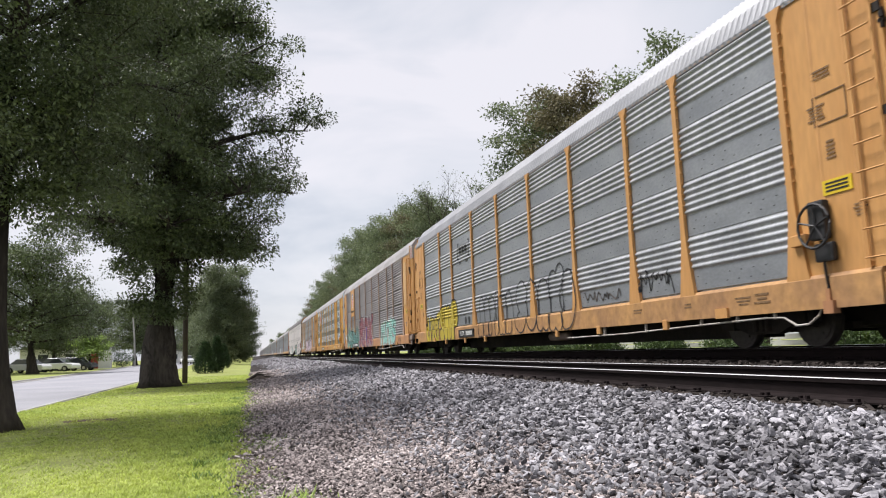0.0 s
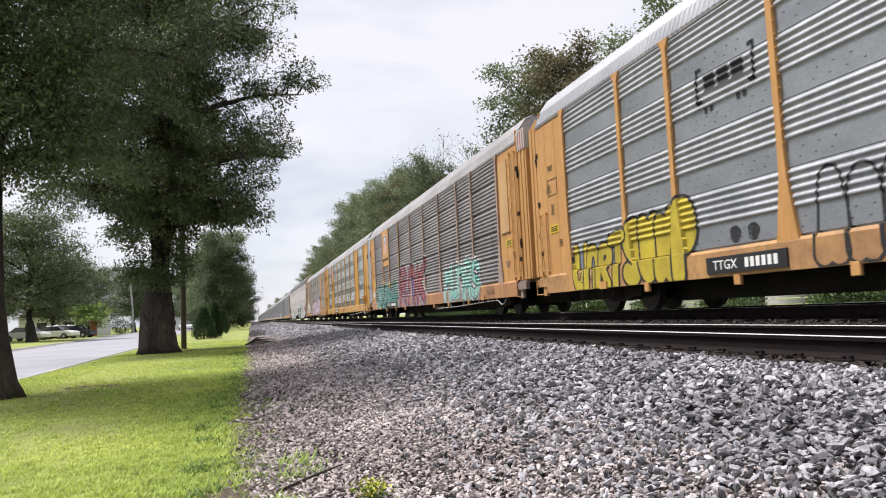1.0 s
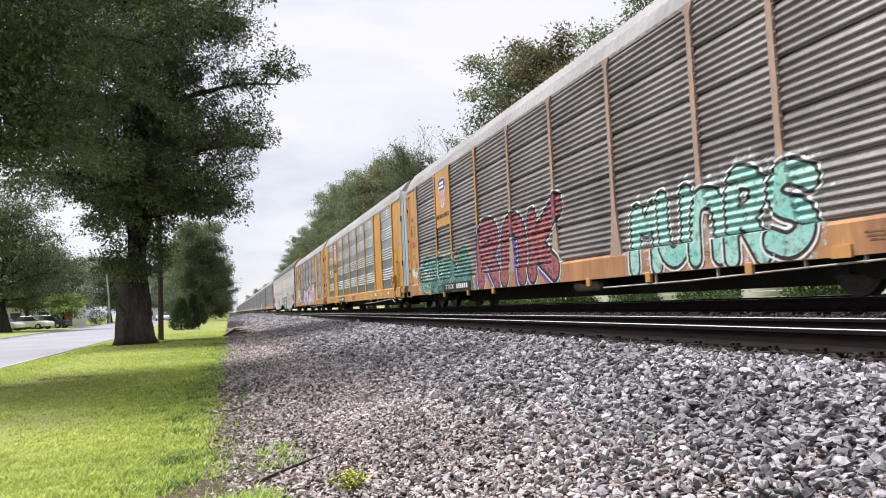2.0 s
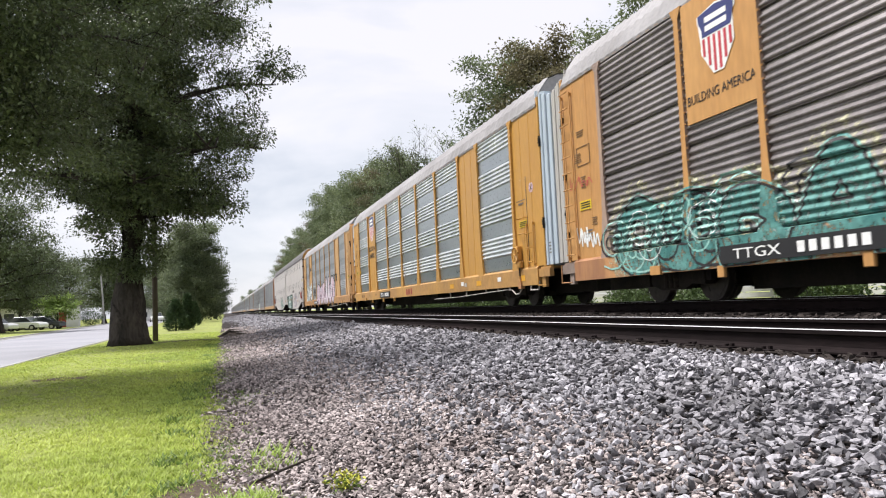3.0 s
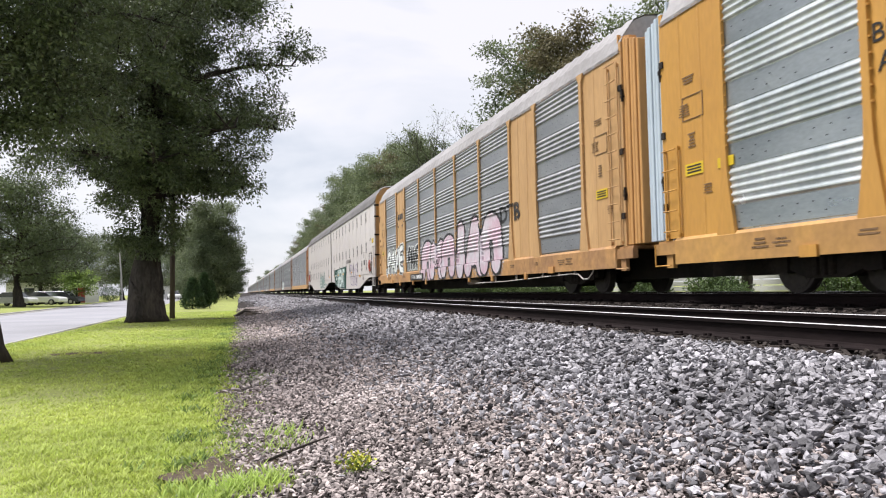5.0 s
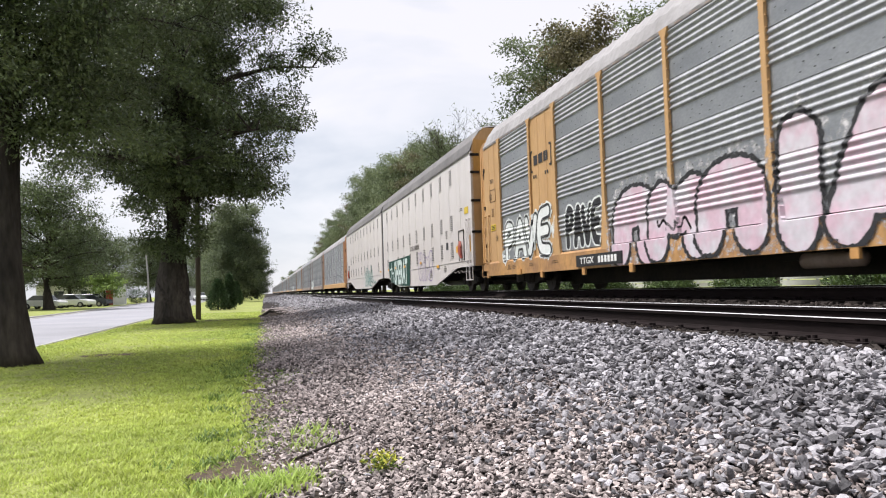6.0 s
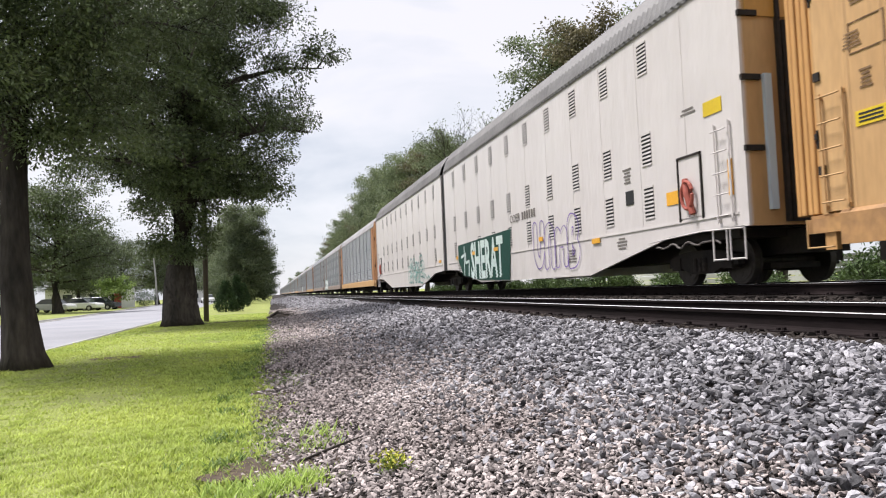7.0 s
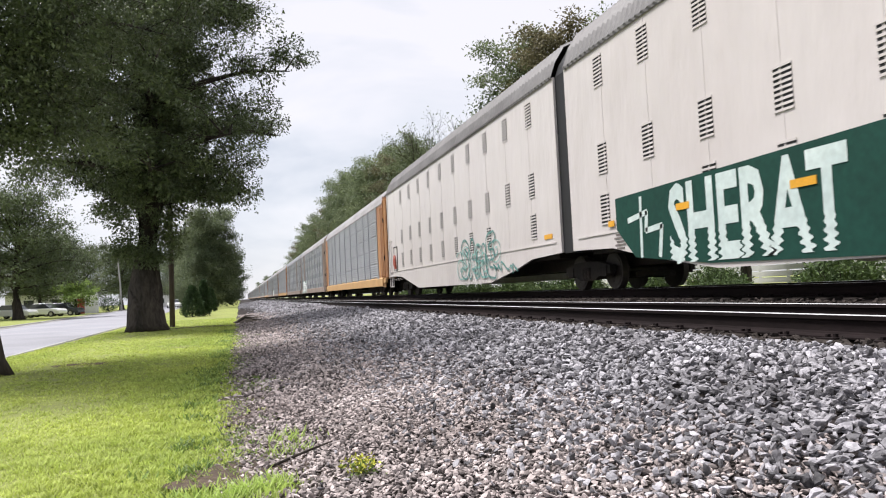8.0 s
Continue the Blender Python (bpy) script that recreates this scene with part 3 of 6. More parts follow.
def punch_mesh(width):
    """Rows of small dark punched slots on the flat bands."""
    def make():
        bm = bmesh.new()
        h = (EAVE - SILL1) / 4
        n = int((width - 0.35) / 0.075)
        for k in range(4):
            for j, f in enumerate((0.13, 0.27)):
                z = SILL1 + (k + f) * h
                for i in range(n):
                    if (i + j + k) % 4 or (i // 7 + k) % 3 == 0:
                        continue
                    y = -width / 2 + 0.18 + i * 0.075
                    v = [bm.verts.new((-0.0035, y + a, z + b)) for a, b in ((0, 0), (0.038, 0), (0.038, 0.016), (0, 0.016))]
                    bm.faces.new(v[::-1])
        return finish(bm, "punched_slots", M["black"])
    return cached(("punch", round(width, 2)), make)


def plain_panel_mesh(width, mat, z0=SILL1, z1=EAVE):
    def make():
        # one sheet with two slight vertical folds
        a, b, c = -width / 2, -width / 6, width / 6
        line = [(a, 0.012), (b - 0.03, 0.012), (b - 0.01, 0.024), (b + 0.01, 0.024), (b + 0.03, 0.012), (c - 0.03, 0.012), (c - 0.01, 0.024), (c + 0.01, 0.024), (c + 0.03, 0.012), (-a, 0.012)]
        bm = bmesh.new()
        ring = [(y, -d) for y, d in line] + [(-a, 0.05), (a, 0.05)]
        lo, hi = [bm.verts.new((x, y, z0)) for y, x in ring], [bm.verts.new((x, y, z1)) for y, x in ring]
        for i in range(len(ring)):
            j = (i + 1) % len(ring)
            bm.faces.new((lo[i], lo[j], hi[j], hi[i]))
        bm.faces.new(lo)
        bm.faces.new(hi[::-1])
        bmesh.ops.recalc_face_normals(bm, faces=bm.faces[:])
        return finish(bm, "plain_panel", mat)
    return cached(("plain", round(width, 2), mat.name, z0, z1), make)


def post_mesh(mat, flare=True):
    def make():
        w = 0.062
        out = [(-0.24, SILL1 - 0.08), (-0.20, SILL1 + 0.10), (-w - 0.02, SILL1 + 0.85), (-w, SILL1 + 1.3), (-w, EAVE - 0.16), (-0.12, EAVE - 0.05), (-0.16, EAVE + 0.03)] if flare else \
              [(-w, SILL1), (-w, EAVE)]
        outline = out + [(-y, z) for y, z in reversed(out)]
        bm = prism_x(bmesh.new(), outline, -0.062, 0.0)
        for k in range(12):     # bolt heads down both flanges
            z = SILL1 + 1.35 + k * 0.2
            for s in (-1, 1):
                box(bm, -0.052, -0.02, s * (w + 0.012) - 0.014, s * (w + 0.012) + 0.014, z, z + 0.028)
        return finish(bm, "side_post", mat)
    return cached(("post", mat.name, flare), make)


def roof_mesh(length, mat, eave, top, rib, width=HALF, deep=0.028):
    def make():
        half = ((-width - 0.03, eave - 0.07), (-width - 0.03, eave), (-width + 0.10, eave + 0.30 * (top - eave) + 0.07), (-width + 0.36, eave + 0.80 * (top - eave)),
                (-width + 0.62, eave + 0.93 * (top - eave)), (-0.4, top - 0.015))
        sec = list(half) + [(-x, z) for x, z in reversed(half)]
        bm = bmesh.new()
        n = max(2, int(length / rib) * 2)
        prev = None
        for i in range(n + 1):
            y = -length / 2 + length * i / n
            off = deep if i % 2 else 0.0
            ring = [bm.verts.new((x * (1 + off / 3) if 0 < j < len(sec) - 1 else x, y, z + (off if 1 < j < len(sec) - 2 else 0))) for j, (x, z) in enumerate(sec)]
            if prev:
                for j in range(len(sec) - 1):
                    bm.faces.new((prev[j], prev[j + 1], ring[j + 1], ring[j]))
            prev = ring
        bmesh.ops.recalc_face_normals(bm, faces=bm.faces[:])
        return finish(bm, "roof", mat)
    return cached(("roof", length, mat.name, eave, top, rib), make)


def ladder(parent, x, y, z0, z1, mat, width=0.42, step=0.36):
    bm = bmesh.new()
    for s in (-1, 1):
        box(bm, x - 0.05, x - 0.03, y + s * width / 2 - 0.02, y + s * width / 2 + 0.02, z0, z1)
        for z in (z0 + 0.05, z1 - 0.05):
            box(bm, x - 0.04, x + 0.02, y + s * width / 2 - 0.02, y + s * width / 2 + 0.02, z - 0.03, z + 0.03)
    lad = part("ladder", bm, mat, parent, "steel side ladder")
    z = z0 + 0.12
    rung = cached(("rung", mat.name, width), lambda: finish(tube(bmesh.new(), [(-0.09, -width / 2, 0), (-0.09, width / 2, 0)], 0.013, 6), "rung", mat))
    while z < z1:
        r = part("rung", rung, None, lad)
        r.location = (x, y, z)
        z += step
    return lad


def wheel_mesh():
    def make():
        bm = bmesh.new()
        r = 0.42
        for s in (-1, 1):
            x = s * 0.755
            disc_x(bm, x - 0.065, x + 0.065, 0, 0, r)
            disc_x(bm, x - s * 0.065 - 0.012, x - s * 0.065 + 0.012, 0, 0, r + 0.025)
            disc_x(bm, x + s * 0.06, x + s * 0.10, 0, 0, 0.13, 16)
            disc_x(bm, x + s * 0.06, x + s * 0.075, 0, 0, 0.36, 24)
            for k in range(3):  # cast marks on the wheel plate
                a = 2 * math.pi * k / 3
                cy, cz = 0.25 * math.cos(a), 0.25 * math.sin(a)
                box(bm, x + s * 0.07, x + s * 0.085, cy - 0.05, cy + 0.05, cz - 0.02, cz + 0.02)
        tube(bm, [(-1.02, 0, 0), (1.02, 0, 0)], 0.075, 12)
        return finish(bm, "wheelset", M["wheel"])
    return cached("wheel", make)


def truck_mesh():
    def make():
        bm = bmesh.new()
        for s in (-1, 1):
            x = s * 1.0
            prism_x(bm, [(-1.15, 0.36), (-1.15, 0.54), (-0.62, 0.64), (-0.3, 0.66), (0.3, 0.66), (0.62, 0.64), (1.15, 0.54), (1.15, 0.36), (0.75, 0.36), (0.35, 0.22), (-0.35, 0.22), (-0.75, 0.36)], x - 0.07, x + 0.07)
            for y in (-0.86, 0.86):
                box(bm, x - 0.1, x + 0.1, y - 0.15, y + 0.15, 0.30, 0.54)
            for y in (-0.15, 0.0, 0.15):
                tube(bm, [(x + s * 0.08, y, 0.26), (x + s * 0.08, y, 0.52)], 0.055, 8)
        box(bm, -1.0, 1.0, -0.2, 0.2, 0.40, 0.62)
        for y in (-0.36, 0.36):      # brake beams and their rigging
            box(bm, -0.85, 0.85, y - 0.06, y + 0.06, 0.24, 0.40)
        box(bm, -0.5, 0.5, -1.25, 1.25, 0.26, 0.36)
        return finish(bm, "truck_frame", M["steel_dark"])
    return cached("truck", make)


def add_trucks(car, at, keyed):
    for y in at:
        t = part("truck_frame", truck_mesh(), None, car, "dark cast steel bogie frame")
        t.location = (0, y, 0)
        for d in (-0.86, 0.86):
            w = part("wheelset", wheel_mesh(), None, car, "worn steel wheelset")
            w.location = (0, y + d, 0.42)
            if keyed:
                WHEELSETS.append((w, y + d))


def side_text(car, name, text, y_left, z, height, mat, width=None, x=-HALF - 0.02, label="", bold=0.0):
    """Lettering on the side that faces the lawn; it reads towards the car's front."""
    me = letters(text, height, mat, 0.006, bold).copy()
    co = np.empty(len(me.vertices) * 3, dtype=np.float32)
    me.vertices.foreach_get("co", co)
    co = co.reshape(-1, 3)
    a = co[:, 0] - co[:, 0].min()
    if width:
        a *= width / a.max()
    me.vertices.foreach_set("co", np.stack([x - co[:, 2], y_left - a, z + co[:, 1]], axis=1).ravel())
    me.update()
    return part(name, me, None, car, label)


def number_bars(bm, y_left, z, height, count, pitch, x):
    for i in range(count):
        y = y_left - i * pitch
        box(bm, x - 0.006, x, y - pitch * 0.62, y, z, z + height)
    return bm


def plate(car, y_left, y_right, x=-HALF - 0.098):
    w = y_left - y_right
    p = part("number_plate", boxes((x - 0.006, x + 0.03, y_right, y_left, 0.575, 0.845)), M["black"], car, "black painted reporting panel")
    side_text(p, "reporting_mark", "TTGX", y_left - 0.10 * w, 0.635, 0.15, M["white_letter"], 0.32 * w, x - 0.010)
    part("number_bars", number_bars(bmesh.new(), y_left - 0.52 * w, 0.635, 0.15, 6, 0.068 * w, x - 0.006), M["white_letter"], p)


def stencils(car, y, z, rows, width, mat=None, x=-HALF - 0.02, gap=0.07):
    bm = bmesh.new()
    rng = random.Random(int(y * 100 + z * 10))
    for i in range(rows):
        w = width * rng.uniform(0.55, 1.0)
        box(bm, x - 0.004, x, y - w / 2, y + w / 2, z - i * gap, z - i * gap + gap * 0.5)
    part("stencil_bars", bm, mat or M["grey_letter"], car)["kind"] = "stuff"


def prism_z_leaf(s):
    """One folded door leaf, a shallow upright fold."""
    bm = bmesh.new()
    pts = [(0.0, -0.03 * s), (0.0, 0.0), (0.12, 0.16 * s), (0.27, 0.16 * s), (0.39, 0.0), (0.39, -0.03 * s)]
    a = [bm.verts.new((x, y, 0.95)) for x, y in pts]
    b = [bm.verts.new((x, y, EAVE + 0.35)) for x, y in pts]
    for i in range(6):
        bm.faces.new((a[i], a[(i + 1) % 6], b[(i + 1) % 6], b[i]))
    bm.faces.new(a)
    bm.faces.new(b)
    bmesh.ops.recalc_face_normals(bm, faces=bm.faces[:])
    return bm


def autorack(front, style="banded", panel="galv", paint="yellow", post="yellow", roof="roof", full_panels=(), ends="yellow", rib=0.16, label="", keyed=True, door=None, small_parts=True, rear_door=None, ladders=(4.7, 2.6), sill_paint=None):
    """A covered car carrier; front: how far along the train its leading end stands."""
    car = thing("autorack_car", label, "rail car", "cars of the freight train")
    mid = LENGTH / 2
    car.location = (TRACK_X, front + mid, TRACK_Z)
    MOVERS.append((car, front + mid))
    bays = list(zip(OFFSETS, OFFSETS[1:]))
    for side in ((1, -1) if small_parts else (1,)):
        for k, (a, b) in enumerate(bays):
            c, w = (a + b) / 2 - mid, b - a
            if k in (0, len(bays) - 1):
                me = plain_panel_mesh(w, M[ends])
                name = "end_panel"
            elif k in full_panels:
                me, name = plain_panel_mesh(w, M[paint]), "blank_panel"
            else:
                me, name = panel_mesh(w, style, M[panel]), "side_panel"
            p = part(name, me, None, car)
            if name == "side_panel" and style == "banded" and small_parts and keyed:
                part("punched_slots", punch_mesh(w), None, p)["kind"] = "stuff"
            p.location, p.rotation_euler = (-side * HALF, c if side > 0 else -c, 0), (0, 0, 0 if side > 0 else math.pi)
        for k, o in enumerate(OFFSETS[1:-1]):
            p = part("side_post", post_mesh(M[post]), None, car)
            p.location, p.rotation_euler = (-side * (HALF + 0.004), o - mid, 0), (0, 0, 0 if side > 0 else math.pi)
        sill = cached(("sill", sill_paint or paint), lambda: finish(prism_y(bmesh.new(), [(-0.07, SILL0), (-0.07, SILL1 - 0.05), (-0.03, SILL1 + 0.002), (0.12, SILL1 + 0.002), (0.12, SILL0 + 0.06), (0.0, SILL0)], -mid + 0.35, mid - 0.35), "side_sill", M[sill_paint or paint]))
        s = part("side_sill", sill, None, car, "painted steel side sill")
        s.location, s.rotation_euler = (-side * HALF, 0, 0), (0, 0, 0 if side > 0 else math.pi)
        rail = cached("eave", lambda: finish(boxes((-0.030, 0.03, -mid + 0.02, mid - 0.02, EAVE - 0.008, EAVE + 0.022)), "eave_rail", M["galv_brown"]))
        s = part("eave_rail", rail, None, car)
        s.location, s.rotation_euler = (-side * (HALF + 0.002), 0, 0), (0, 0, 0 if side > 0 else math.pi)
    r = part("roof", roof_mesh(LENGTH - 0.1, M[roof], EAVE + 0.05, 5.80, rib), None, car)
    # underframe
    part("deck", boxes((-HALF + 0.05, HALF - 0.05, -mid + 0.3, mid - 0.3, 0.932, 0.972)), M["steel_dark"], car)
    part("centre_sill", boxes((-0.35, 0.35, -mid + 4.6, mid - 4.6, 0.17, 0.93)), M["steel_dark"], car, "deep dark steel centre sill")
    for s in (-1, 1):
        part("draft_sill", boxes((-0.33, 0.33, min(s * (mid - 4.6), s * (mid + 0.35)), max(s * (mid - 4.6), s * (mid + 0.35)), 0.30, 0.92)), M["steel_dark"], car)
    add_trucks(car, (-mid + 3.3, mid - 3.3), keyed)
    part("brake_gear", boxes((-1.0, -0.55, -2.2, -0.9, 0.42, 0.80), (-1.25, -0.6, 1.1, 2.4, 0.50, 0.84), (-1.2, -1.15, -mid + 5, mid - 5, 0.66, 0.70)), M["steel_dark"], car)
    # end doors and coupler
    for s in (-1, 1):
        door = rear_door if s > 0 and rear_door else door
        wall = boxes((-HALF + 0.03, HALF - 0.03, s * (mid - 0.16) - 0.02, s * (mid - 0.16) + 0.02, 0.95, EAVE + 0.4))
        door_ob = part("end_door", wall, M[door or ends], car, "folded tall end doors")
        for k in range(7):  # folded leaves
            x0 = -HALF + 0.06 + k * (2 * HALF - 0.12) / 7
            leaf = cached(("door_leaf", (door or ends), s), lambda: finish(prism_z_leaf(s), "door_leaf", M[door or ends]))
            lf = part("door_leaf", leaf, None, door_ob)
            lf.location = (x0, s * (mid - 0.10), 0)
        part("roof_end", cached(("roof_end", roof, s), lambda: finish(prism_y(bmesh.new(), [(-HALF - 0.01, EAVE + 0.04), (-HALF + 0.10, EAVE + 0.36), (-HALF + 0.36, EAVE + 0.70), (-HALF + 0.62, EAVE + 0.82), (-0.4, 5.76), (0.4, 5.76),
             (HALF - 0.62, EAVE + 0.82), (HALF - 0.36, EAVE + 0.70), (HALF - 0.10, EAVE + 0.36), (HALF + 0.01, EAVE + 0.04)], min(s * (mid - 0.3), s * (mid - 0.07)), max(s * (mid - 0.3), s * (mid - 0.07))), "roof_end", M[roof])), None, car)
        if small_parts:
            # the folded doors' edges beyond the side: broad leaves with a shallow groove and a rolled lip
            for k, (a, b, deep) in enumerate(((0.03, 0.13, 0.03), (0.155, 0.255, 0.02), (0.285, 0.38, 0.035), (0.41, 0.505, 0.025), (0.535, 0.62, 0.045)) if not (s < 0 and door == "bluegrey") else ((0.03, 0.14, 0.02), (0.15, 0.33, 0.05), (0.335, 0.395, 0.02), (0.42, 0.61, 0.06))):
                y0, y1 = sorted((s * (mid + a), s * (mid + b)))
                part("door_fold", bevelled(boxes((-HALF + deep, -HALF + 0.5, y0, y1, 0.97, EAVE + 0.26 - 0.04 * k)), 0.012), M[door or ends], door_ob)
            for z in (1.95, 3.95):
                part("door_latch", boxes((-HALF - 0.03, -HALF + 0.03, s * (mid + 0.02) - 0.04, s * (mid + 0.02) + 0.04, z, z + 0.04), (-HALF - 0.04, -HALF, s * (mid + 0.04) - 0.03, s * (mid + 0.04) + 0.03, z + 0.05, z + 0.13),
                     (-HALF - 0.03, -HALF + 0.02, s * (mid + 0.03) - 0.014, s * (mid + 0.03) + 0.014, z - 0.08, z + 0.18)), M["steel_dark"], door_ob, "dark steel door latch")
            # black backing added so the gaps between the folds read as shade
            part("door_seal", boxes((-HALF + 0.20, -HALF + 0.48, min(s * mid, s * (mid + 0.55)), max(s * mid, s * (mid + 0.55)), 0.98, EAVE + 0.1)), M["black"], door_ob)
        part("coupler", boxes((-0.12, 0.12, min(s * mid, s * (mid + 0.72)), max(s * mid, s * (mid + 0.72)), 0.62, 0.86)), M["steel_dark"], car)
        if small_parts:
            part("end_platform", boxes((-HALF, HALF, s * mid - 0.28, s * mid + 0.28, 0.90, 0.95), (-HALF - 0.05, -HALF + 0.06, s * mid - 0.34, s * mid + 0.30, 0.70, 0.90), (-HALF - 0.02, -HALF + 0.06, s * (mid - 0.1) - 0.10, s * (mid - 0.1) + 0.10, 0.46, 0.70)), M["galv_brown" if paint == "rust_yellow" else sill_paint or paint], car, "steel end sill")
            ladder(car, -HALF - 0.02, s * (mid - (0.74 if s < 0 and ladders[0] < 3 else 0.30)), 0.98, ladders[0] if s < 0 else ladders[1], M[ends])
            part("grab_iron", tube(tube(bmesh.new(), [(-HALF - 0.1, s * mid - 0.25, 0.50), (-HALF - 0.1, s * mid + 0.25, 0.50)], 0.014, 6), [(-HALF - 0.1, s * mid + 0.25, 0.5), (-HALF - 0.1, s * mid + 0.25, 0.9)], 0.014, 6), M[paint], car, "bent steel step")
            part("door_edge", boxes((-HALF - 0.01, -HALF + 0.14, s * (mid - 0.02) - 0.05, s * (mid - 0.02) + 0.05, 0.95, EAVE + 0.2)), M[ends], car)
    return car


# ---------------------------------------------------------------- paint on the cars' sides
def outward(style, y, z):
    """How far the side stands out at a place of the car's side."""
    if style == "flat":
        return 0.016
    if z <= SILL1:
        return 0.072
    d = 0.014
    if style in PROFILES:
        d = float(np.interp(z, *SECTIONS[style]))
        if style == "banded_blank" and any(OFFSETS[k] < y + LENGTH / 2 < OFFSETS[k + 1] for k in (2, 8)):
            d = 0.026
        for o in OFFSETS[1:-1]:
            if abs(y - (o - LENGTH / 2)) < float(np.interp(z, (SILL1, SILL1 + 0.85, SILL1 + 1.3), (0.25, 0.10, 0.075))):
                d = 0.068
    return d


def paint(car, name, polygons, mat, style, layer=1, label="", drip=None):
    """Flat polygons (y, z) laid over the ridges and posts of a side."""
    bm = bmesh.new()
    for poly in polygons:
        try:
            bm.faces.new([bm.verts.new((0, y, z)) for y, z in poly])
        except ValueError:
            continue
    zs, ys = [v.co.z for v in bm.verts], [v.co.y for v in bm.verts]
    cuts = []
    if style in PROFILES:
        cuts = [((0, 0, z), (0, 0, 1)) for z, d in PROFILES[style][::1] if min(zs) < z < max(zs)]
        cuts += [((0, o - LENGTH / 2 + e, 0), (0, 1, 0)) for o in OFFSETS[1:-1] for e in (-0.076, -0.070, 0.070, 0.076) if min(ys) < o - LENGTH / 2 + e < max(ys)]
        cuts.append(((0, 0, SILL1 - 0.003), (0, 0, 1)))
    if drip:        # (foot, limit, swing): letters that ripple towards their foot
        foot, limit, swing = drip
        cuts += [((0, 0, foot + 0.03 * k), (0, 0, 1)) for k in range(1, int((limit - foot) / 0.03))]
    for co, no in cuts:
        bmesh.ops.bisect_plane(bm, geom=bm.verts[:] + bm.edges[:] + bm.faces[:], plane_co=co, plane_no=no, dist=1e-5)
    if drip:
        for v in bm.verts:
            if v.co.z < limit:
                v.co.y += swing * math.sin(v.co.z * 52 + v.co.y * 0.8) * (limit - v.co.z) / (limit - foot)
    for v in bm.verts:
        v.co.x = -HALF - outward(style, v.co.y, v.co.z) - 0.004 * layer
    bmesh.ops.triangulate(bm, faces=bm.faces[:])
    for f in bm.faces:
        f.normal_update()
        if f.normal.x > 0:
            f.normal_flip()
    return part(name, bm, M[mat], car, label)


def ribbon(points, width):
    """Quads (y, z) along a line of points."""
    quads = []
    for (a, b), (c, d) in zip(points, points[1:]):
        l = math.hypot(c - a, d - b) or 1
        ny, nz = -(d - b) / l * width / 2, (c - a) / l * width / 2
        ey, ez = (c - a) / l * width * 0.2, (d - b) / l * width * 0.2
        quads.append([(a + ny - ey, b + nz - ez), (a - ny - ey, b - nz - ez), (c - ny + ey, d - nz + ez), (c + ny + ey, d + nz + ez)])
    return quads


def blob(cy, cz, ry, rz, rnd, grow=0.0, n=22, power=2.6):
    pts = []
    ph = rnd.uniform(0, 6)
    for i in range(n):
        a = 2 * math.pi * i / n
        k = 1 + 0.07 * math.sin(3 * a + ph) + 0.05 * math.sin(5 * a + 2 * ph)
        c, s = math.cos(a), math.sin(a)
        pts.append((cy + (ry * k + grow) * math.copysign(abs(c) ** (2 / power), c), cz + (rz * k + grow) * math.copysign(abs(s) ** (2 / power), s)))
    return pts


GLYPHS = {      # letter-like strokes in a unit box, (along, up)
    "arch": (((0.15, 0), (0.15, 0.8), (0.5, 1), (0.85, 0.8), (0.85, 0)),),
    "bowl": (((0.1, 1), (0.1, 0.25), (0.5, 0), (0.9, 0.25), (0.9, 1)),),
    "ring": (((0.5, 1), (0.12, 0.75), (0.12, 0.25), (0.5, 0), (0.88, 0.25), (0.88, 0.75), (0.5, 1)),),
    "bar": (((0.5, 0), (0.5, 1)),),
    "ess": (((0.9, 0.82), (0.5, 1), (0.12, 0.78), (0.3, 0.55), (0.75, 0.45), (0.88, 0.2), (0.5, 0), (0.1, 0.12)),),
    "eee": (((0.9, 1), (0.15, 0.95), (0.12, 0.05), (0.9, 0)), ((0.12, 0.5), (0.8, 0.52))),
    "kay": (((0.15, 0), (0.15, 1)), ((0.95, 1.12), (0.2, 0.5), (0.85, 0))),
    "dee": (((0.15, 0), (0.15, 1), (0.6, 0.95), (0.88, 0.5), (0.6, 0.05), (0.15, 0)),),
    "pee": (((0.15, 0), (0.15, 1), (0.7, 0.98), (0.88, 0.72), (0.65, 0.48), (0.2, 0.45)),),
    "bee": (((0.15, 0), (0.15, 1), (0.7, 0.95), (0.8, 0.72), (0.5, 0.52), (0.88, 0.28), (0.65, 0.02), (0.15, 0)),),
    "aye": (((0.08, 0), (0.42, 1), (0.58, 1), (0.92, 0)), ((0.25, 0.32), (0.75, 0.32))),
    "vee": (((0.06, 1), (0.45, 0), (0.55, 0), (0.94, 1)),),
    "em": (((0.08, 0), (0.1, 1), (0.5, 0.45), (0.9, 1), (0.92, 0)),),
    "arr": (((0.15, 0), (0.15, 1), (0.7, 0.95), (0.85, 0.72), (0.6, 0.5), (0.2, 0.48)), ((0.45, 0.5), (0.9, 0))),
    "tee": (((0.05, 0.95), (0.95, 1)), ((0.5, 1), (0.5, 0))),
}


def rounded(line, times=2):
    """Cuts the corners of a line of points."""
    for _ in range(times):
        cut = [line[0]]
        for (a, b), (c, d) in zip(line, line[1:]):
            cut += [(0.75 * a + 0.25 * c, 0.75 * b + 0.25 * d), (0.25 * a + 0.75 * c, 0.25 * b + 0.75 * d)]
        line = cut + [line[-1]]
    return line


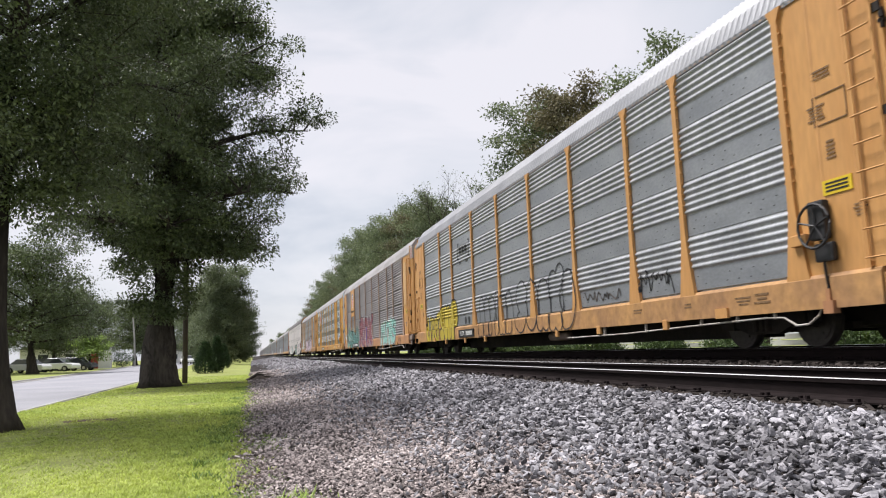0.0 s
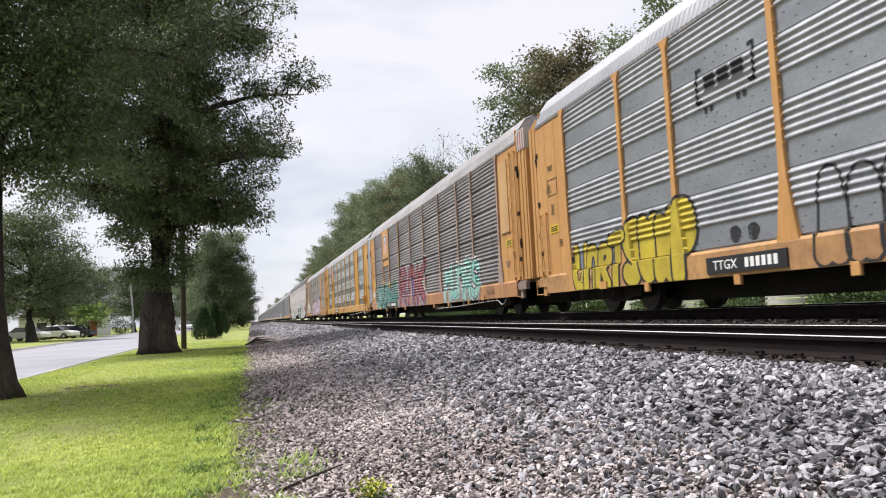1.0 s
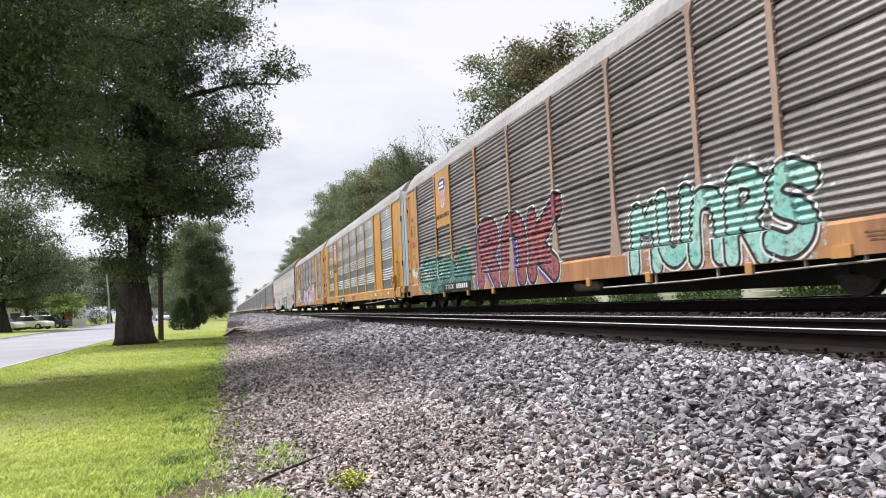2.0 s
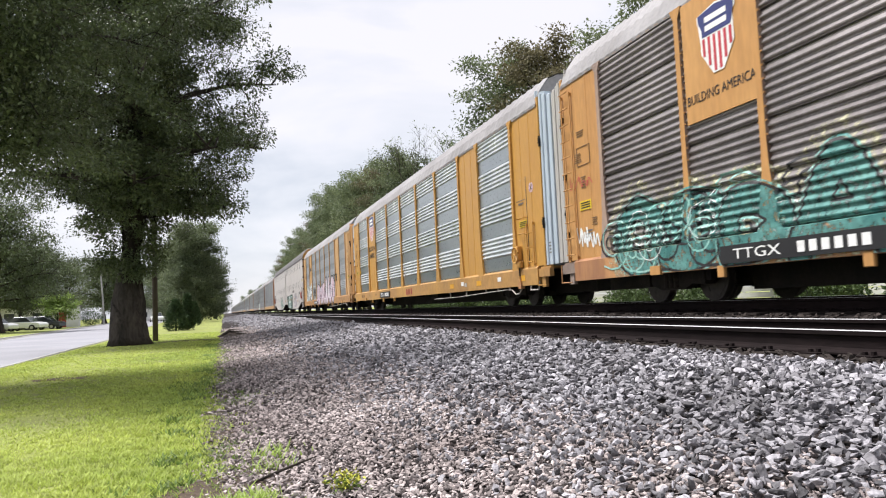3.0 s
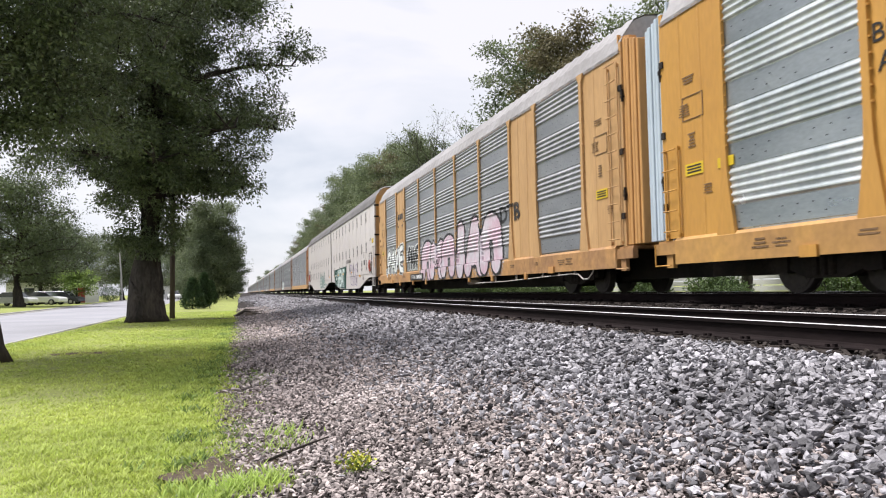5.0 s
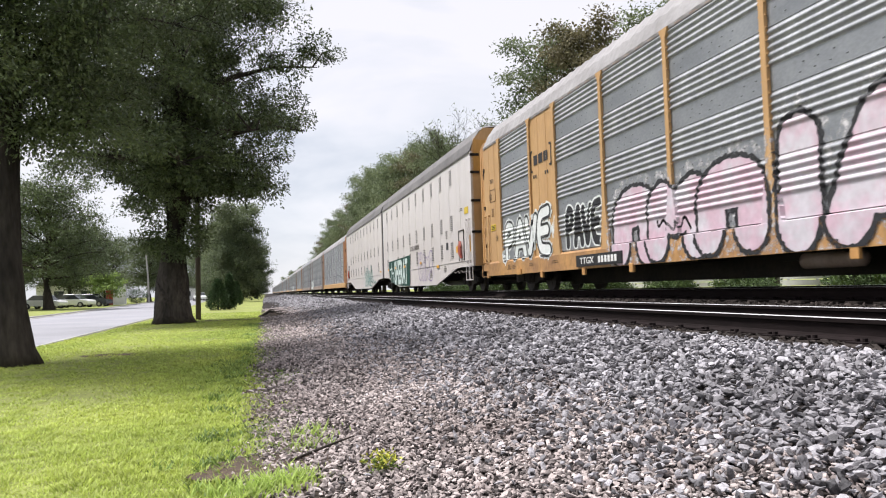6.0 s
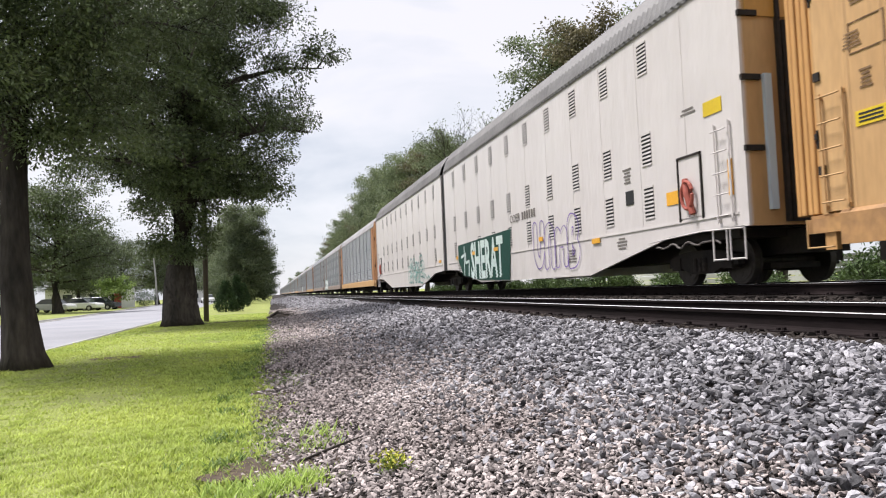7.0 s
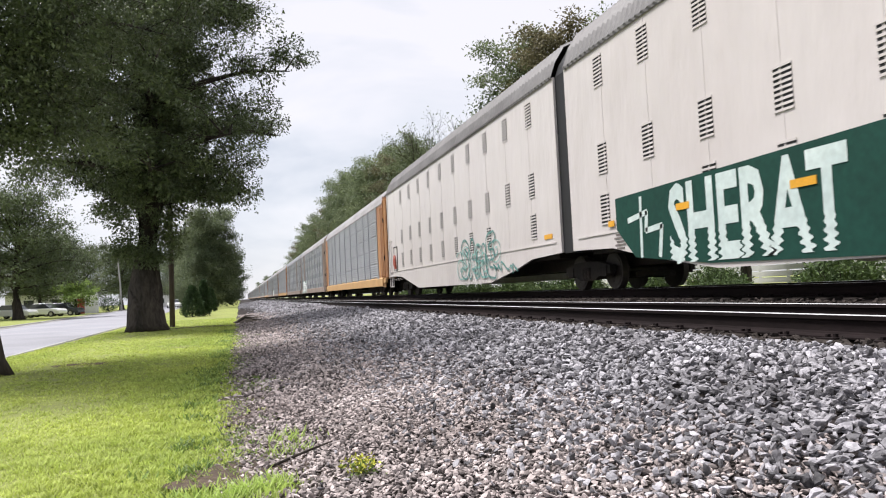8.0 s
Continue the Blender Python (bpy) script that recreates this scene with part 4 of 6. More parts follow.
def sprayed(parent, name, strokes, width, lo, hi, mat, style, layer, label="", cell=0.03, rough=0.0):
    """Paint wherever the distance to the strokes (y, z), less half their width, lies between lo and hi; it follows ridges and posts."""
    pts = np.array([p for l in strokes for p in l])
    reach = width / 2 + hi + 0.05 + rough
    y0, z0 = pts.min(axis=0) - reach
    y1, z1 = pts.max(axis=0) + reach
    z0, z1 = max(z0, 0.53 if style != "flat" else 0.34), min(z1, EAVE - 0.1)
    zs = np.arange(z0, z1 + cell, cell)
    ys = np.arange(y0, y1 + cell, cell)
    if style in PROFILES:
        zs = np.concatenate([zs, [z for z, d in PROFILES[style] if z0 < z < z1], [SILL1 - 0.003] * (z0 < SILL1 < z1)])
        ys = np.concatenate([ys, [o - LENGTH / 2 + e for o in OFFSETS[1:-1] for e in (-0.076, -0.070, 0.070, 0.076) if y0 < o - LENGTH / 2 + e < y1]])
    ys, zs = np.unique(np.round(ys, 4)), np.unique(np.round(zs, 4))
    gy, gz = np.meshgrid(ys, zs, indexing="ij")
    far = np.full(gy.shape, 9.0)
    for line in strokes:
        for (a, b), (c, d) in zip(line, line[1:]):
            l2 = (c - a) ** 2 + (d - b) ** 2 or 1e-9
            t = np.clip(((gy - a) * (c - a) + (gz - b) * (d - b)) / l2, 0, 1)
            far = np.minimum(far, np.hypot(gy - a - t * (c - a), gz - b - t * (d - b)))
    far -= width / 2
    if rough:
        far += rough * (np.sin(gy * 17 + 3 * np.sin(gz * 9)) * np.sin(gz * 19 + 2) + 0.6 * np.sin(gy * 41 + gz * 33))
    verts, faces, index = [], [], {}

    def cut(poly, limit, sign):
        out = []
        for p, q in zip(poly, poly[1:] + poly[:1]):
            a, b = sign * (p[2] - limit), sign * (q[2] - limit)
            if a <= 0:
                out.append(p)
            if (a < 0 < b) or (b < 0 < a):
                f = a / (a - b)
                out.append(tuple(u + f * (v - u) for u, v in zip(p, q)))
        return out

    def spot(p):
        key = (round(p[0], 4), round(p[1], 4))
        if key not in index:
            index[key] = len(verts)
            verts.append((-HALF - outward(style, p[0], p[1]) - 0.004 * layer, p[0], p[1]))
        return index[key]
    inside = (np.minimum.reduce([far[:-1, :-1], far[1:, :-1], far[:-1, 1:], far[1:, 1:]]) < hi) & (np.maximum.reduce([far[:-1, :-1], far[1:, :-1], far[:-1, 1:], far[1:, 1:]]) > lo)
    for i, k in zip(*np.nonzero(inside)):
        poly = [(float(ys[m]), float(zs[n]), float(far[m, n])) for m, n in ((i, k), (i, k + 1), (i + 1, k + 1), (i + 1, k))]
        poly = cut(poly, hi, 1)
        if len(poly) > 2 and lo > -5:
            poly = cut(poly, lo, -1)
        ids = list(dict.fromkeys(spot(p) for p in poly)) if len(poly) > 2 else []
        if len(ids) > 2:
            faces.append(ids)
    me = bpy.data.meshes.new(name)
    me.from_pydata(verts, [], faces)
    me.materials.append(M[mat])
    return part(name, me, None, parent, label)


def placed(glyph, y_left, w, z0, h, lean=0.0):
    """A glyph's strokes on a side; it reads towards the car's front."""
    return [rounded([(y_left - (a + lean * b) * w, z0 + b * h) for a, b in l]) for l in GLYPHS[glyph]]


def piece(car, glyphs, y0, y1, z0, z1, fat, fill, line, edge, style, label="", halo="", halo_wide=0.15, rise=0.0, swell=0.0, shade="", lean=0.0, overlap=1.15, rim="", rough=0.0, cell=0.03):
    """A row of fat sprayed letter shapes from y1 (its left) to y0; rise: how much the tops climb along the row."""
    w = (y1 - y0) / len(glyphs)
    rows = []
    for i, g in enumerate(glyphs):
        f = i / max(1, len(glyphs) - 1)
        bob = swell * math.sin(2.1 * i + 1)
        top = z1 - rise * (1 - f) + bob
        foot = z0 - 0.4 * bob
        rows.append(placed(g, y1 - i * w - fat / 2, max(0.1, w * overlap - fat), foot + fat / 2, top - foot - fat, lean))
    if halo:
        sprayed(car, "graffiti_halo", [l for r in rows for l in r], fat, -9, halo_wide, halo, style, 0.6, cell=0.05, rough=0.05)
    if shade:
        for r in rows:
            sprayed(car, "graffiti_shadow", [[(y + 0.22, z - 0.06) for y, z in l] for l in r], fat, -9, edge, shade, style, 0.9)
    for i, r in enumerate(rows):
        step = 1.3 + 0.7 * i
        if fill:
            body = sprayed(car, "graffiti_letter", r, fat, -9, 0.0, fill, style, step, label, cell)
            sprayed(body, "letter_outline", r, fat, 0.0, edge, line, style, step + 0.3, cell=cell, rough=rough)
            if rim:
                sprayed(body, "letter_rim", r, fat, edge + 0.012, edge + 0.045, rim, style, step + 0.3)
        else:
            sprayed(car, "graffiti_outline", r, fat, 0.0, edge, line, style, step, label, cell=0.025, rough=rough)


def scribble(car, y0, y1, z0, z1, n, line, style, seed, stroke=0.03):
    """One loose looping line."""
    rnd = random.Random(seed)
    w = (y1 - y0) / n
    pts = [(y0 + (i / 2 + rnd.uniform(-0.4, 0.9)) * w, z0 + (z1 - z0) * (rnd.uniform(0.6, 1) if i % 2 else rnd.uniform(0, 0.4))) for i in range(2 * n)]
    paint(car, "graffiti_tag", ribbon(rounded(pts, 3), stroke), line, style, 2)


def swirls(car, y0, y1, z0, z1, n, line, style, seed, stroke=0.03):
    """Loose spirals sprayed over a piece."""
    rnd = random.Random(seed)
    q = []
    for i in range(n):
        cy, cz = y0 + (y1 - y0) * (i + rnd.random()) / n, rnd.uniform(z0 + 0.35, z1 - 0.3)
        ph, sgn, r1 = rnd.uniform(0, 6), rnd.choice((-1, 1)), rnd.uniform(0.3, 0.62)
        pts = []
        for k in range(30):
            a = ph + sgn * k * 0.42
            r = 0.05 + r1 * k / 30
            pts.append((cy + r * 1.25 * math.cos(a), min(z1, max(z0, cz + r * math.sin(a)))))
        q += ribbon(pts, stroke)
    paint(car, "graffiti_swirl", q, line, style, 2.4)


def word_polygons(text, y_left, width, z0, height, bold=0.0, wobble=0.0):
    me = letters(text, 1.0, M["black"], 0.02, bold)
    xs = [v.co.x for v in me.vertices]
    ys = [v.co.y for v in me.vertices]
    x0, sx, yb, sy = min(xs), width / (max(xs) - min(xs)), min(ys), height / (max(ys) - min(ys))
    polys = []
    for f in me.polygons:
        if f.normal.z > 0.9:
            pts = []
            for i in f.vertices:
                co = me.vertices[i].co
                b = (co.y - yb) * sy
                a = (co.x - x0) * sx
                if wobble and b < 0.42 * height:
                    a += wobble * math.sin(b * 42) * (1 - b / (0.42 * height))
                pts.append((y_left - a, z0 + b))
            polys.append(pts)
    return polys


def bracket_logo(car, y_left, y_right, z, mat="black", x=None, style="flat"):
    """A railway's bracketed mark, as plain shapes."""
    w, h = y_left - y_right, 0.62
    q = []
    for s, y in ((-1, y_left), (1, y_right)):
        q += [[(y, z), (y + s * 0.06, z), (y + s * 0.06, z + h), (y, z + h)], [(y, z), (y + s * 0.16, z), (y + s * 0.16, z + 0.06), (y, z + 0.06)], [(y, z + h - 0.06), (y + s * 0.16, z + h - 0.06), (y + s * 0.16, z + h), (y, z + h)]]
    for i in range(3):
        y = y_left - w * (0.16 + 0.24 * i)
        q.append([(y, z + 0.18), (y - w * 0.19, z + 0.18), (y - w * 0.19, z + 0.45), (y, z + 0.45)])
    for i in range(4):
        y = y_left - w * (0.12 + 0.10 * i + (0.36 if i > 1 else 0))
        q.append([(y, z - 0.18), (y - 0.09, z - 0.18), (y - 0.09, z - 0.09), (y, z - 0.09)])
    paint(car, "railway_mark", q, mat, style, 2, "black bracketed railway mark")


def shield(car, cy, z0, z1, w, extra):
    """A striped shield as plain shapes."""
    h = z1 - z0
    def edge(z):
        f = (z - z0) / h
        return w / 2 * min(1.0, 0.25 + 1.9 * f) if f < 0.4 else w / 2 * (1.0 - 0.10 * math.sin(math.pi * min(1, (f - 0.4) / 0.5)) + (0.12 if f > 0.86 else 0))
    zs = [z0 + h * i / 16 for i in range(17)]
    full = [(cy - edge(z) - 0.03, z) for z in zs] + [(cy, z1 + 0.09)] + [(cy + edge(z) + 0.03, z) for z in reversed(zs)]
    paint(car, "shield_field", [full], "white_letter", "flat", extra + 1, "white striped shield emblem")
    top = [(cy - edge(z), z) for z in zs if z > z0 + 0.62 * h] + [(cy, z1 + 0.06)] + [(cy + edge(z), z) for z in reversed(zs) if z > z0 + 0.62 * h]
    paint(car, "shield_top", [top], "blue", "flat", extra + 2)
    stripes = []
    for i in range(6):
        y = cy - w / 2 + w * (i + 0.22) / 6
        zb = z0 + max(0.02, h * 0.42 * (abs(y + w / 24 - cy) / (w / 2)) ** 1.5)
        stripes.append([(y, zb), (y + w / 12, zb), (y + w / 12, z0 + 0.6 * h), (y, z0 + 0.6 * h)])
    paint(car, "shield_stripes", stripes, "red", "flat", extra + 2)
    bars = [[(cy - w * 0.34, z0 + h * f), (cy + w * 0.34, z0 + h * f), (cy + w * 0.34, z0 + h * (f + 0.09)), (cy - w * 0.34, z0 + h * (f + 0.09))] for f in (0.70, 0.84)]
    paint(car, "shield_bars", bars, "white_letter", "flat", extra + 3)


# ---------------------------------------------------------------- the white two-unit car
UNIT = 21.4
E_EAVE, E_TOP = 5.18, 6.14


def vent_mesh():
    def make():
        # flat black plate on the wall, painted shade for the space behind the slats
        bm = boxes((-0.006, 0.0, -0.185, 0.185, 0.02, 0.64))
        return finish(bm, "vent_shade", M["black"])
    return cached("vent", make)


def slat_mesh():
    return cached("slats", lambda: finish(boxes(*[(-0.018, -0.007, -0.20, 0.20, 0.012 + 0.0785 * k, 0.048 + 0.0785 * k) for k in range(9)]), "vent_slats", M["white"]))


def white_unit(front, free_end, label):
    """One body of the articulated car; free_end: -1 when its leading end is free, 1 when its trailing end is."""
    car = thing("articulated_autorack_unit", label, "rail car", "cars of the freight train")
    mid = UNIT / 2
    MOVERS.append((car, front + mid))
    f = -free_end
    outline = [(-mid, 0.97), (-mid + 2.5, 0.95), (-mid + 6.3, 0.31), (mid - 5.4, 0.31), (mid - 3.2, 0.62), (mid - 1.9, 0.86), (mid, 0.92), (mid, E_EAVE), (-mid, E_EAVE)]
    outline = [(f * y, z) for y, z in outline]
    for side in (-1, 1):
        bm = bmesh.new()
        x0, x1 = (side * HALF, side * (HALF - 0.06))
        prism_x(bm, outline, min(x0, x1), max(x0, x1))
        wall = part("side_wall", bm, M["white"], car, "chalky white rippled steel side")
        for k in range(1, 12):
            y = -mid + k * UNIT / 12
            part("wall_seam", cached("seam", lambda: finish(boxes((-0.006, 0.0, -0.022, 0.022, 1.25, E_EAVE - 0.05)), "wall_seam", M["white"])), None, wall).location = (side * HALF + (0 if side < 0 else 0.006), y, 0)
        part("belt_rail", boxes((min(side * HALF, side * (HALF + 0.018)), max(side * HALF, side * (HALF + 0.018)), -mid + 0.3, mid - 0.3, 1.17, 1.205)), M["white"], wall)
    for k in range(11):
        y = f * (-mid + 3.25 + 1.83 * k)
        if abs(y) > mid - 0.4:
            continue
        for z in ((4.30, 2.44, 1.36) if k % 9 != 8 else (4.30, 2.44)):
            v = part("louvre_vent", vent_mesh(), None, car, "louvred vent, its inner shade drawn as a black plate")
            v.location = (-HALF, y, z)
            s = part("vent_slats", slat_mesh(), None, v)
    part("roof", roof_mesh(UNIT - 0.04, M["roof_rib"], E_EAVE + 0.03, E_TOP, 0.22, deep=0.06), None, car, "grey ribbed metal roof")
    part("underframe", boxes((-HALF + 0.2, HALF - 0.2, -mid + 0.6, mid - 0.6, 0.80, 0.95), (-0.4, 0.4, -mid + 0.1, mid - 0.1, 0.5, 0.9)), M["steel_dark"], car)
    e = f * -mid
    bm = boxes((-HALF + 0.02, HALF - 0.02, min(e, e + f * 0.12), max(e, e + f * 0.12), 0.95, E_EAVE))
    prism_y(bm, [(-HALF + 0.02, E_EAVE), (-HALF + 0.12, E_EAVE + 0.45), (-HALF + 0.5, E_TOP - 0.08), (HALF - 0.5, E_TOP - 0.08), (HALF - 0.12, E_EAVE + 0.45), (HALF - 0.02, E_EAVE)], min(e, e + f * 0.1), max(e, e + f * 0.1))
    part("end_wall", bm, M["tan"], car, "tan painted end wall")
    out = e - f * 0.03
    part("end_wall_top", boxes((-HALF + 0.1, HALF - 0.1, min(out, e - f * 0.012), max(out, e - f * 0.012), 4.35, 5.6)), M["yellow_fresh"], car, "bright yellow upper end")
    part("end_door", boxes((-0.75, 0.75, min(out - f * 0.02, e - f * 0.012), max(out - f * 0.02, e - f * 0.012), 1.0, 4.3), (-0.86, -0.80, min(out - f * 0.06, e), max(out - f * 0.06, e), 1.0, 5.5)), M["steel_dark"], car, "dark end door")
    part("door_post", boxes((-1.15, -1.02, min(out - f * 0.05, e), max(out - f * 0.05, e), 1.2, 3.4)), M["bluegrey"], car)
    # ladder, brake box and rails near the free end
    ladder(car, -HALF - 0.01, e + f * 0.62, 1.05, 2.75, M["white"])
    part("corner_post", boxes((-HALF - 0.03, -HALF + 0.05, min(e, e + f * 0.14), max(e, e + f * 0.14), 0.95, E_EAVE)), M["white"], car)
    for z in (2.15, 3.3, 4.35, 5.0):
        part("door_hinge", boxes((-HALF - 0.05, -HALF + 0.3, min(e - f * 0.06, e), max(e - f * 0.06, e), z, z + 0.09)), M["steel_dark"], car)
    bx = e + f * 1.7
    part("brake_recess", boxes((-HALF - 0.012, -HALF, bx - 0.36, bx + 0.36, 1.25, 2.35)), M["white"], car)
    part("brake_frame", boxes((-HALF - 0.03, -HALF, bx - 0.40, bx - 0.36, 1.2, 2.38), (-HALF - 0.03, -HALF, bx + 0.36, bx + 0.40, 1.2, 2.38), (-HALF - 0.03, -HALF, bx - 0.4, bx + 0.4, 2.35, 2.39)), M["steel_dark"], car)
    part("brake_wheel", tube(tube(bmesh.new(), [(-HALF - 0.09, bx + 0.18 * math.cos(a * math.pi / 8), 1.65 + 0.25 * math.sin(a * math.pi / 8)) for a in range(17)], 0.035, 8), [(-HALF - 0.06, bx - 0.12, 1.3), (-HALF - 0.09, bx, 1.65), (-HALF - 0.05, bx + 0.1, 1.95)], 0.06, 8), M["hose"], car, "red hand-brake wheel and lever")
    part("grab_rail", tube(bmesh.new(), [(-HALF - 0.07, e + f * d, 0.93 + h) for d, h in ((0.1, 0), (1.3, 0.03), (2.6, -0.02), (3.2, -0.05))], 0.014, 6), M["white"], car, "white handrail")
    hose = [(-HALF + 0.02, e + f * (0.9 + 0.075 * i), 0.72 + 0.075 * abs(math.sin(0.36 * i)) + 0.02 * math.sin(i)) for i in range(30)]
    part("brake_hose", tube(bmesh.new(), hose, 0.02, 6), M["grey_letter"], car)
    for d in (0.35, 0.85):
        part("step", tube(tube(tube(bmesh.new(), [(-HALF - 0.02, e + f * (d - 0.2), 0.95), (-HALF - 0.02, e + f * (d - 0.2), 0.42)], 0.018, 6), [(-HALF - 0.02, e + f * (d + 0.2), 0.95), (-HALF - 0.02, e + f * (d + 0.2), 0.42)], 0.018, 6),
                               [(-HALF - 0.02, e + f * (d - 0.2), 0.44), (-HALF - 0.02, e + f * (d + 0.2), 0.44)], 0.018, 6), M["white"], car, "white stirrup step")
    part("coupler", boxes((-0.12, 0.12, min(e, e - f * 0.75), max(e, e - f * 0.75), 0.62, 0.86)), M["steel_dark"], car)
    add_trucks(car, (f * (-mid + 2.2),) + ((f * (mid + 0.25),) if f > 0 else ()), True)
    return car


# ---------------------------------------------------------------- the cars, in their order
def at(u, front, length=LENGTH):
    """A place along the train as a place on a car."""
    return u - front - length / 2


def air_pipe(car, s, length):
    """A pale pipe slung below the side sill, with hangers and a drop at the truck."""
    mid, x = LENGTH / 2, -HALF - 0.03
    path = [(x + 0.05, s * (mid - 1.45), 0.60), (x, s * (mid - 1.5), 0.44), (x, s * (mid - 1.7), 0.33), (x, s * (mid - 1.95), 0.32), (x, s * (mid - 2.2), 0.44), (x, s * (mid - 2.6), 0.455),
            (x, s * (mid - 4.2), 0.42), (x, s * (mid - 7.0), 0.35), (x, s * (mid - 7.0 - length), 0.33)]
    pipe = part("air_pipe", tube(bmesh.new(), path, 0.016, 6), M["pipe"], car, "pale grey pipe slung below the sill")
    for d, z in ((2.4, 0.45), (3.3, 0.44), (4.3, 0.42), (6.2, 0.37), (8.0, 0.345)):
        if d > 7.2 + length:
            continue
        part("pipe_hanger", boxes((x - 0.01, x + 0.03, s * (mid - d) - 0.018, s * (mid - d) + 0.018, z - 0.02, 0.56)), M["pipe"], pipe)


def hand_brake(car, y, z, mat, size=1.0, dark=False):
    """A hand-brake: gear housing, spoked wheel, lever and chain."""
    x = -HALF - 0.03
    b = part("hand_brake", bevelled(boxes((x - 0.12, x, y - 0.13 * size, y + 0.13 * size, z - 0.16 * size, z + 0.30 * size), (x - 0.09, x, y - 0.19 * size, y + 0.10 * size, z - 0.42 * size, z - 0.20 * size)), 0.03, 2), M[mat], car, "hand-brake gear housing")
    r = 0.26 * size
    rim = [(x - 0.16, y + r * math.cos(k * math.pi / 9), z + r * math.sin(k * math.pi / 9)) for k in range(19)]
    bm = tube(bmesh.new(), rim, 0.02, 6)
    for k in range(5):
        a = k * 2 * math.pi / 5 + 0.3
        tube(bm, [(x - 0.14, y, z), (x - 0.16, y + r * math.cos(a), z + r * math.sin(a))], 0.014, 5)
    part("brake_wheel", bm, M["black" if dark else mat], b)
    part("brake_chain", tube(bmesh.new(), [(x - 0.05, y, z - 0.2), (x - 0.06, y - 0.03, z - 0.6), (x - 0.04, y - 0.05, 0.62)], 0.02, 6), M["steel_dark"], b)
    part("chain_bracket", boxes((x - 0.09, x + 0.02, y - 0.13, y + 0.05, 0.45, 0.62), (x - 0.07, x, y - 0.07, y, 0.62, 0.78)), M["rust_yellow"], b)


def clean_end(car, mat):
    """The sparsely marked front end of the newest car."""
    f = -LENGTH / 2
    dot = bmesh.new()
    disc_x(dot, -HALF - 0.02, -HALF - 0.012, f + 0.61, 2.97, 0.13, 18)
    s = part("round_sticker", dot, M["spray_pink"], car, "small pale pink round sticker")
    part("sticker_cross", tube(tube(bmesh.new(), [(-HALF - 0.022, f + 0.70, 3.03), (-HALF - 0.022, f + 0.53, 2.91)], 0.008, 4), [(-HALF - 0.022, f + 0.68, 2.89), (-HALF - 0.022, f + 0.55, 3.04)], 0.008, 4), M["black"], s)
    part("sheet_edge", boxes((-HALF - 0.018, -HALF - 0.012, f + 1.62, f + 1.02, 2.72, 2.738), (-HALF - 0.022, -HALF - 0.012, f + 0.93, f + 0.945, 1.0, 3.3)), M["grey_letter"], car)
    stencils(car, f + 1.3, 2.62, 1, 0.6, gap=0.10)
    part("sticker_bars", number_bars(bmesh.new(), f + 1.35, 3.25, 0.02, 2, 0.3, -HALF - 0.012), M["tan"], car)
    p = part("placard", boxes((-HALF - 0.026, -HALF - 0.012, f + 0.98, f + 1.48, 2.03, 2.20)), M["label"], car, "yellow warning placard")
    part("placard_bars", boxes(*[(-HALF - 0.03, -HALF - 0.026, f + 1.02, f + 1.44, 2.06 + 0.045 * k, 2.08 + 0.045 * k) for k in range(3)]), M["black"], p)
    for z in (1.86, 2.26):
        part("grab_iron", tube(bmesh.new(), [(-HALF - 0.02, f + 1.45, z), (-HALF - 0.10, f + 1.43, z), (-HALF - 0.10, f + 0.95, z), (-HALF - 0.02, f + 0.93, z)], 0.014, 6), M[mat], car)
    hand_brake(car, f + 1.48, 1.32, mat, 0.8)
    for u in (1.15, 4.6, 7.4):
        part("sill_patch", boxes((-HALF - 0.076, -HALF - 0.06, f + u, f + u + 0.42, 0.65, 0.79)), M["amber"], car, "orange touched-up paint patch")
    for u in (2.9, 6.3):
        part("sill_decal", boxes((-HALF - 0.077, -HALF - 0.06, f + u, f + u + 0.26, 0.70, 0.82)), M["white_letter"], car)
    part("hanging_step", tube(bmesh.new(), [(-HALF - 0.03, f + 0.86, 0.60), (-HALF - 0.05, f + 0.85, 0.40), (-HALF - 0.05, f + 0.36, 0.40), (-HALF - 0.03, f + 0.35, 0.60)], 0.022, 6), M["pipe"], car, "bent step below the sill")
    part("door_stencil", boxes(*[(-HALF + 0.045, -HALF + 0.052, f - 0.3, f - 0.18, 1.25 + 0.08 * k, 1.28 + 0.08 * k) for k in range(4)]), M["grey_letter"], car)


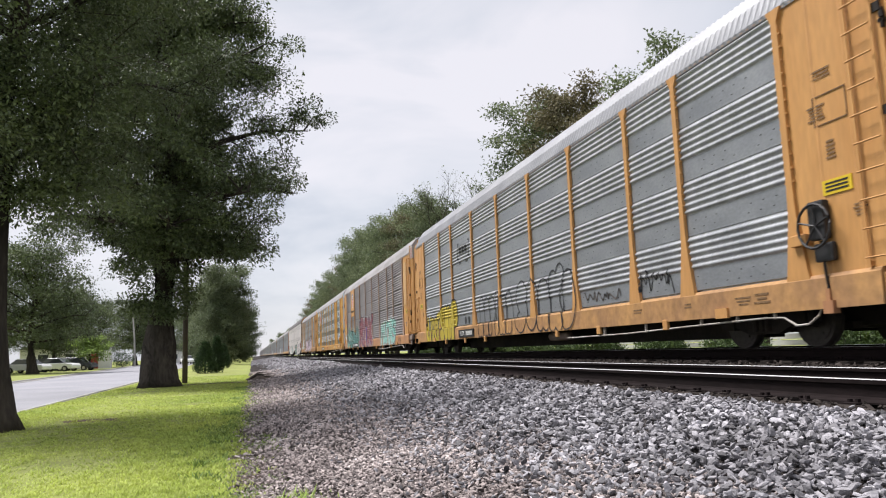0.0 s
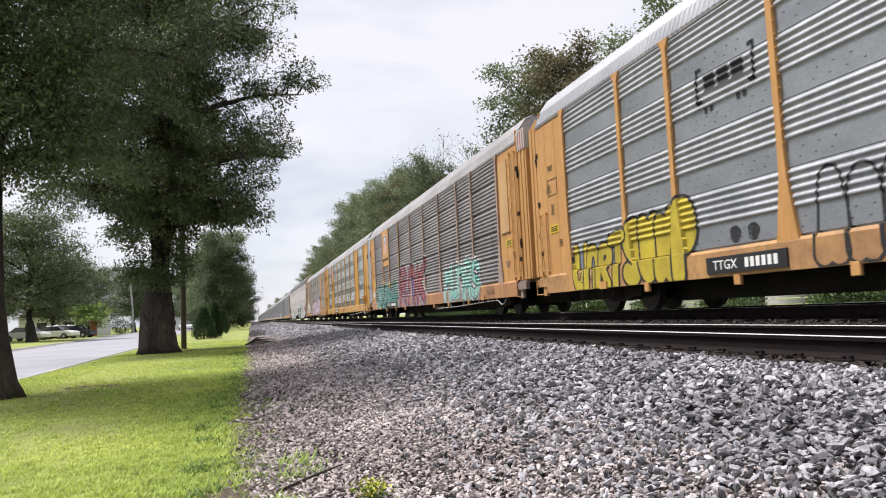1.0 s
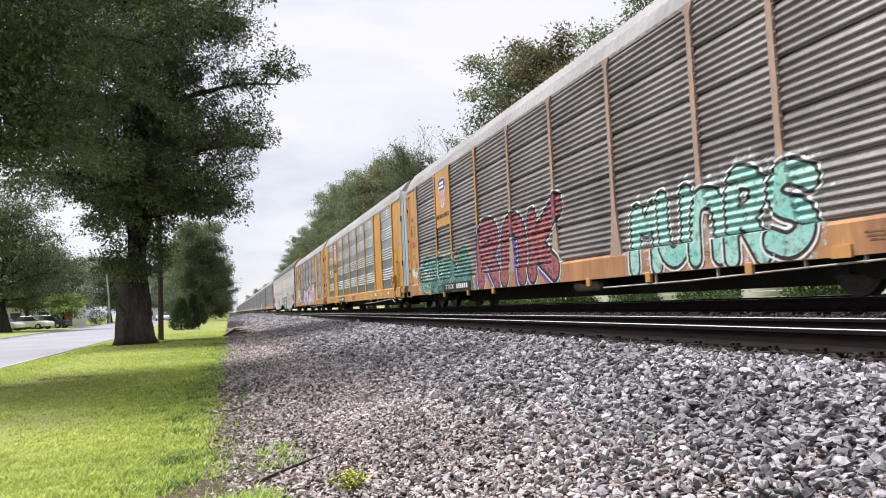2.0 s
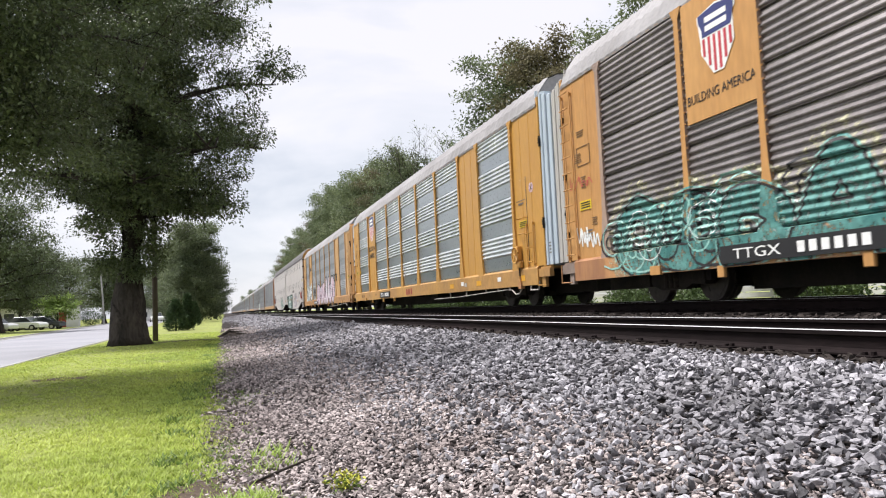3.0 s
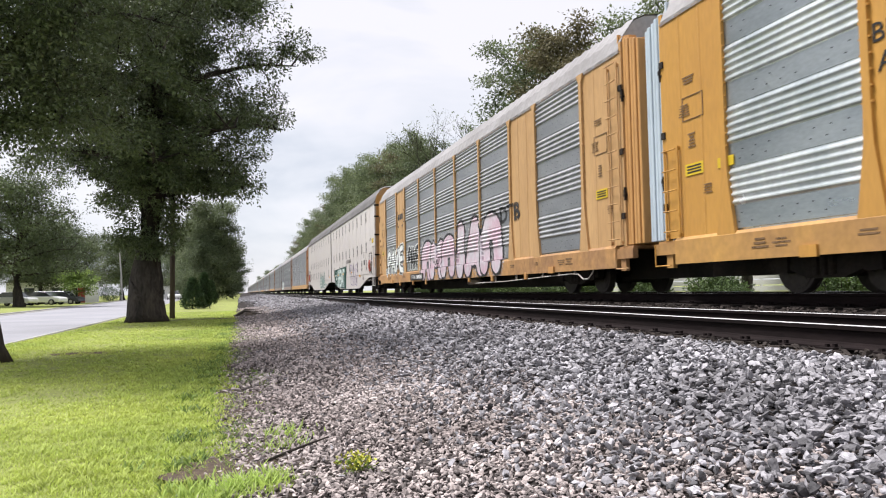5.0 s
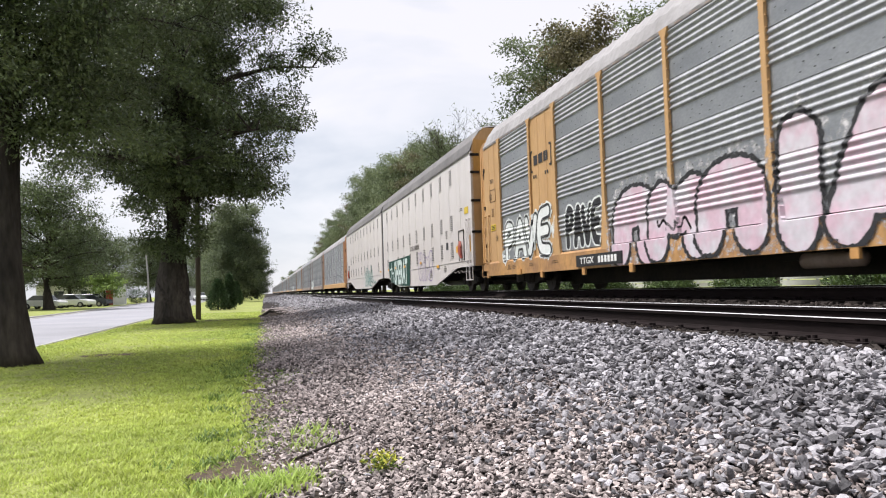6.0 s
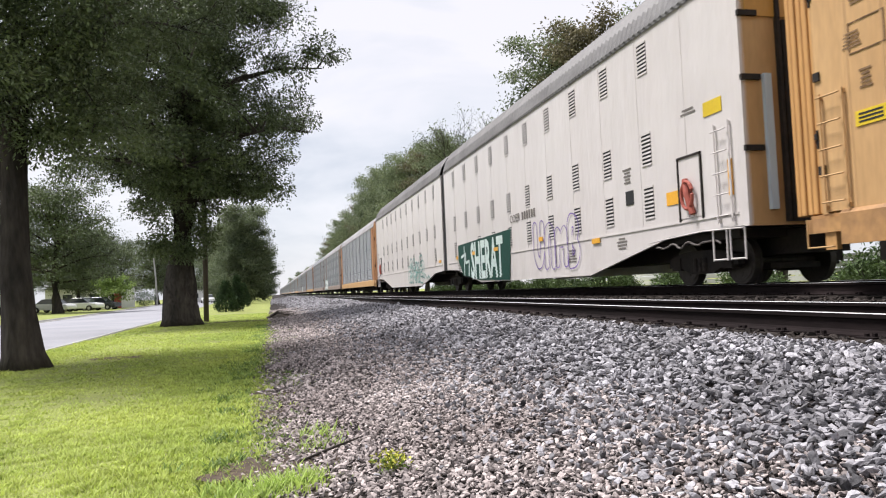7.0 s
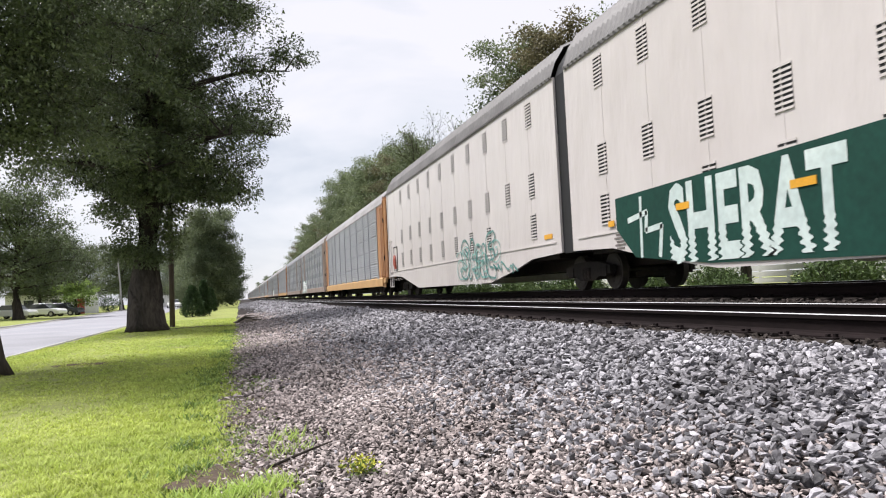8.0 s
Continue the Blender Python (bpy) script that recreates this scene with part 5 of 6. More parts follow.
def end_details(car, ends_mat, s, seed):
    """Stencilled data, placards, brake gear and corner irons on a car's end panel."""
    mid = LENGTH / 2
    y = s * (mid - 0.95)
    if s < 0:
        air_pipe(car, s, 3.0)
    if car is CAR_C and s < 0:
        clean_end(car, ends_mat)
        return
    stencils(car, y + 0.1, 3.72, 3, 0.42, M["faint_letter"], gap=0.05)
    stencils(car, y + 0.25, 3.25, 5, 0.36, M["faint_letter"], gap=0.045)
    part("data_box", boxes(*[(-HALF - 0.024, -HALF - 0.014, y + a, y + b, c, d) for a, b, c, d in ((-0.3, 0.3, 3.38, 3.395), (-0.3, 0.3, 2.98, 2.995), (-0.3, -0.285, 2.98, 3.39), (0.285, 0.3, 2.98, 3.39))]), M["faint_letter"], car)
    stencils(car, y + 0.05, 2.72, 5, 0.22, M["faint_letter"], gap=0.055)
    p = part("placard", boxes((-HALF - 0.026, -HALF - 0.012, y - 0.26, y + 0.26, 2.02, 2.22)), M["label"], car, "yellow warning placard")
    part("placard_bars", boxes(*[(-HALF - 0.03, -HALF - 0.026, y - 0.2, y + 0.2, 2.06 + 0.05 * k, 2.085 + 0.05 * k) for k in range(3)]), M["black"], p)
    stencils(car, y - 0.35, 1.8, 4, 0.26, M["faint_letter"], gap=0.045)
    stencils(car, s * (mid - 2.6), 0.80, 3, 0.4, M["faint_letter"], x=-HALF - 0.074, gap=0.06)
    part("jacking_pad", boxes((-HALF - 0.11, -HALF - 0.06, s * (mid - 3.6) - 0.16, s * (mid - 3.6) + 0.16, 0.50, 0.66)), M[ends_mat], car)
    for d, w, rows in ((3.05, 0.5, 3), (4.6, 0.45, 2), (6.4, 0.6, 2)):     # stencilled data along the sill
        stencils(car, s * (mid - d), 0.78, rows, w * 0.8, M["faint_letter"], x=-HALF - 0.071, gap=0.05)
    for d in (5.4, 8.2, 10.6):
        part("sill_bracket", bevelled(boxes((-HALF - 0.085, -HALF - 0.02, s * (mid - d) - 0.08, s * (mid - d) + 0.08, 0.37, 0.56)), 0.01), M[ends_mat], car, "small steel bracket below the sill")
    if s < 0:
        part("air_reservoir", tube(bmesh.new(), [(-1.05, -2.7, 0.40), (-1.05, -2.62, 0.40), (-1.05, -1.5, 0.40), (-1.05, -1.42, 0.40)], [0.05, 0.12, 0.12, 0.05], 14), M["galv_brown"], car, "rust-brown air tank slung below the sill", True)
    for k in range(3):
        part("corner_hinge", boxes((-HALF - 0.04, -HALF + 0.02, s * (mid - 0.03) - 0.06, s * (mid - 0.03) + 0.06, 1.5 + 1.3 * k, 1.62 + 1.3 * k)), M["steel_dark"], car)


CAR_A = autorack(7.20, "banded", "galv", "yellow", "yellow", "roof_grey", (), "yellow", 0.16, "weathered autorack with grey corrugated panels and faded yellow frame", sill_paint="sill_yellow")
CAR_B = autorack(36.05, "fine", "galv_dark", "rust_yellow", "salmon", "roof", (), "yellow", 0.3, "grimy dark autorack with spray-painted side and yellow ends", rear_door="door_pale", ladders=(4.7, 4.7))
CAR_C = autorack(64.70, "banded", "galv_bright", "yellow_fresh", "yellow_fresh", "roof", (2, 8), "yellow_fresh", 0.5, "clean bright yellow autorack with shiny galvanised panels", door="bluegrey", ladders=(2.1, 2.6), sill_paint="sill_fresh")
CAR_D = autorack(93.50, "banded", "galv", "tan", "tan", "roof", (2, 8), "tan", 0.5, "faded yellow autorack with grey panels and large graffiti", door="yellow", sill_paint="sill_yellow")
for _car, _m in ((CAR_A, "yellow"), (CAR_B, "yellow"), (CAR_C, "yellow_fresh"), (CAR_D, "yellow")):
    end_details(_car, _m, -1, 1)
    end_details(_car, _m, 1, 2)

# first car: black outlines, a bracketed mark, yellow piece
F = 7.20
hand_brake(CAR_A, -LENGTH / 2 + 1.26, 1.62, "black", 1.15, True)
part("step_plate", bevelled(boxes((-HALF - 0.14, -HALF - 0.01, -LENGTH / 2 + 1.50, -LENGTH / 2 + 1.80, 1.40, 1.56)), 0.01), M["yellow"], CAR_A, "small yellow bracket plate")
plate(CAR_A, at(27.05, F), at(25.1, F))
bracket_logo(CAR_A, at(27.1, F), at(25.55, F), 3.45, "black", style="banded")
piece(CAR_A, ("bowl", "arch", "arr", "tee"), at(30.2, F), at(32.6, F), 0.44, 1.62, 0.25, "spray_yellow", "spray_black", 0.045, "banded", "yellow graffiti letters outlined in black", rise=0.1, swell=0.08, overlap=1.5, lean=0.12)
piece(CAR_A, ("ess", "bowl", "kay", "pee"), at(27.6, F), at(30.05, F), 0.48, 1.92, 0.40, "spray_yellow", "spray_black", 0.06, "banded", "yellow graffiti letters outlined in black", rise=0.1, swell=0.10, overlap=1.5)
piece(CAR_A, ("ess", "ring", "arch", "kay", "dee"), at(16.6, F), at(20.9, F), 0.56, 2.00, 0.46, None, "spray_black", 0.045, "banded", "black outlined graffiti letters", swell=0.06, overlap=1.2)
piece(CAR_A, ("aye", "arch", "pee", "bar", "em", "arch"), at(21.2, F), at(24.6, F), 0.56, 1.90, 0.34, None, "spray_black", 0.045, "banded", "black outlined graffiti letters", rise=0.1, swell=0.05, overlap=1.15)
scribble(CAR_A, at(12.3, F), at(13.6, F), 1.0, 1.75, 9, "spray_black", "banded", 7)
scribble(CAR_A, at(14.4, F), at(16.2, F), 1.0, 1.4, 8, "grey_letter", "banded", 8, 0.04)
for _u in (25.9, 26.35):
    paint(CAR_A, "painted_dot", [blob(at(_u, F), 1.18, 0.14, 0.14, random.Random(2), n=16, power=2)], "spray_black", "banded", 1)

# second car: dark, painted over along its foot
F = 36.05
for _u in (37.2, 62.3):
    stencils(CAR_B, at(_u, F), 1.55, 3, 0.4)
plate(CAR_B, at(57.9, F), at(54.75, F))
for _o in (17.9, 20.75, 22.65):
    _post = part("side_post", post_mesh(M["yellow"]), None, CAR_B, "yellow painted side post")
    _post.location = (-HALF - 0.009, _o - LENGTH / 2, 0)
part("emblem_panel", boxes((-HALF - 0.062, -HALF - 0.03, at(56.75, F), at(58.55, F), 2.9, EAVE)), M["yellow"], CAR_B, "yellow emblem panel")
_b = CAR_B
shield(_b, at(57.65, F), 3.55, 4.55, 0.78, 13)
side_text(_b, "slogan", "BUILDING AMERICA", at(58.5, F), 3.2, 0.15, M["black"], 1.65, -HALF - 0.066)
piece(CAR_B, ("em", "bowl", "arch", "arr", "ess"), at(40.2, F), at(44.9, F), 0.55, 1.95, 0.30, "spray_mint", "spray_black", 0.05, "fine", "mint green graffiti letters with black edges", halo="overspray", halo_wide=0.24, swell=0.10, rim="spray_white", overlap=1.3)
piece(CAR_B, ("arr", "arch", "kay"), at(48.2, F), at(54.3, F), 0.56, 2.55, 0.55, "spray_red", "spray_black", 0.07, "fine", "red graffiti letters with violet sides", halo="overspray", halo_wide=0.22, swell=0.12, shade="spray_violet", rim="spray_white", overlap=1.2)
piece(CAR_B, ("ring", "ess", "dee", "aye"), at(55.0, F), at(61.4, F), 0.50, 1.86, 0.42, "spray_deep", "spray_black", 0.04, "fine", "dark teal graffiti letters with pale lines", halo="overspray_straw", halo_wide=0.30, swell=0.14, rim="spray_teal", overlap=1.35)
swirls(CAR_B, at(55.2, F), at(61.4, F), 0.58, 1.95, 12, "spray_mint", "fine", 61, 0.035)
swirls(CAR_B, at(55.4, F), at(61.4, F), 0.58, 1.9, 8, "spray_black", "fine", 68, 0.045)
swirls(CAR_B, at(55.8, F), at(61.0, F), 0.7, 1.9, 5, "spray_white", "fine", 69, 0.02)
scribble(CAR_B, at(62.0, F), at(63.1, F), 2.4, 2.85, 7, "red", "flat", 17, 0.02)
scribble(CAR_B, at(61.9, F), at(62.9, F), 1.0, 1.8, 8, "spray_white", "flat", 18, 0.05)
part("door_top", boxes((-HALF + 0.012, -HALF + 0.4, -LENGTH / 2 - 0.63, -LENGTH / 2 - 0.03, 4.62, EAVE + 0.3)), M["door_pale"], CAR_B, "pale upper edge of the folded doors")
for _k in range(3):
    part("door_stripe", boxes((-HALF + 0.004, -HALF + 0.02, -LENGTH / 2 - 0.52 + 0.17 * _k, -LENGTH / 2 - 0.48 + 0.17 * _k, 4.62, EAVE + 0.25)), M["hose"], CAR_B)
part("side_hatch", boxes((-HALF - 0.035, -HALF - 0.012, at(36.9, F), at(37.6, F), 2.5, 4.6), (-HALF - 0.05, -HALF - 0.012, at(36.85, F), at(37.65, F), 2.44, 2.5)), M["tan"], CAR_B, "raised side hatch")

# third car: clean, with emblem panel
F = 64.70
plate(CAR_C, at(84.5, F), at(82.2, F))
shield(CAR_C, at(86.4, F), 3.55, 4.75, 1.15, 1)
side_text(CAR_C, "slogan", "BUILDING", at(87.25, F), 3.05, 0.24, M["black"], 1.65)
side_text(CAR_C, "slogan", "AMERICA", at(87.2, F), 2.68, 0.24, M["black"], 1.6)
paint(CAR_C, "owner_mark", [[(at(u0, F), 0.6), (at(u0, F) - 0.26, 0.6), (at(u0, F) - 0.26, 0.84), (at(u0, F), 0.84)] for u0 in (79.0, 78.6, 78.2)], "oxide", "banded", 1)
part("flag_decal", boxes((-HALF - 0.078, -HALF - 0.07, at(70.7, F), at(70.92, F), 0.66, 0.78)), M["pipe"], CAR_C, "small printed decal on the sill")
for _u in (90.2,):
    part("placard", boxes((-HALF - 0.026, -HALF - 0.012, at(_u, F) - 0.2, at(_u, F) + 0.2, 2.02, 2.18)), M["label"], CAR_C)

# fourth car: large pale piece
F = 93.50
plate(CAR_D, at(112.95, F), at(110.55, F))
bracket_logo(CAR_D, at(116.1, F), at(114.5, F), 3.35, "black")
piece(CAR_D, ("pee", "aye", "vee", "eee"), at(114.85, F), at(118.85, F), 1.00, 2.25, 0.26, "spray_white", "spray_black", 0.075, "banded_blank", "white block graffiti letters edged in black", halo="spray_white", halo_wide=0.12, rise=0.15, swell=0.05, overlap=1.2)
piece(CAR_D, ("pee", "aye", "vee", "eee"), at(111.75, F), at(113.8, F), 1.05, 2.1, 0.22, "spray_black", "spray_white", 0.05, "banded_blank", "black graffiti letters edged in white", swell=0.04, overlap=1.35)
piece(CAR_D, ("arch", "em", "arch", "bar", "aye", "arch"), at(101.4, F), at(111.3, F), 0.56, 2.62, 0.82, "spray_pink", "spray_black", 0.085, "banded_blank", "large pale pink graffiti letters outlined in black", halo="overspray", halo_wide=0.26, rise=0.55, swell=0.12, overlap=1.5, rough=0.022)
scribble(CAR_D, at(102.6, F), at(103.2, F), 1.2, 1.7, 4, "spray_black", "banded_blank", 71, 0.06)
scribble(CAR_D, at(104.7, F), at(105.2, F), 1.1, 1.8, 4, "spray_black", "banded_blank", 72, 0.07)
scribble(CAR_D, at(108.0, F), at(109.2, F), 1.0, 1.5, 5, "spray_black", "banded_blank", 73, 0.06)
scribble(CAR_D, at(114.3, F), at(115.1, F), 1.2, 2.2, 6, "spray_white", "flat", 34, 0.05)
paint(CAR_D, "graffiti_letters", word_polygons("DTB", at(101.0, F), 1.7, 2.05, 0.5, 0.05), "spray_black", "banded_blank", 1)

# the white pair
F = 122.45
CAR_E = white_unit(F, -1, "white louvred car carrier with a green graffiti panel")
CAR_E2 = white_unit(144.5, 1, "white louvred car carrier with a small teal graffiti")
part("diaphragm", prism_y(bmesh.new(), [(-1.43, 0.9), (-1.43, E_EAVE), (-1.32, E_EAVE + 0.28), (-1.08, E_EAVE + 0.66), (-0.4, E_TOP - 0.12), (0.4, E_TOP - 0.12), (1.08, E_EAVE + 0.66), (1.32, E_EAVE + 0.28), (1.43, E_EAVE), (1.43, 0.9)], UNIT / 2 - 0.02, UNIT / 2 + 0.64), M["black"], CAR_E, "black rubber diaphragm between the units")
e1 = lambda u: u - F - UNIT / 2
paint(CAR_E, "graffiti_field", [[(e1(141.7), 1.85), (e1(141.7), 1.22), (e1(141.0), 0.62), (e1(138.6), 0.40), (e1(135.0), 0.33), (e1(134.9), 0.9), (e1(134.7), 1.95)]], "spray_green", "flat", 1, "bottle green painted field")
paint(CAR_E, "graffiti_letters", word_polygons("SHERAT", e1(139.75), 4.15, 0.42, 1.42, 0.045), "spray_pale", "flat", 3, "tall pale dripping graffiti letters", (0.42, 1.0, 0.075))
paint(CAR_E, "graffiti_hook", ribbon([(e1(141.2), 1.35), (e1(140.5), 1.45), (e1(140.55), 1.1), (e1(140.0), 1.15), (e1(140.1), 0.6)], 0.11) + ribbon([(e1(140.7), 1.75), (e1(140.75), 0.62)], 0.09), "spray_pale", "flat", 3)
side_text(CAR_E, "reporting_mark", "COER", e1(134.75), 2.12, 0.24, M["grey_letter"], 1.0)
part("number_bars", number_bars(bmesh.new(), e1(133.6), 2.12, 0.24, 6, 0.21, -HALF - 0.008), M["grey_letter"], CAR_E)
piece(CAR_E, ("bowl", "arch", "em", "bee"), e1(129.3), e1(132.7), 0.56, 1.85, 0.30, None, "spray_violet", 0.035, "flat", "thin violet outlined graffiti letters", swell=0.08, overlap=1.2)
for _u, _z, _w in ((139.3, 1.36, 0.4), (136.4, 1.34, 0.5), (132.0, 1.36, 0.3), (128.3, 1.05, 0.45), (141.9, 1.3, 0.25)):
    part("reflector", boxes((-HALF - 0.034, -HALF - 0.02, e1(_u) - _w / 2, e1(_u) + _w / 2, _z, _z + 0.12)), M["amber"], CAR_E, "amber reflector strip")
part("placard", boxes((-HALF - 0.014, -HALF, e1(123.05), e1(123.6), 2.95, 3.2)), M["label"], CAR_E, "yellow warning placard")
part("side_sign", boxes((-HALF - 0.014, -HALF, e1(124.5), e1(125.0), 1.55, 1.8)), M["amber"], CAR_E)
part("reflector", boxes((-HALF - 0.016, -HALF, e1(122.85), e1(122.97), 1.5, 2.1)), M["amber"], CAR_E)
part("window_decal", boxes((-HALF - 0.012, -HALF, e1(126.35), e1(126.7), 1.75, 2.05)), M["black"], CAR_E)
for _u, _z, _r, _w in ((124.1, 3.2, 2, 0.6), (129.8, 0.95, 5, 0.55), (127.0, 1.05, 4, 0.5), (141.6, 1.1, 5, 0.5), (126.6, 2.5, 5, 0.4), (131.2, 2.55, 2, 0.6)):
    stencils(CAR_E, e1(_u), _z, _r, _w, x=-HALF - 0.006)
e2 = lambda u: u - 144.5 - UNIT / 2
piece(CAR_E2, ("ess", "aye", "em", "eee"), e2(149.4), e2(153.0), 0.52, 1.75, 0.24, None, "spray_deep", 0.07, "flat", "dark teal outlined graffiti letters", swell=0.1, overlap=1.2)
swirls(CAR_E2, e2(149.2), e2(153.4), 0.5, 1.8, 6, "spray_teal", "flat", 43, 0.05)
scribble(CAR_E2, e2(147.4), e2(149.6), 0.45, 1.1, 5, "spray_deep", "flat", 44, 0.06)
part("reflector", boxes((-HALF - 0.014, -HALF, e2(145.0), e2(145.5), 1.3, 1.42)), M["amber"], CAR_E2)

# the cars that follow
CAR_F = autorack(167.25, "fine", "galv", "tan", "galv", "roof", (), "rust_yellow", 0.5, "grey corrugated autorack with rusty orange ends", False, "rust_yellow")
CAR_G = autorack(196.0, "banded", "galv", "galv_brown", "galv", "roof", (8,), "galv_brown", 0.5, "brown-stained autorack with a pale patch", False)
piece(CAR_G, ("arch", "ess", "dee", "eee"), 6.0, 11.0, 0.6, 2.0, 0.45, "spray_white", "spray_teal", 0.06, "banded", "pale graffiti letters edged in teal", cell=0.09)
CAR_H = autorack(224.8, "banded", "galv", "galv_brown", "galv", "roof_grey", (2, 8), "galv", 0.5, "pale grey autorack with bleached yellow frame", False)
_kinds, _follow = (CAR_F, CAR_H, CAR_G), 253.6
for _i in range(22):
    _c = copy_thing(_kinds[_i * 2 % 3], pose(TRACK_X, _follow + LENGTH / 2, TRACK_Z))
    MOVERS.append((_c, _follow + LENGTH / 2))
    _follow += 28.75


# ---------------------------------------------------------------- trees
def leaf_cloud(centres, spreads, per, leaf, rng, droop=0.3, flat=0.6, width=0.5):
    """Many small pointed leaves round the given twig ends."""
    n = len(centres) * per
    c = np.repeat(np.asarray(centres), per, axis=0)
    s = np.repeat(np.asarray(spreads), per)[:, None]
    off = np.clip(rng.normal(size=(n, 3)), -1.5, 1.5) * s * np.array([1, 1, flat])
    pos = c + off
    d = off / (np.linalg.norm(off, axis=1, keepdims=True) + 1e-6) + rng.normal(size=(n, 3)) * 0.7
    d[:, 2] -= droop
    d /= np.linalg.norm(d, axis=1, keepdims=True)
    side = np.cross(d, rng.normal(size=(n, 3)) * 0.45 + np.array([0, 0, 1.0]))
    side /= np.linalg.norm(side, axis=1, keepdims=True) + 1e-6
    up = np.cross(side, d)
    ln = (leaf * rng.uniform(0.65, 1.3, n))[:, None]
    v = np.stack([pos, pos + d * ln * 0.5 + side * ln * width * 0.5 + up * ln * 0.08, pos + d * ln, pos + d * ln * 0.5 - side * ln * width * 0.5 + up * ln * 0.08], axis=1)
    return v.reshape(-1, 3), np.arange(n * 4).reshape(n, 4)


def tree_parts(seed, height, trunk_r, base, radius, limbs, leaf, clusters, per, spread, droop=0.3, top=0.9, lean=(0, 0), low_share=1.0, flare=1.55, profile=0.75, widest=0.30, power=0.9, skirt=None):
    """Trunk with limbs, and the twig ends of the crown."""
    rng = np.random.default_rng(seed)
    rnd = random.Random(seed)
    bm = bmesh.new()
    hs = [0, 0.25, 0.7, 1.5, base, (base + height) / 2, height * 0.93]
    rs = [trunk_r * flare, trunk_r * (0.5 + flare / 2), trunk_r * 1.12, trunk_r, trunk_r * 0.92, trunk_r * 0.5, trunk_r * 0.10]
    axis = lambda h: Vector((lean[0] * (h / height) ** 1.5 + 0.12 * math.sin(h * 0.7 + seed), lean[1] * (h / height) ** 1.5 + 0.12 * math.cos(h * 0.6 + seed), h))
    org = axis(0)
    pts = [axis(h) - Vector((org.x, org.y, 0)) for h in hs]
    tube(bm, pts, rs, 16)
    for v in bm.verts:      # fluted, uneven trunk foot
        a = math.atan2(v.co.y, v.co.x)
        k = 1 + 0.10 * math.sin(4 * a + seed) * max(0, 1 - v.co.z / 1.6) + 0.05 * math.sin(7 * a + 2)
        v.co.x *= k
        v.co.y *= k
    ends, spans = [], []
    for i in range(limbs):
        f = (i + 0.5) / limbs
        h = base * 0.92 + (height * top - base * 0.92) * f ** 1.1
        az = i * 2.399 + rnd.uniform(-0.3, 0.3)
        reach = radius * (math.sin(math.pi * min(1, widest + profile * f)) ** power) * rnd.uniform(0.8, 1.1) * (low_share if f < 0.2 else 1)
        rise = reach * (0.06 + 0.80 * f)
        start = axis(h) - Vector((org.x, org.y, 0))
        out = Vector((math.cos(az), math.sin(az), 0))
        r0 = max(0.03, trunk_r * 0.36 * (1 - 0.6 * f))
        mid1 = start + out * reach * 0.4 + Vector((0, 0, rise * 0.55))
        end = start + out * reach + Vector((0, 0, rise * 0.8))
        line = [start, start + out * reach * 0.18 + Vector((0, 0, rise * 0.22)), mid1, (mid1 + end) / 2 + Vector((0, 0, rise * 0.12)), end]
        tube(bm, line, [r0, r0 * 0.85, r0 * 0.6, r0 * 0.35, r0 * 0.12], 7, False)
        for k in range(clusters):
            g = 0.20 + 0.80 * (k + rnd.random()) / clusters
            seg = min(3, int(g * 4))
            p = line[seg].lerp(line[min(4, seg + 1)], min(1, g * 4 - seg)) if g < 1 else end
            side = out.cross(Vector((0, 0, 1))) * rnd.uniform(-1, 1) * (0.25 + 0.28 * (1 - abs(g - 0.7))) * reach + Vector((0, 0, rnd.uniform(-0.16, 0.24))) * reach + out * rnd.uniform(-0.05, 0.16) * reach
            tip = p + side
            tube(bm, [p, p.lerp(tip, 0.5) + Vector((0, 0, 0.06 * reach)), tip], [r0 * 0.22, r0 * 0.14, 0.008], 4, False)
            ends.append(tip[:])
            spans.append(spread * rnd.uniform(0.6, 1.25))
            ends.append(p.lerp(tip, 0.6)[:])
            spans.append(spread * rnd.uniform(0.5, 1.0))
    for k in range(max(3, limbs // 3)):
        ends.append((pts[-1] + Vector((rnd.uniform(-1, 1), rnd.uniform(-1, 1), rnd.uniform(-1.2, 0.6))) * radius * 0.2)[:])
        spans.append(spread)
    if skirt:       # leafy shoots round the upper trunk
        z0, z1, count, r1 = skirt
        for k in range(count):
            a, h = rnd.uniform(0, 2 * math.pi), rnd.uniform(z0, z1)
            r = trunk_r + rnd.uniform(0.1, r1) * (0.35 + 0.65 * (h - z0) / (z1 - z0))
            ends.append((r * math.cos(a), r * math.sin(a), h))
            spans.append(spread * rnd.uniform(0.5, 0.9))
    v, q = leaf_cloud(ends, spans, per, leaf, rng, droop)
    return bm, v, q


def tree(name, label, at, mat="leaf", category="tree", group="", **kw):
    bm, v, q = tree_parts(**kw)
    t = thing(name, label, category, group, at=at)
    part("trunk", finish(bm, "trunk", M["bark"], True), None, t, "grey-brown ridged bark")
    part("crown", quick_mesh("crown", v, q, M[mat]), None, t, "dense small green leaves")
    return t


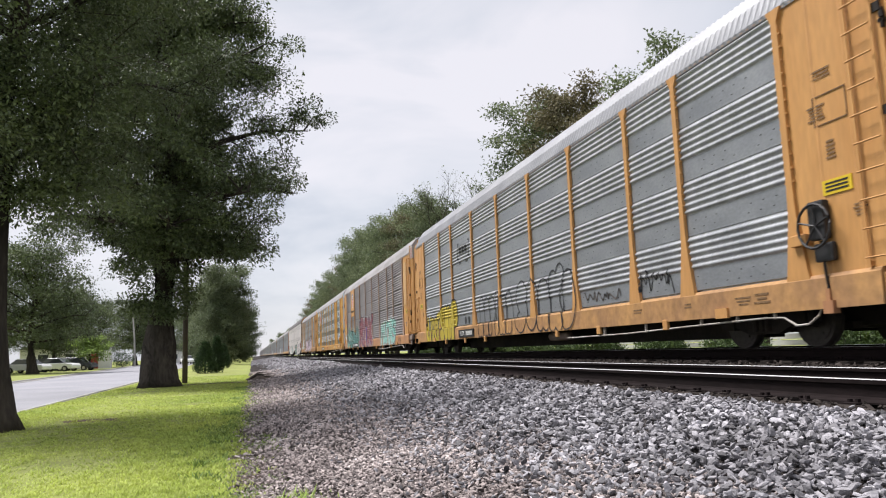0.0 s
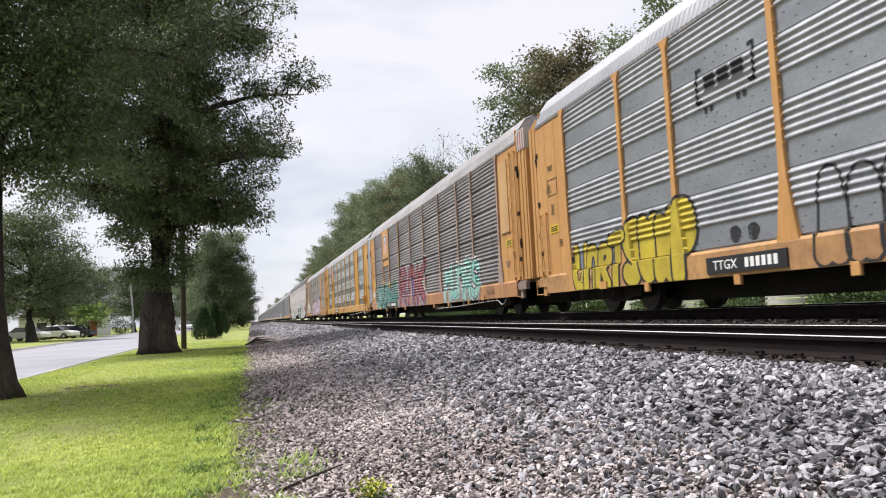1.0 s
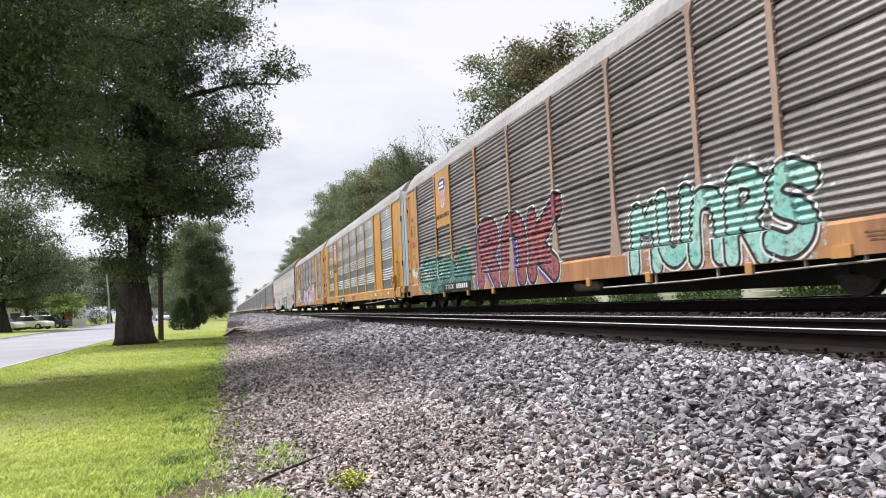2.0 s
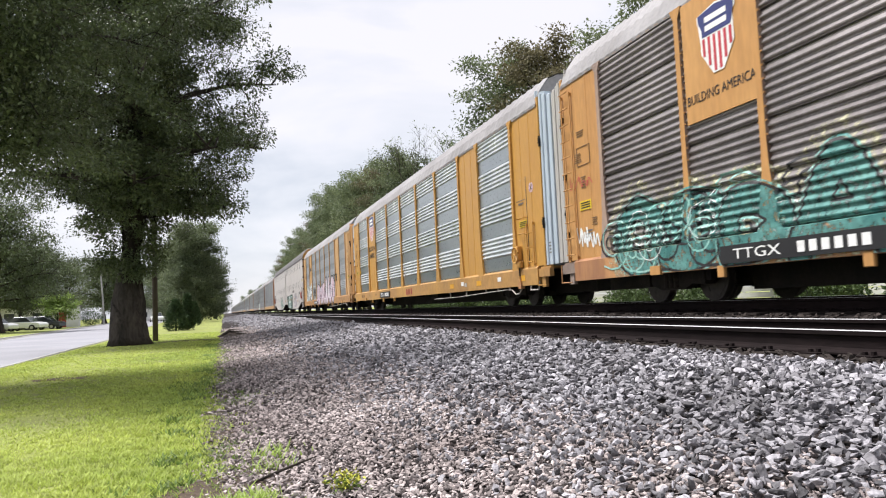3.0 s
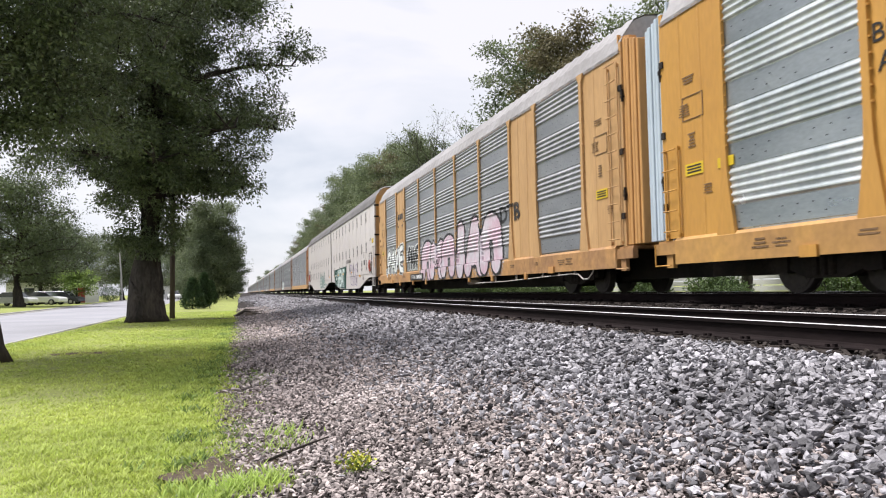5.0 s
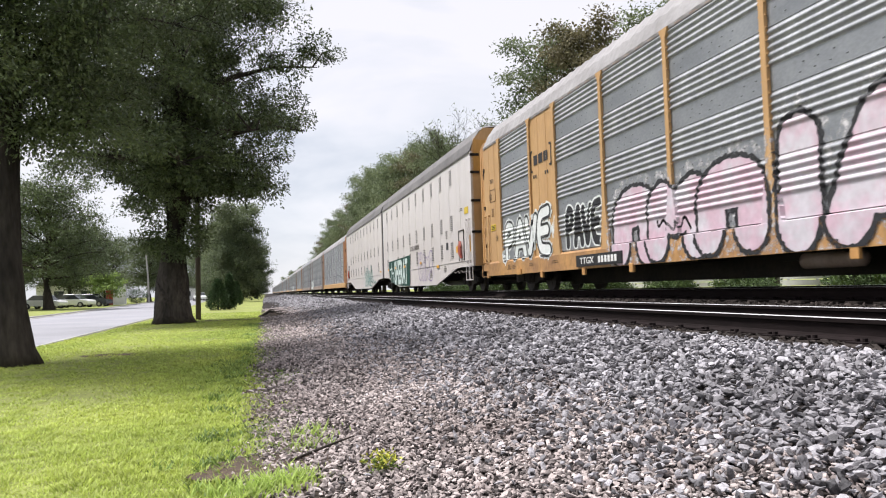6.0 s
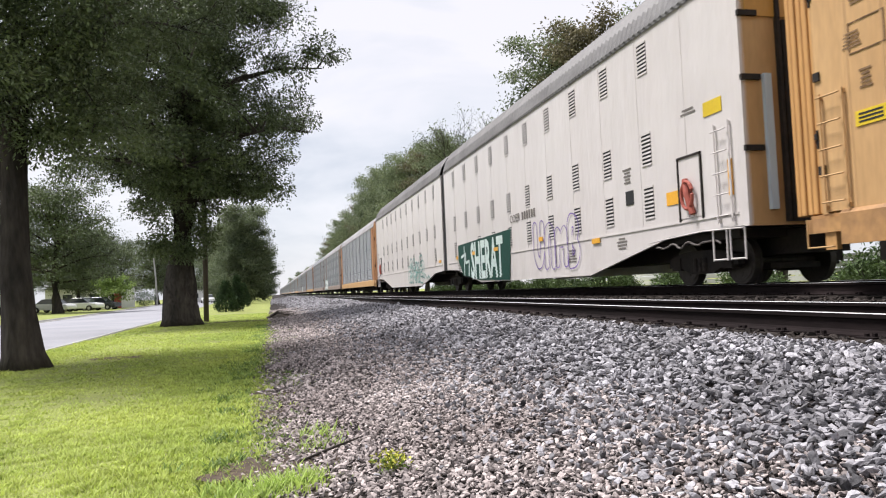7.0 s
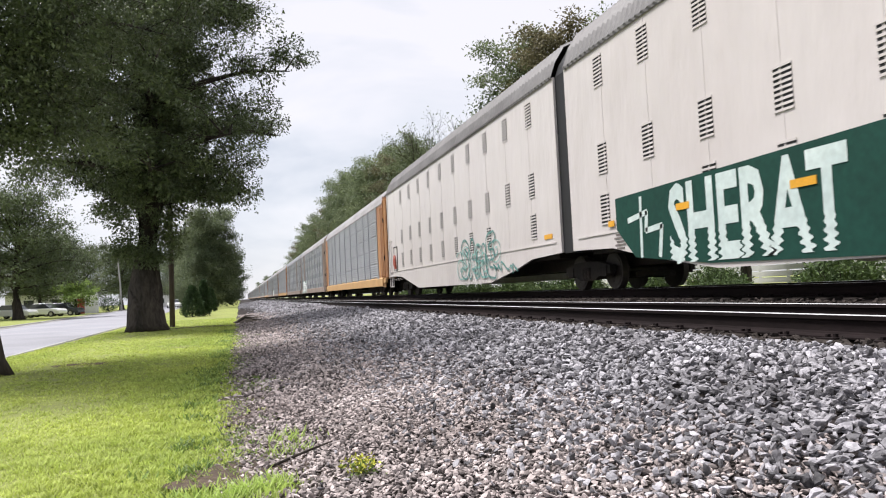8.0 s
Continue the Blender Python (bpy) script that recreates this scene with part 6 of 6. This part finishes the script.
OAK = tree("oak_tree", "large dark green oak standing on the lawn", (-3.05, 27.2, GRASS_Z - 0.03), seed=4, height=17.0, trunk_r=0.55, base=4.7, radius=5.0, limbs=40, leaf=0.115,
           clusters=17, per=215, spread=0.33, low_share=0.85, flare=1.42, skirt=(2.3, 6.0, 70, 1.2), widest=0.30, profile=0.70, power=0.8)
OAK_NEAR = tree("oak_tree", "dark oak with a slim straight trunk beside the street", (-3.5, 12.0, GRASS_Z - 0.03), seed=9, height=11.5, trunk_r=0.215, base=3.7, radius=3.5, limbs=32, leaf=0.070,
                clusters=15, per=215, spread=0.29, low_share=0.6, flare=1.7)
FAR_A = tree("shade_tree", "broad green shade tree beyond the street", (-19.6, 77, GRASS_Z), mat="leaf", group="trees beyond the street", seed=21, height=11, trunk_r=0.38, base=3.0, radius=6.0, limbs=24, leaf=0.24, clusters=12, per=55, spread=0.58, widest=0.3, profile=0.6, power=0.6)
FAR_B = tree("shade_tree", "tall green tree with an even rounded crown", (-3.3, 95, GRASS_Z), mat="leaf_far", group="trees beyond the street", seed=22, height=11.3, trunk_r=0.3, base=0.9, radius=3.5, limbs=30, leaf=0.22, clusters=12, per=80, spread=0.55, widest=0.4, profile=0.42, power=0.5)
WOOD_A = tree("woodland_tree", "tall green woodland tree behind the tracks", (20.5, 52, -0.6), mat="leaf_far", group="trees behind the tracks", seed=31, height=19, trunk_r=0.3, base=3, radius=4.4, limbs=32, leaf=0.25, clusters=11, per=42, spread=0.48, widest=0.3, profile=0.55, power=0.7)
WOOD_B = tree("woodland_tree", "tall brownish green tree behind the tracks", (20.5, 45, -0.6), mat="leaf_dry", group="trees behind the tracks", seed=32, height=18.5, trunk_r=0.3, base=4, radius=3.6, limbs=32, leaf=0.24, clusters=11, per=36, spread=0.45, widest=0.3, profile=0.55, power=0.7)


def again(src, x, y, z, size, turn):
    src.scale = (size, size, size)
    c = copy_thing(src, pose(x, y, z, 0, 0, turn))
    src.scale = (1, 1, 1)
    return c


# copies along the far side of the tracks and beyond the street
WOODS = ((21, 28, 17, 1), (20.5, 34, 18.5, 0), (20, 40, 18, 1), (22, 58, 17, 0), (20, 80, 18.5, 0), (20.5, 89, 19.5, 0), (20, 98, 21, 1), (20, 107, 22.5, 0), (20.5, 118, 22, 0),
         (20, 129, 22.5, 0), (20, 142, 23.5, 0), (20, 157, 24, 0), (20.5, 172, 23.5, 1), (20, 188, 22, 0), (19.5, 206, 21, 0), (20, 228, 20, 0), (19.5, 252, 21, 1), (20, 275, 19, 0),
         (25, 36, 16, 0), (26, 68, 13, 0), (26, 84, 17, 0), (26, 104, 20, 0), (26, 126, 20, 0), (27, 150, 22, 0), (27, 180, 20, 0), (24, 380, 17, 0), (21, 440, 16, 0), (25, 500, 20, 0), (20, 570, 18, 0), (24, 650, 18, 0), (18, 740, 17, 0), (28, 860, 20, 0))
for _i, (_x, _y, _h, _k) in enumerate(WOODS):
    again(WOOD_B if _k else WOOD_A, _x, _y, -0.6, _h / 18.0 * (0.82 if _y < 62 else 0.91), 71 * _i)
for _i, (_x, _y, _s) in enumerate(((-27, 84, 0.9), (-24, 104, 0.85), (-33, 96, 1.05), (-28, 128, 1.0), (-40, 120, 1.15), (-21, 150, 0.95), (-30, 165, 1.1), (-14, 175, 0.95), (-23, 190, 1.05), (-46, 90, 1.0), (-36, 70, 0.9))):
    again(FAR_A, _x, _y, GRASS_Z, _s, 61 * _i)
for _i, (_x, _y, _s) in enumerate(((-5.6, 118, 1.0), (-9.0, 150, 1.1), (-4.0, 140, 0.95), (-2.0, 190, 1.0))):
    again(FAR_B, _x, _y, GRASS_Z, _s, 83 * _i)


def bare_tree():
    """A thin, nearly leafless tree."""
    rnd = random.Random(77)
    bm = bmesh.new()
    ends = []

    def grow(p, d, length, r, depth):
        q = p + d * length
        tube(bm, [p, p.lerp(q, 0.5) + Vector((rnd.uniform(-1, 1), rnd.uniform(-1, 1), 0.3)) * length * 0.06, q], [r, r * 0.8, r * 0.6], 5, False)
        if depth == 0:
            ends.append(q[:])
            return
        for _ in range(3 if depth > 1 else 4):
            e = (d + Vector((rnd.uniform(-1, 1), rnd.uniform(-1, 1), rnd.uniform(-0.2, 0.7))) * 0.75).normalized()
            grow(q if rnd.random() < 0.6 else p.lerp(q, 0.7), e, length * rnd.uniform(0.6, 0.8), r * 0.55, depth - 1)
    grow(Vector((0, 0, 0)), Vector((0.05, 0, 1)), 6.6, 0.17, 5)
    t = thing("bare_tree", "thin pale tree with sparse leaves behind the tracks", "tree", "trees behind the tracks", at=(20.0, 69, -0.6))
    part("trunk", finish(bm, "trunk", M["bark"]), None, t)
    v, q = leaf_cloud(ends, [0.22] * len(ends), 2, 0.22, np.random.default_rng(3))
    part("crown", quick_mesh("crown", v, q, M["leaf_far"]), None, t, "few scattered leaves")


bare_tree()


def evergreen(at_, height, width, seed, label, name="evergreen_shrub"):
    rng = np.random.default_rng(seed)
    n = int(900 * height)
    h = rng.uniform(0.02, 1, n) ** 0.8
    a = rng.uniform(0, 2 * math.pi, n)
    r = width / 2 * np.minimum(1, 0.55 + 2.2 * h) * np.clip(1.05 - h, 0, 1) ** 0.8 * rng.uniform(0.6, 1.08, n)
    c = np.stack([r * np.cos(a), r * np.sin(a), h * height], axis=1)
    v, q = leaf_cloud(c, [0.05] * n, 3, 0.16, rng, -0.6, 1.0, 0.35)
    t = thing(name, label, "shrub", at=at_)
    part("trunk", tube(bmesh.new(), [(0, 0, -0.05), (0, 0, height * 0.85)], [0.06, 0.015], 8), M["bark"], t)
    part("crown", quick_mesh("crown", v, q, M["needle"]), None, t)
    return t


evergreen((-2.75, 47.5, GRASS_Z), 1.75, 1.5, 5, "rounded dark evergreen shrub on the lawn")
evergreen((-2.15, 49.0, GRASS_Z), 2.1, 0.9, 6, "narrow pointed evergreen on the lawn")
evergreen((-2.35, 66.0, GRASS_Z), 1.9, 1.2, 7, "small pointed evergreen on the lawn")


def shrub(at_, w, h, seed, label="leafy green bush beyond the tracks", mat="leaf"):
    rng = np.random.default_rng(seed)
    n = 260
    c = rng.normal(size=(n, 3))
    c /= np.linalg.norm(c, axis=1, keepdims=True)
    c *= np.array([w / 2, w / 2, h / 2]) * rng.uniform(0.55, 1.0, (n, 1))
    c[:, 2] += h / 2
    v, q = leaf_cloud(c, [0.10] * n, 9, 0.17, rng, 0.1, 1.0)
    t = thing("bush", label, "bush", "bushes beyond the tracks", at=at_)
    bm = bmesh.new()
    for k in range(6):
        a = k * 1.05
        tube(bm, [(0, 0, -0.05), (0.2 * w * math.cos(a), 0.2 * w * math.sin(a), h * 0.4), (0.32 * w * math.cos(a), 0.32 * w * math.sin(a), h * 0.8)], [0.03, 0.02, 0.008], 5, False)
    part("stem", bm, M["bark"], t)
    part("foliage", quick_mesh("foliage", v, q, M[mat]), None, t)
    return t


_bush = shrub((17.5, 12.0, -0.62), 2.6, 1.7, 3, mat="leaf_low")
_bush2 = shrub((19.0, 16.5, -0.62), 2.2, 1.5, 4, mat="leaf_low")
for _i in range(44):
    _src = _bush if _i % 2 else _bush2
    _s = 0.75 + 0.45 * ((_i * 37) % 10) / 10
    again(_src, 15.6 + 4.0 * ((_i * 53) % 10) / 10, 5.0 + 1.7 * _i + 0.9 * math.sin(_i * 3.1), -0.62, _s * 0.8, 40 * _i)


def plank_fence():
    f = thing("plank_fence", "long white horizontal plank fence behind bushes", "fence")
    for k in range(5):
        z = -0.5 + 0.36 * k
        part("board", boxes((29.98, 30.02, 5, 62, z, z + 0.31)), M["siding"], f)
    for k in range(24):
        part("post", boxes((30.02, 30.14, 5 + 2.4 * k, 5.12 + 2.4 * k, -0.62, 1.3)), M["siding"], f)


plank_fence()


# ---------------------------------------------------------------- along the street
def utility_pole():
    p = thing("utility_pole", "dark weathered wooden utility pole beside the oak", "pole", at=(-2.48, 30.2, GRASS_Z - 0.05))
    part("shaft", finish(tube(bmesh.new(), [(0, 0, 0), (0.02, 0, 4.5), (0.06, 0, 9.5)], [0.10, 0.09, 0.08], 14), "shaft", M["pole"], True), None, p)
    part("crossarm", bevelled(boxes((-1.1, 1.2, -0.06, 0.06, 8.7, 8.84)), 0.01), M["pole"], p)


utility_pole()
_p = thing("street_pole", "slim pale grey pole at the street's bend", "pole", at=(-18.0, 128, GRASS_Z))
part("shaft", tube(bmesh.new(), [(0, 0, 0), (-0.1, 0, 4), (-0.45, 0, 9.0)], [0.16, 0.13, 0.10], 10), M["concrete"], _p)
_h = shrub((-19.5, 126, GRASS_Z), 3.6, 2.3, 8, "clipped dark green hedge at the street's bend", "needle")


def small_tree():
    tree("ornamental_tree", "small pale green tree on the far lawn", (-18.6, 97, GRASS_Z), mat="weed", seed=51, height=3.9, trunk_r=0.09, base=1.5, radius=2.4, limbs=12, leaf=0.30, clusters=6, per=22, spread=0.35)


small_tree()


def house(x, y, w, d, h, roof_h, turn, label, wall="siding"):
    hs = thing("house", label, "house", "houses beyond the street", at=(x, y, GRASS_Z))
    hs.rotation_euler = (0, 0, radians(turn))
    part("wall", boxes((-w / 2, w / 2, -d / 2, d / 2, 0, h)), M[wall], hs)
    bm = prism_y(bmesh.new(), [(-w / 2 - 0.4, h - 0.05), (w / 2 + 0.4, h - 0.05), (0, h + roof_h)], -d / 2 - 0.4, d / 2 + 0.4)
    part("roof", bm, M["shingle"], hs, "grey shingle roof")
    for s in (-1, 1):
        for k in (-0.3, 0.3):
            wnd = part("window", boxes((min(s * w / 2, s * (w / 2 + 0.03)), max(s * w / 2, s * (w / 2 + 0.03)), k * d - 0.5, k * d + 0.5, 0.9, 2.1)), M["glass_dark"], hs)
            part("frame", boxes(*[(min(s * w / 2, s * (w / 2 + 0.06)), max(s * w / 2, s * (w / 2 + 0.06)), k * d + a, k * d + b, c, e) for a, b, c, e in ((-0.6, -0.5, 0.8, 2.2), (0.5, 0.6, 0.8, 2.2), (-0.6, 0.6, 2.1, 2.2), (-0.6, 0.6, 0.8, 0.9))]), M["siding"], wnd)
    for k in (-0.25, 0.05):
        part("window", boxes((k * w - 0.6, k * w + 0.6, -d / 2 - 0.03, -d / 2, 0.9, 2.1)), M["glass_dark"], hs)
    part("door", boxes((0.32 * w - 0.45, 0.32 * w + 0.45, -d / 2 - 0.04, -d / 2, 0, 2.05)), M["oxide"], hs)
    return hs


house(-25.0, 116, 11, 8, 2.9, 2.0, 8, "low white clapboard house among trees")
house(-37.0, 100, 12, 8, 2.9, 2.0, 14, "low white clapboard house behind shade trees")
house(-15.0, 205, 14, 9, 3.0, 2.2, -5, "low white house at the street's far end")


def parked_car(x, y, turn, paint_, label):
    c = thing("car", label, "car", "parked cars", at=(x, y, GRASS_Z + 0.02))
    c.rotation_euler = (0, 0, radians(turn))
    bm = bmesh.new()
    prism_x(bm, [(-2.2, 0.30), (-2.25, 0.62), (-2.1, 0.80), (-1.2, 0.92), (1.5, 0.95), (2.15, 0.85), (2.25, 0.55), (2.2, 0.30)], -0.88, 0.88)
    bmesh.ops.bevel(bm, geom=bm.edges[:], offset=0.06, segments=2, affect="EDGES")
    part("body", bm, M[paint_], c)
    cab = bmesh.new()
    prism_x(cab, [(-1.25, 0.90), (-0.55, 1.42), (0.75, 1.45), (1.55, 0.93)], -0.76, 0.76)
    part("cabin", cab, M["glass_dark"], c, "dark glazed cabin")
    part("roof_panel", bevelled(boxes((-0.72, 0.72, -0.6, 0.8, 1.42, 1.48)), 0.02), M[paint_], c)
    for sx in (-0.86, 0.86):
        for sy in (-1.4, 1.35):
            wh = part("wheel", disc_x(bmesh.new(), sx - 0.1, sx + 0.1, sy, 0.31, 0.32, 20), M["rubber"], c)
            part("rim", disc_x(bmesh.new(), sx - 0.11, sx + 0.11, sy, 0.31, 0.18, 14), M["concrete"], wh)


parked_car(-20.9, 92, 70, "car_white", "white parked car on a driveway")
parked_car(-19.8, 95.5, 75, "car_grey", "dark grey parked car on a driveway")
parked_car(-23.0, 88.5, 70, "car_white", "white parked car beside a house")
parked_car(-11.2, 140, 12, "car_white", "white parked car at the street's end")


# ---------------------------------------------------------------- lawn, weeds, bare soil
def patch(name, label, cx, cy, rx, ry, z, mat, seed, category):
    rnd = random.Random(seed)
    ring = [(cx + rx * math.cos(a) * k, cy + ry * math.sin(a) * k) for a, k in ((2 * math.pi * i / 28, rnd.uniform(0.7, 1.15)) for i in range(28))]
    bm = bmesh.new()
    mid = bm.verts.new((cx, cy, z + 0.004))
    vs = [bm.verts.new((x, y, z - 0.006)) for x, y in ring]
    for a, b in zip(vs, vs[1:] + vs[:1]):
        bm.faces.new((mid, a, b))
    return tagged(part(name, bm, M[mat], None), label, category, kind="structure")


patch("bare_soil", "trodden bare soil at the lawn's edge", -0.10, 4.15, 0.30, 0.28, GRASS_Z + 0.016, "dirt", 4, "soil")
patch("bare_soil", "worn brown strip across the lawn", -1.1, 28.6, 1.7, 0.7, GRASS_Z + 0.012, "dirt", 6, "soil")
patch("bare_soil", "worn soil beside the near tree", -2.6, 13.2, 0.8, 0.6, GRASS_Z + 0.010, "dirt", 8, "soil")


def soil_strip():
    """Bare earth between the lawn and the gravel, with a wandering outline."""
    bm = bmesh.new()
    rows = []
    for k in range(150):
        y = 1.8 + 0.2 * k
        a = -0.16 + 0.16 * noise.noise((y * 0.7, 1.3, 0.0)) + 0.08 * noise.noise((y * 2.9, 4.0, 0.0))
        b = 0.26 + 0.20 * noise.noise((y * 0.6, 8.3, 0.0)) + 0.10 * noise.noise((y * 3.1, 2.0, 0.0))
        rows.append([bm.verts.new((x, y, max(bed_z(x), GRASS_Z) + lift)) for x, lift in ((a, -0.004), (a + 0.35 * (b - a), 0.012), (a + 0.7 * (b - a), 0.013), (b, -0.006))])
    for p, q in zip(rows, rows[1:]):
        for i in range(3):
            bm.faces.new((p[i], p[i + 1], q[i + 1], q[i]))
    tagged(part("bare_soil", bm, M["earth"], None), "brown bare earth between lawn and gravel", "soil", kind="structure")


soil_strip()


def soil_heap():
    rng = random.Random(3)
    bm = bmesh.new()
    bmesh.ops.create_icosphere(bm, subdivisions=3, radius=1.0)
    for v in bm.verts:
        n = noise.noise(v.co * 2.2) * 0.35
        v.co = Vector((v.co.x * 0.55, v.co.y * 1.6, max(-0.2, v.co.z) * 0.17)) * (1 + n)
    h = part("soil_heap", finish(bm, "soil_heap", M["earth"]), None)
    h.location = (0.30, 30.5, -0.60)
    tagged(h, "low heap of brown soil and roots at the lawn's edge", "heap")
    for k in range(7):
        y0, z0 = rng.uniform(-1.2, 1.2), rng.uniform(0.05, 0.2)
        part("root", tube(bmesh.new(), [(-0.5, y0, 0.05), (-0.1, y0 + rng.uniform(-0.4, 0.4), z0 + 0.12), (0.5, y0 + rng.uniform(-0.6, 0.6), z0 + 0.05)], [0.03, 0.025, 0.01], 6), M["bark"], h)


soil_heap()


def blades(name, label, x, y, z, h, w, lean, mat, seed, category="grass"):
    """Upright bent blades, three faces' worth of triangle strip each."""
    rng = np.random.default_rng(seed)
    n = len(x)
    a = rng.uniform(0, 2 * math.pi, n)
    side = np.stack([np.cos(a), np.sin(a), np.zeros(n)], axis=1) * (w / 2)[:, None]
    b = a + rng.uniform(-0.8, 0.8, n) + math.pi / 2
    bend = np.stack([np.cos(b), np.sin(b), np.zeros(n)], axis=1) * (h * lean)[:, None]
    root = np.stack([x, y, z - 0.01], axis=1)
    up = np.zeros((n, 3))
    up[:, 2] = h
    midp = root + up * 0.6 + bend * 0.4
    tip = root + up + bend
    v = np.stack([root - side, root + side, midp + side * 0.8, midp - side * 0.8, tip + side * 0.12, tip - side * 0.12], axis=1).reshape(-1, 3)
    i = np.arange(n)[:, None] * 6
    q = np.concatenate([i + np.array([[0, 1, 2, 3]]), i + np.array([[3, 2, 4, 5]])])
    return tagged(part(name, quick_mesh(name, v, q, M[mat]), None), label, category, kind="stuff")


def tuft(x, y):
    """How tall the grass grows: clumps a hand's width across."""
    rng = np.random.default_rng(15)
    wave = np.zeros(len(x))
    for size in (11.0, 19.0, 33.0):
        for _ in range(5):
            a = rng.uniform(0, 2 * math.pi)
            wave += np.sin(size * (x * math.cos(a) + y * math.sin(a)) + rng.uniform(0, 6)) / 5
    return np.clip(1.0 + 0.40 * wave, 0.35, 2.1)


def build_lawn():
    rng = np.random.default_rng(8)
    xs, ys, hs, ws = [], [], [], []
    for y0, y1, per, h, w in ((-8, 1.8, 700, 0.035, 0.014), (1.8, 6, 7000, 0.028, 0.008), (6, 11, 3600, 0.026, 0.012), (11, 20, 1400, 0.028, 0.018), (20, 40, 330, 0.030, 0.030)):
        n = int(5.0 * (y1 - y0) * per)
        x, y = rng.uniform(-4.4, 0.6, n), rng.uniform(y0, y1, n)
        wave = np.array([noise.noise((float(b) * 0.55, 7.1, 0.0)) for b in np.arange(-10, 50, 0.25)])
        edge = np.interp(y, (0, 12, 22, 30, 40), (-0.07, -0.04, 0.12, 0.40, 0.55)) + 0.38 * np.interp(y, np.arange(-10, 50, 0.25), wave) + 0.12 * np.interp(y * 3.7 + 1.0, np.arange(-10, 50, 0.25), wave)
        soil = ((x + 0.10) / 0.30) ** 2 + ((y - 4.15) / 0.28) ** 2 < 1
        keep = (x < edge + rng.normal(0, 0.13, n)) & ~(soil & (rng.uniform(0, 1, n) < 0.75))
        thin = np.array([noise.noise((0.9 * a, 0.7 * b, 3.0)) for a, b in zip(x, y)]) if n < 400000 else np.zeros(n)
        keep &= rng.uniform(0, 1, n) > np.clip(thin * 1.6, 0, 0.8)
        xs.append(x[keep]), ys.append(y[keep])
        hs.append(h * rng.uniform(0.5, 1.4, keep.sum())), ws.append(w * rng.uniform(0.7, 1.3, keep.sum()))
    x, y, h, w = (np.concatenate(v) for v in (xs, ys, hs, ws))
    blades("lawn_grass", "short bright green mown grass", x, y, np.maximum(GRASS_Z, np.interp(x, [p[0] for p in BED], [p[1] for p in BED])), h * tuft(x, y), w, 0.85, "blade", 1)
    # taller tufts and weeds along the edge of the gravel
    tx, ty = [], []
    for k in range(260):
        cy = rng.uniform(2.2, 24)
        cx = -0.20 + 0.35 * noise.noise((cy * 0.55, 7.1, 0.0)) + rng.normal(0, 0.16)
        m = int(rng.uniform(12, 50))
        tx.append(cx + rng.normal(0, 0.07, m)), ty.append(cy + rng.normal(0, 0.09, m))
    x, y = np.concatenate(tx), np.concatenate(ty)
    z = np.array([bed_z(a) if a > -0.2 else GRASS_Z for a in x])
    blades("edge_weeds", "taller dark tufts of weeds at the gravel's edge", x, y, z, rng.uniform(0.02, 0.06, len(x)), rng.uniform(0.010, 0.020, len(x)), 1.0, "weed", 2)
    tx, ty = [], []
    for cx, cy, m, s in ((-0.10, 3.62, 460, 0.11), (0.04, 3.72, 420, 0.09), (0.14, 3.66, 120, 0.05), (0.25, 4.5, 70, 0.07), (0.26, 4.95, 80, 0.09), (0.30, 4.75, 30, 0.05)):
        tx.append(cx + rng.normal(0, s, m)), ty.append(cy + rng.normal(0, s, m))
    x, y = np.concatenate(tx), np.concatenate(ty)
    z = np.array([bed_z(a) if a > -0.2 else GRASS_Z for a in x])
    blades("grass_tufts", "bright tufts of grass growing out of the gravel", x, y, z, rng.uniform(0.03, 0.095, len(x)), rng.uniform(0.006, 0.013, len(x)), 0.7, "weed_bright", 3)
    c = np.stack([0.55 + rng.normal(0, 0.03, 26), 3.66 + rng.normal(0, 0.04, 26), -0.475 + rng.normal(0, 0.015, 26)], axis=1)
    v, q = leaf_cloud(c, [0.02] * 26, 6, 0.024, rng, -0.3)
    w = thing("flowering_weed", "small yellow-flowered weed growing in the gravel", "weed")
    part("bloom", quick_mesh("bloom", v, q, M["bloom"]), None, w)["kind"] = "stuff"
    v, q = leaf_cloud(c - np.array([0, 0, 0.035]), [0.025] * 26, 4, 0.035, rng, 0.0)
    part("foliage", quick_mesh("foliage", v, q, M["weed"]), None, w)["kind"] = "stuff"
    stick = part("stick", tube(bmesh.new(), [(0.12, 4.12, -0.545), (0.28, 4.27, -0.525), (0.49, 4.46, -0.505)], [0.007, 0.008, 0.004], 6), M["bark"], None)
    tagged(stick, "thin dark fallen stick lying on the gravel", "stick")


build_lawn()


# ---------------------------------------------------------------- what moves
def motions():
    for car, u in MOVERS:
        walk(car, [(t, pose(TRACK_X, u - SPEED * t, TRACK_Z)) for t in (0.0, 2.0, 4.0, 6.0, 8.0)])
    step = math.degrees(SPEED / FPS / 0.42)
    for wheel, y in WHEELSETS:
        walk(wheel, [(i / FPS, pose(0, y, 0.42, step * i, 0, 0)) for i in range(0, 241)])


motions()
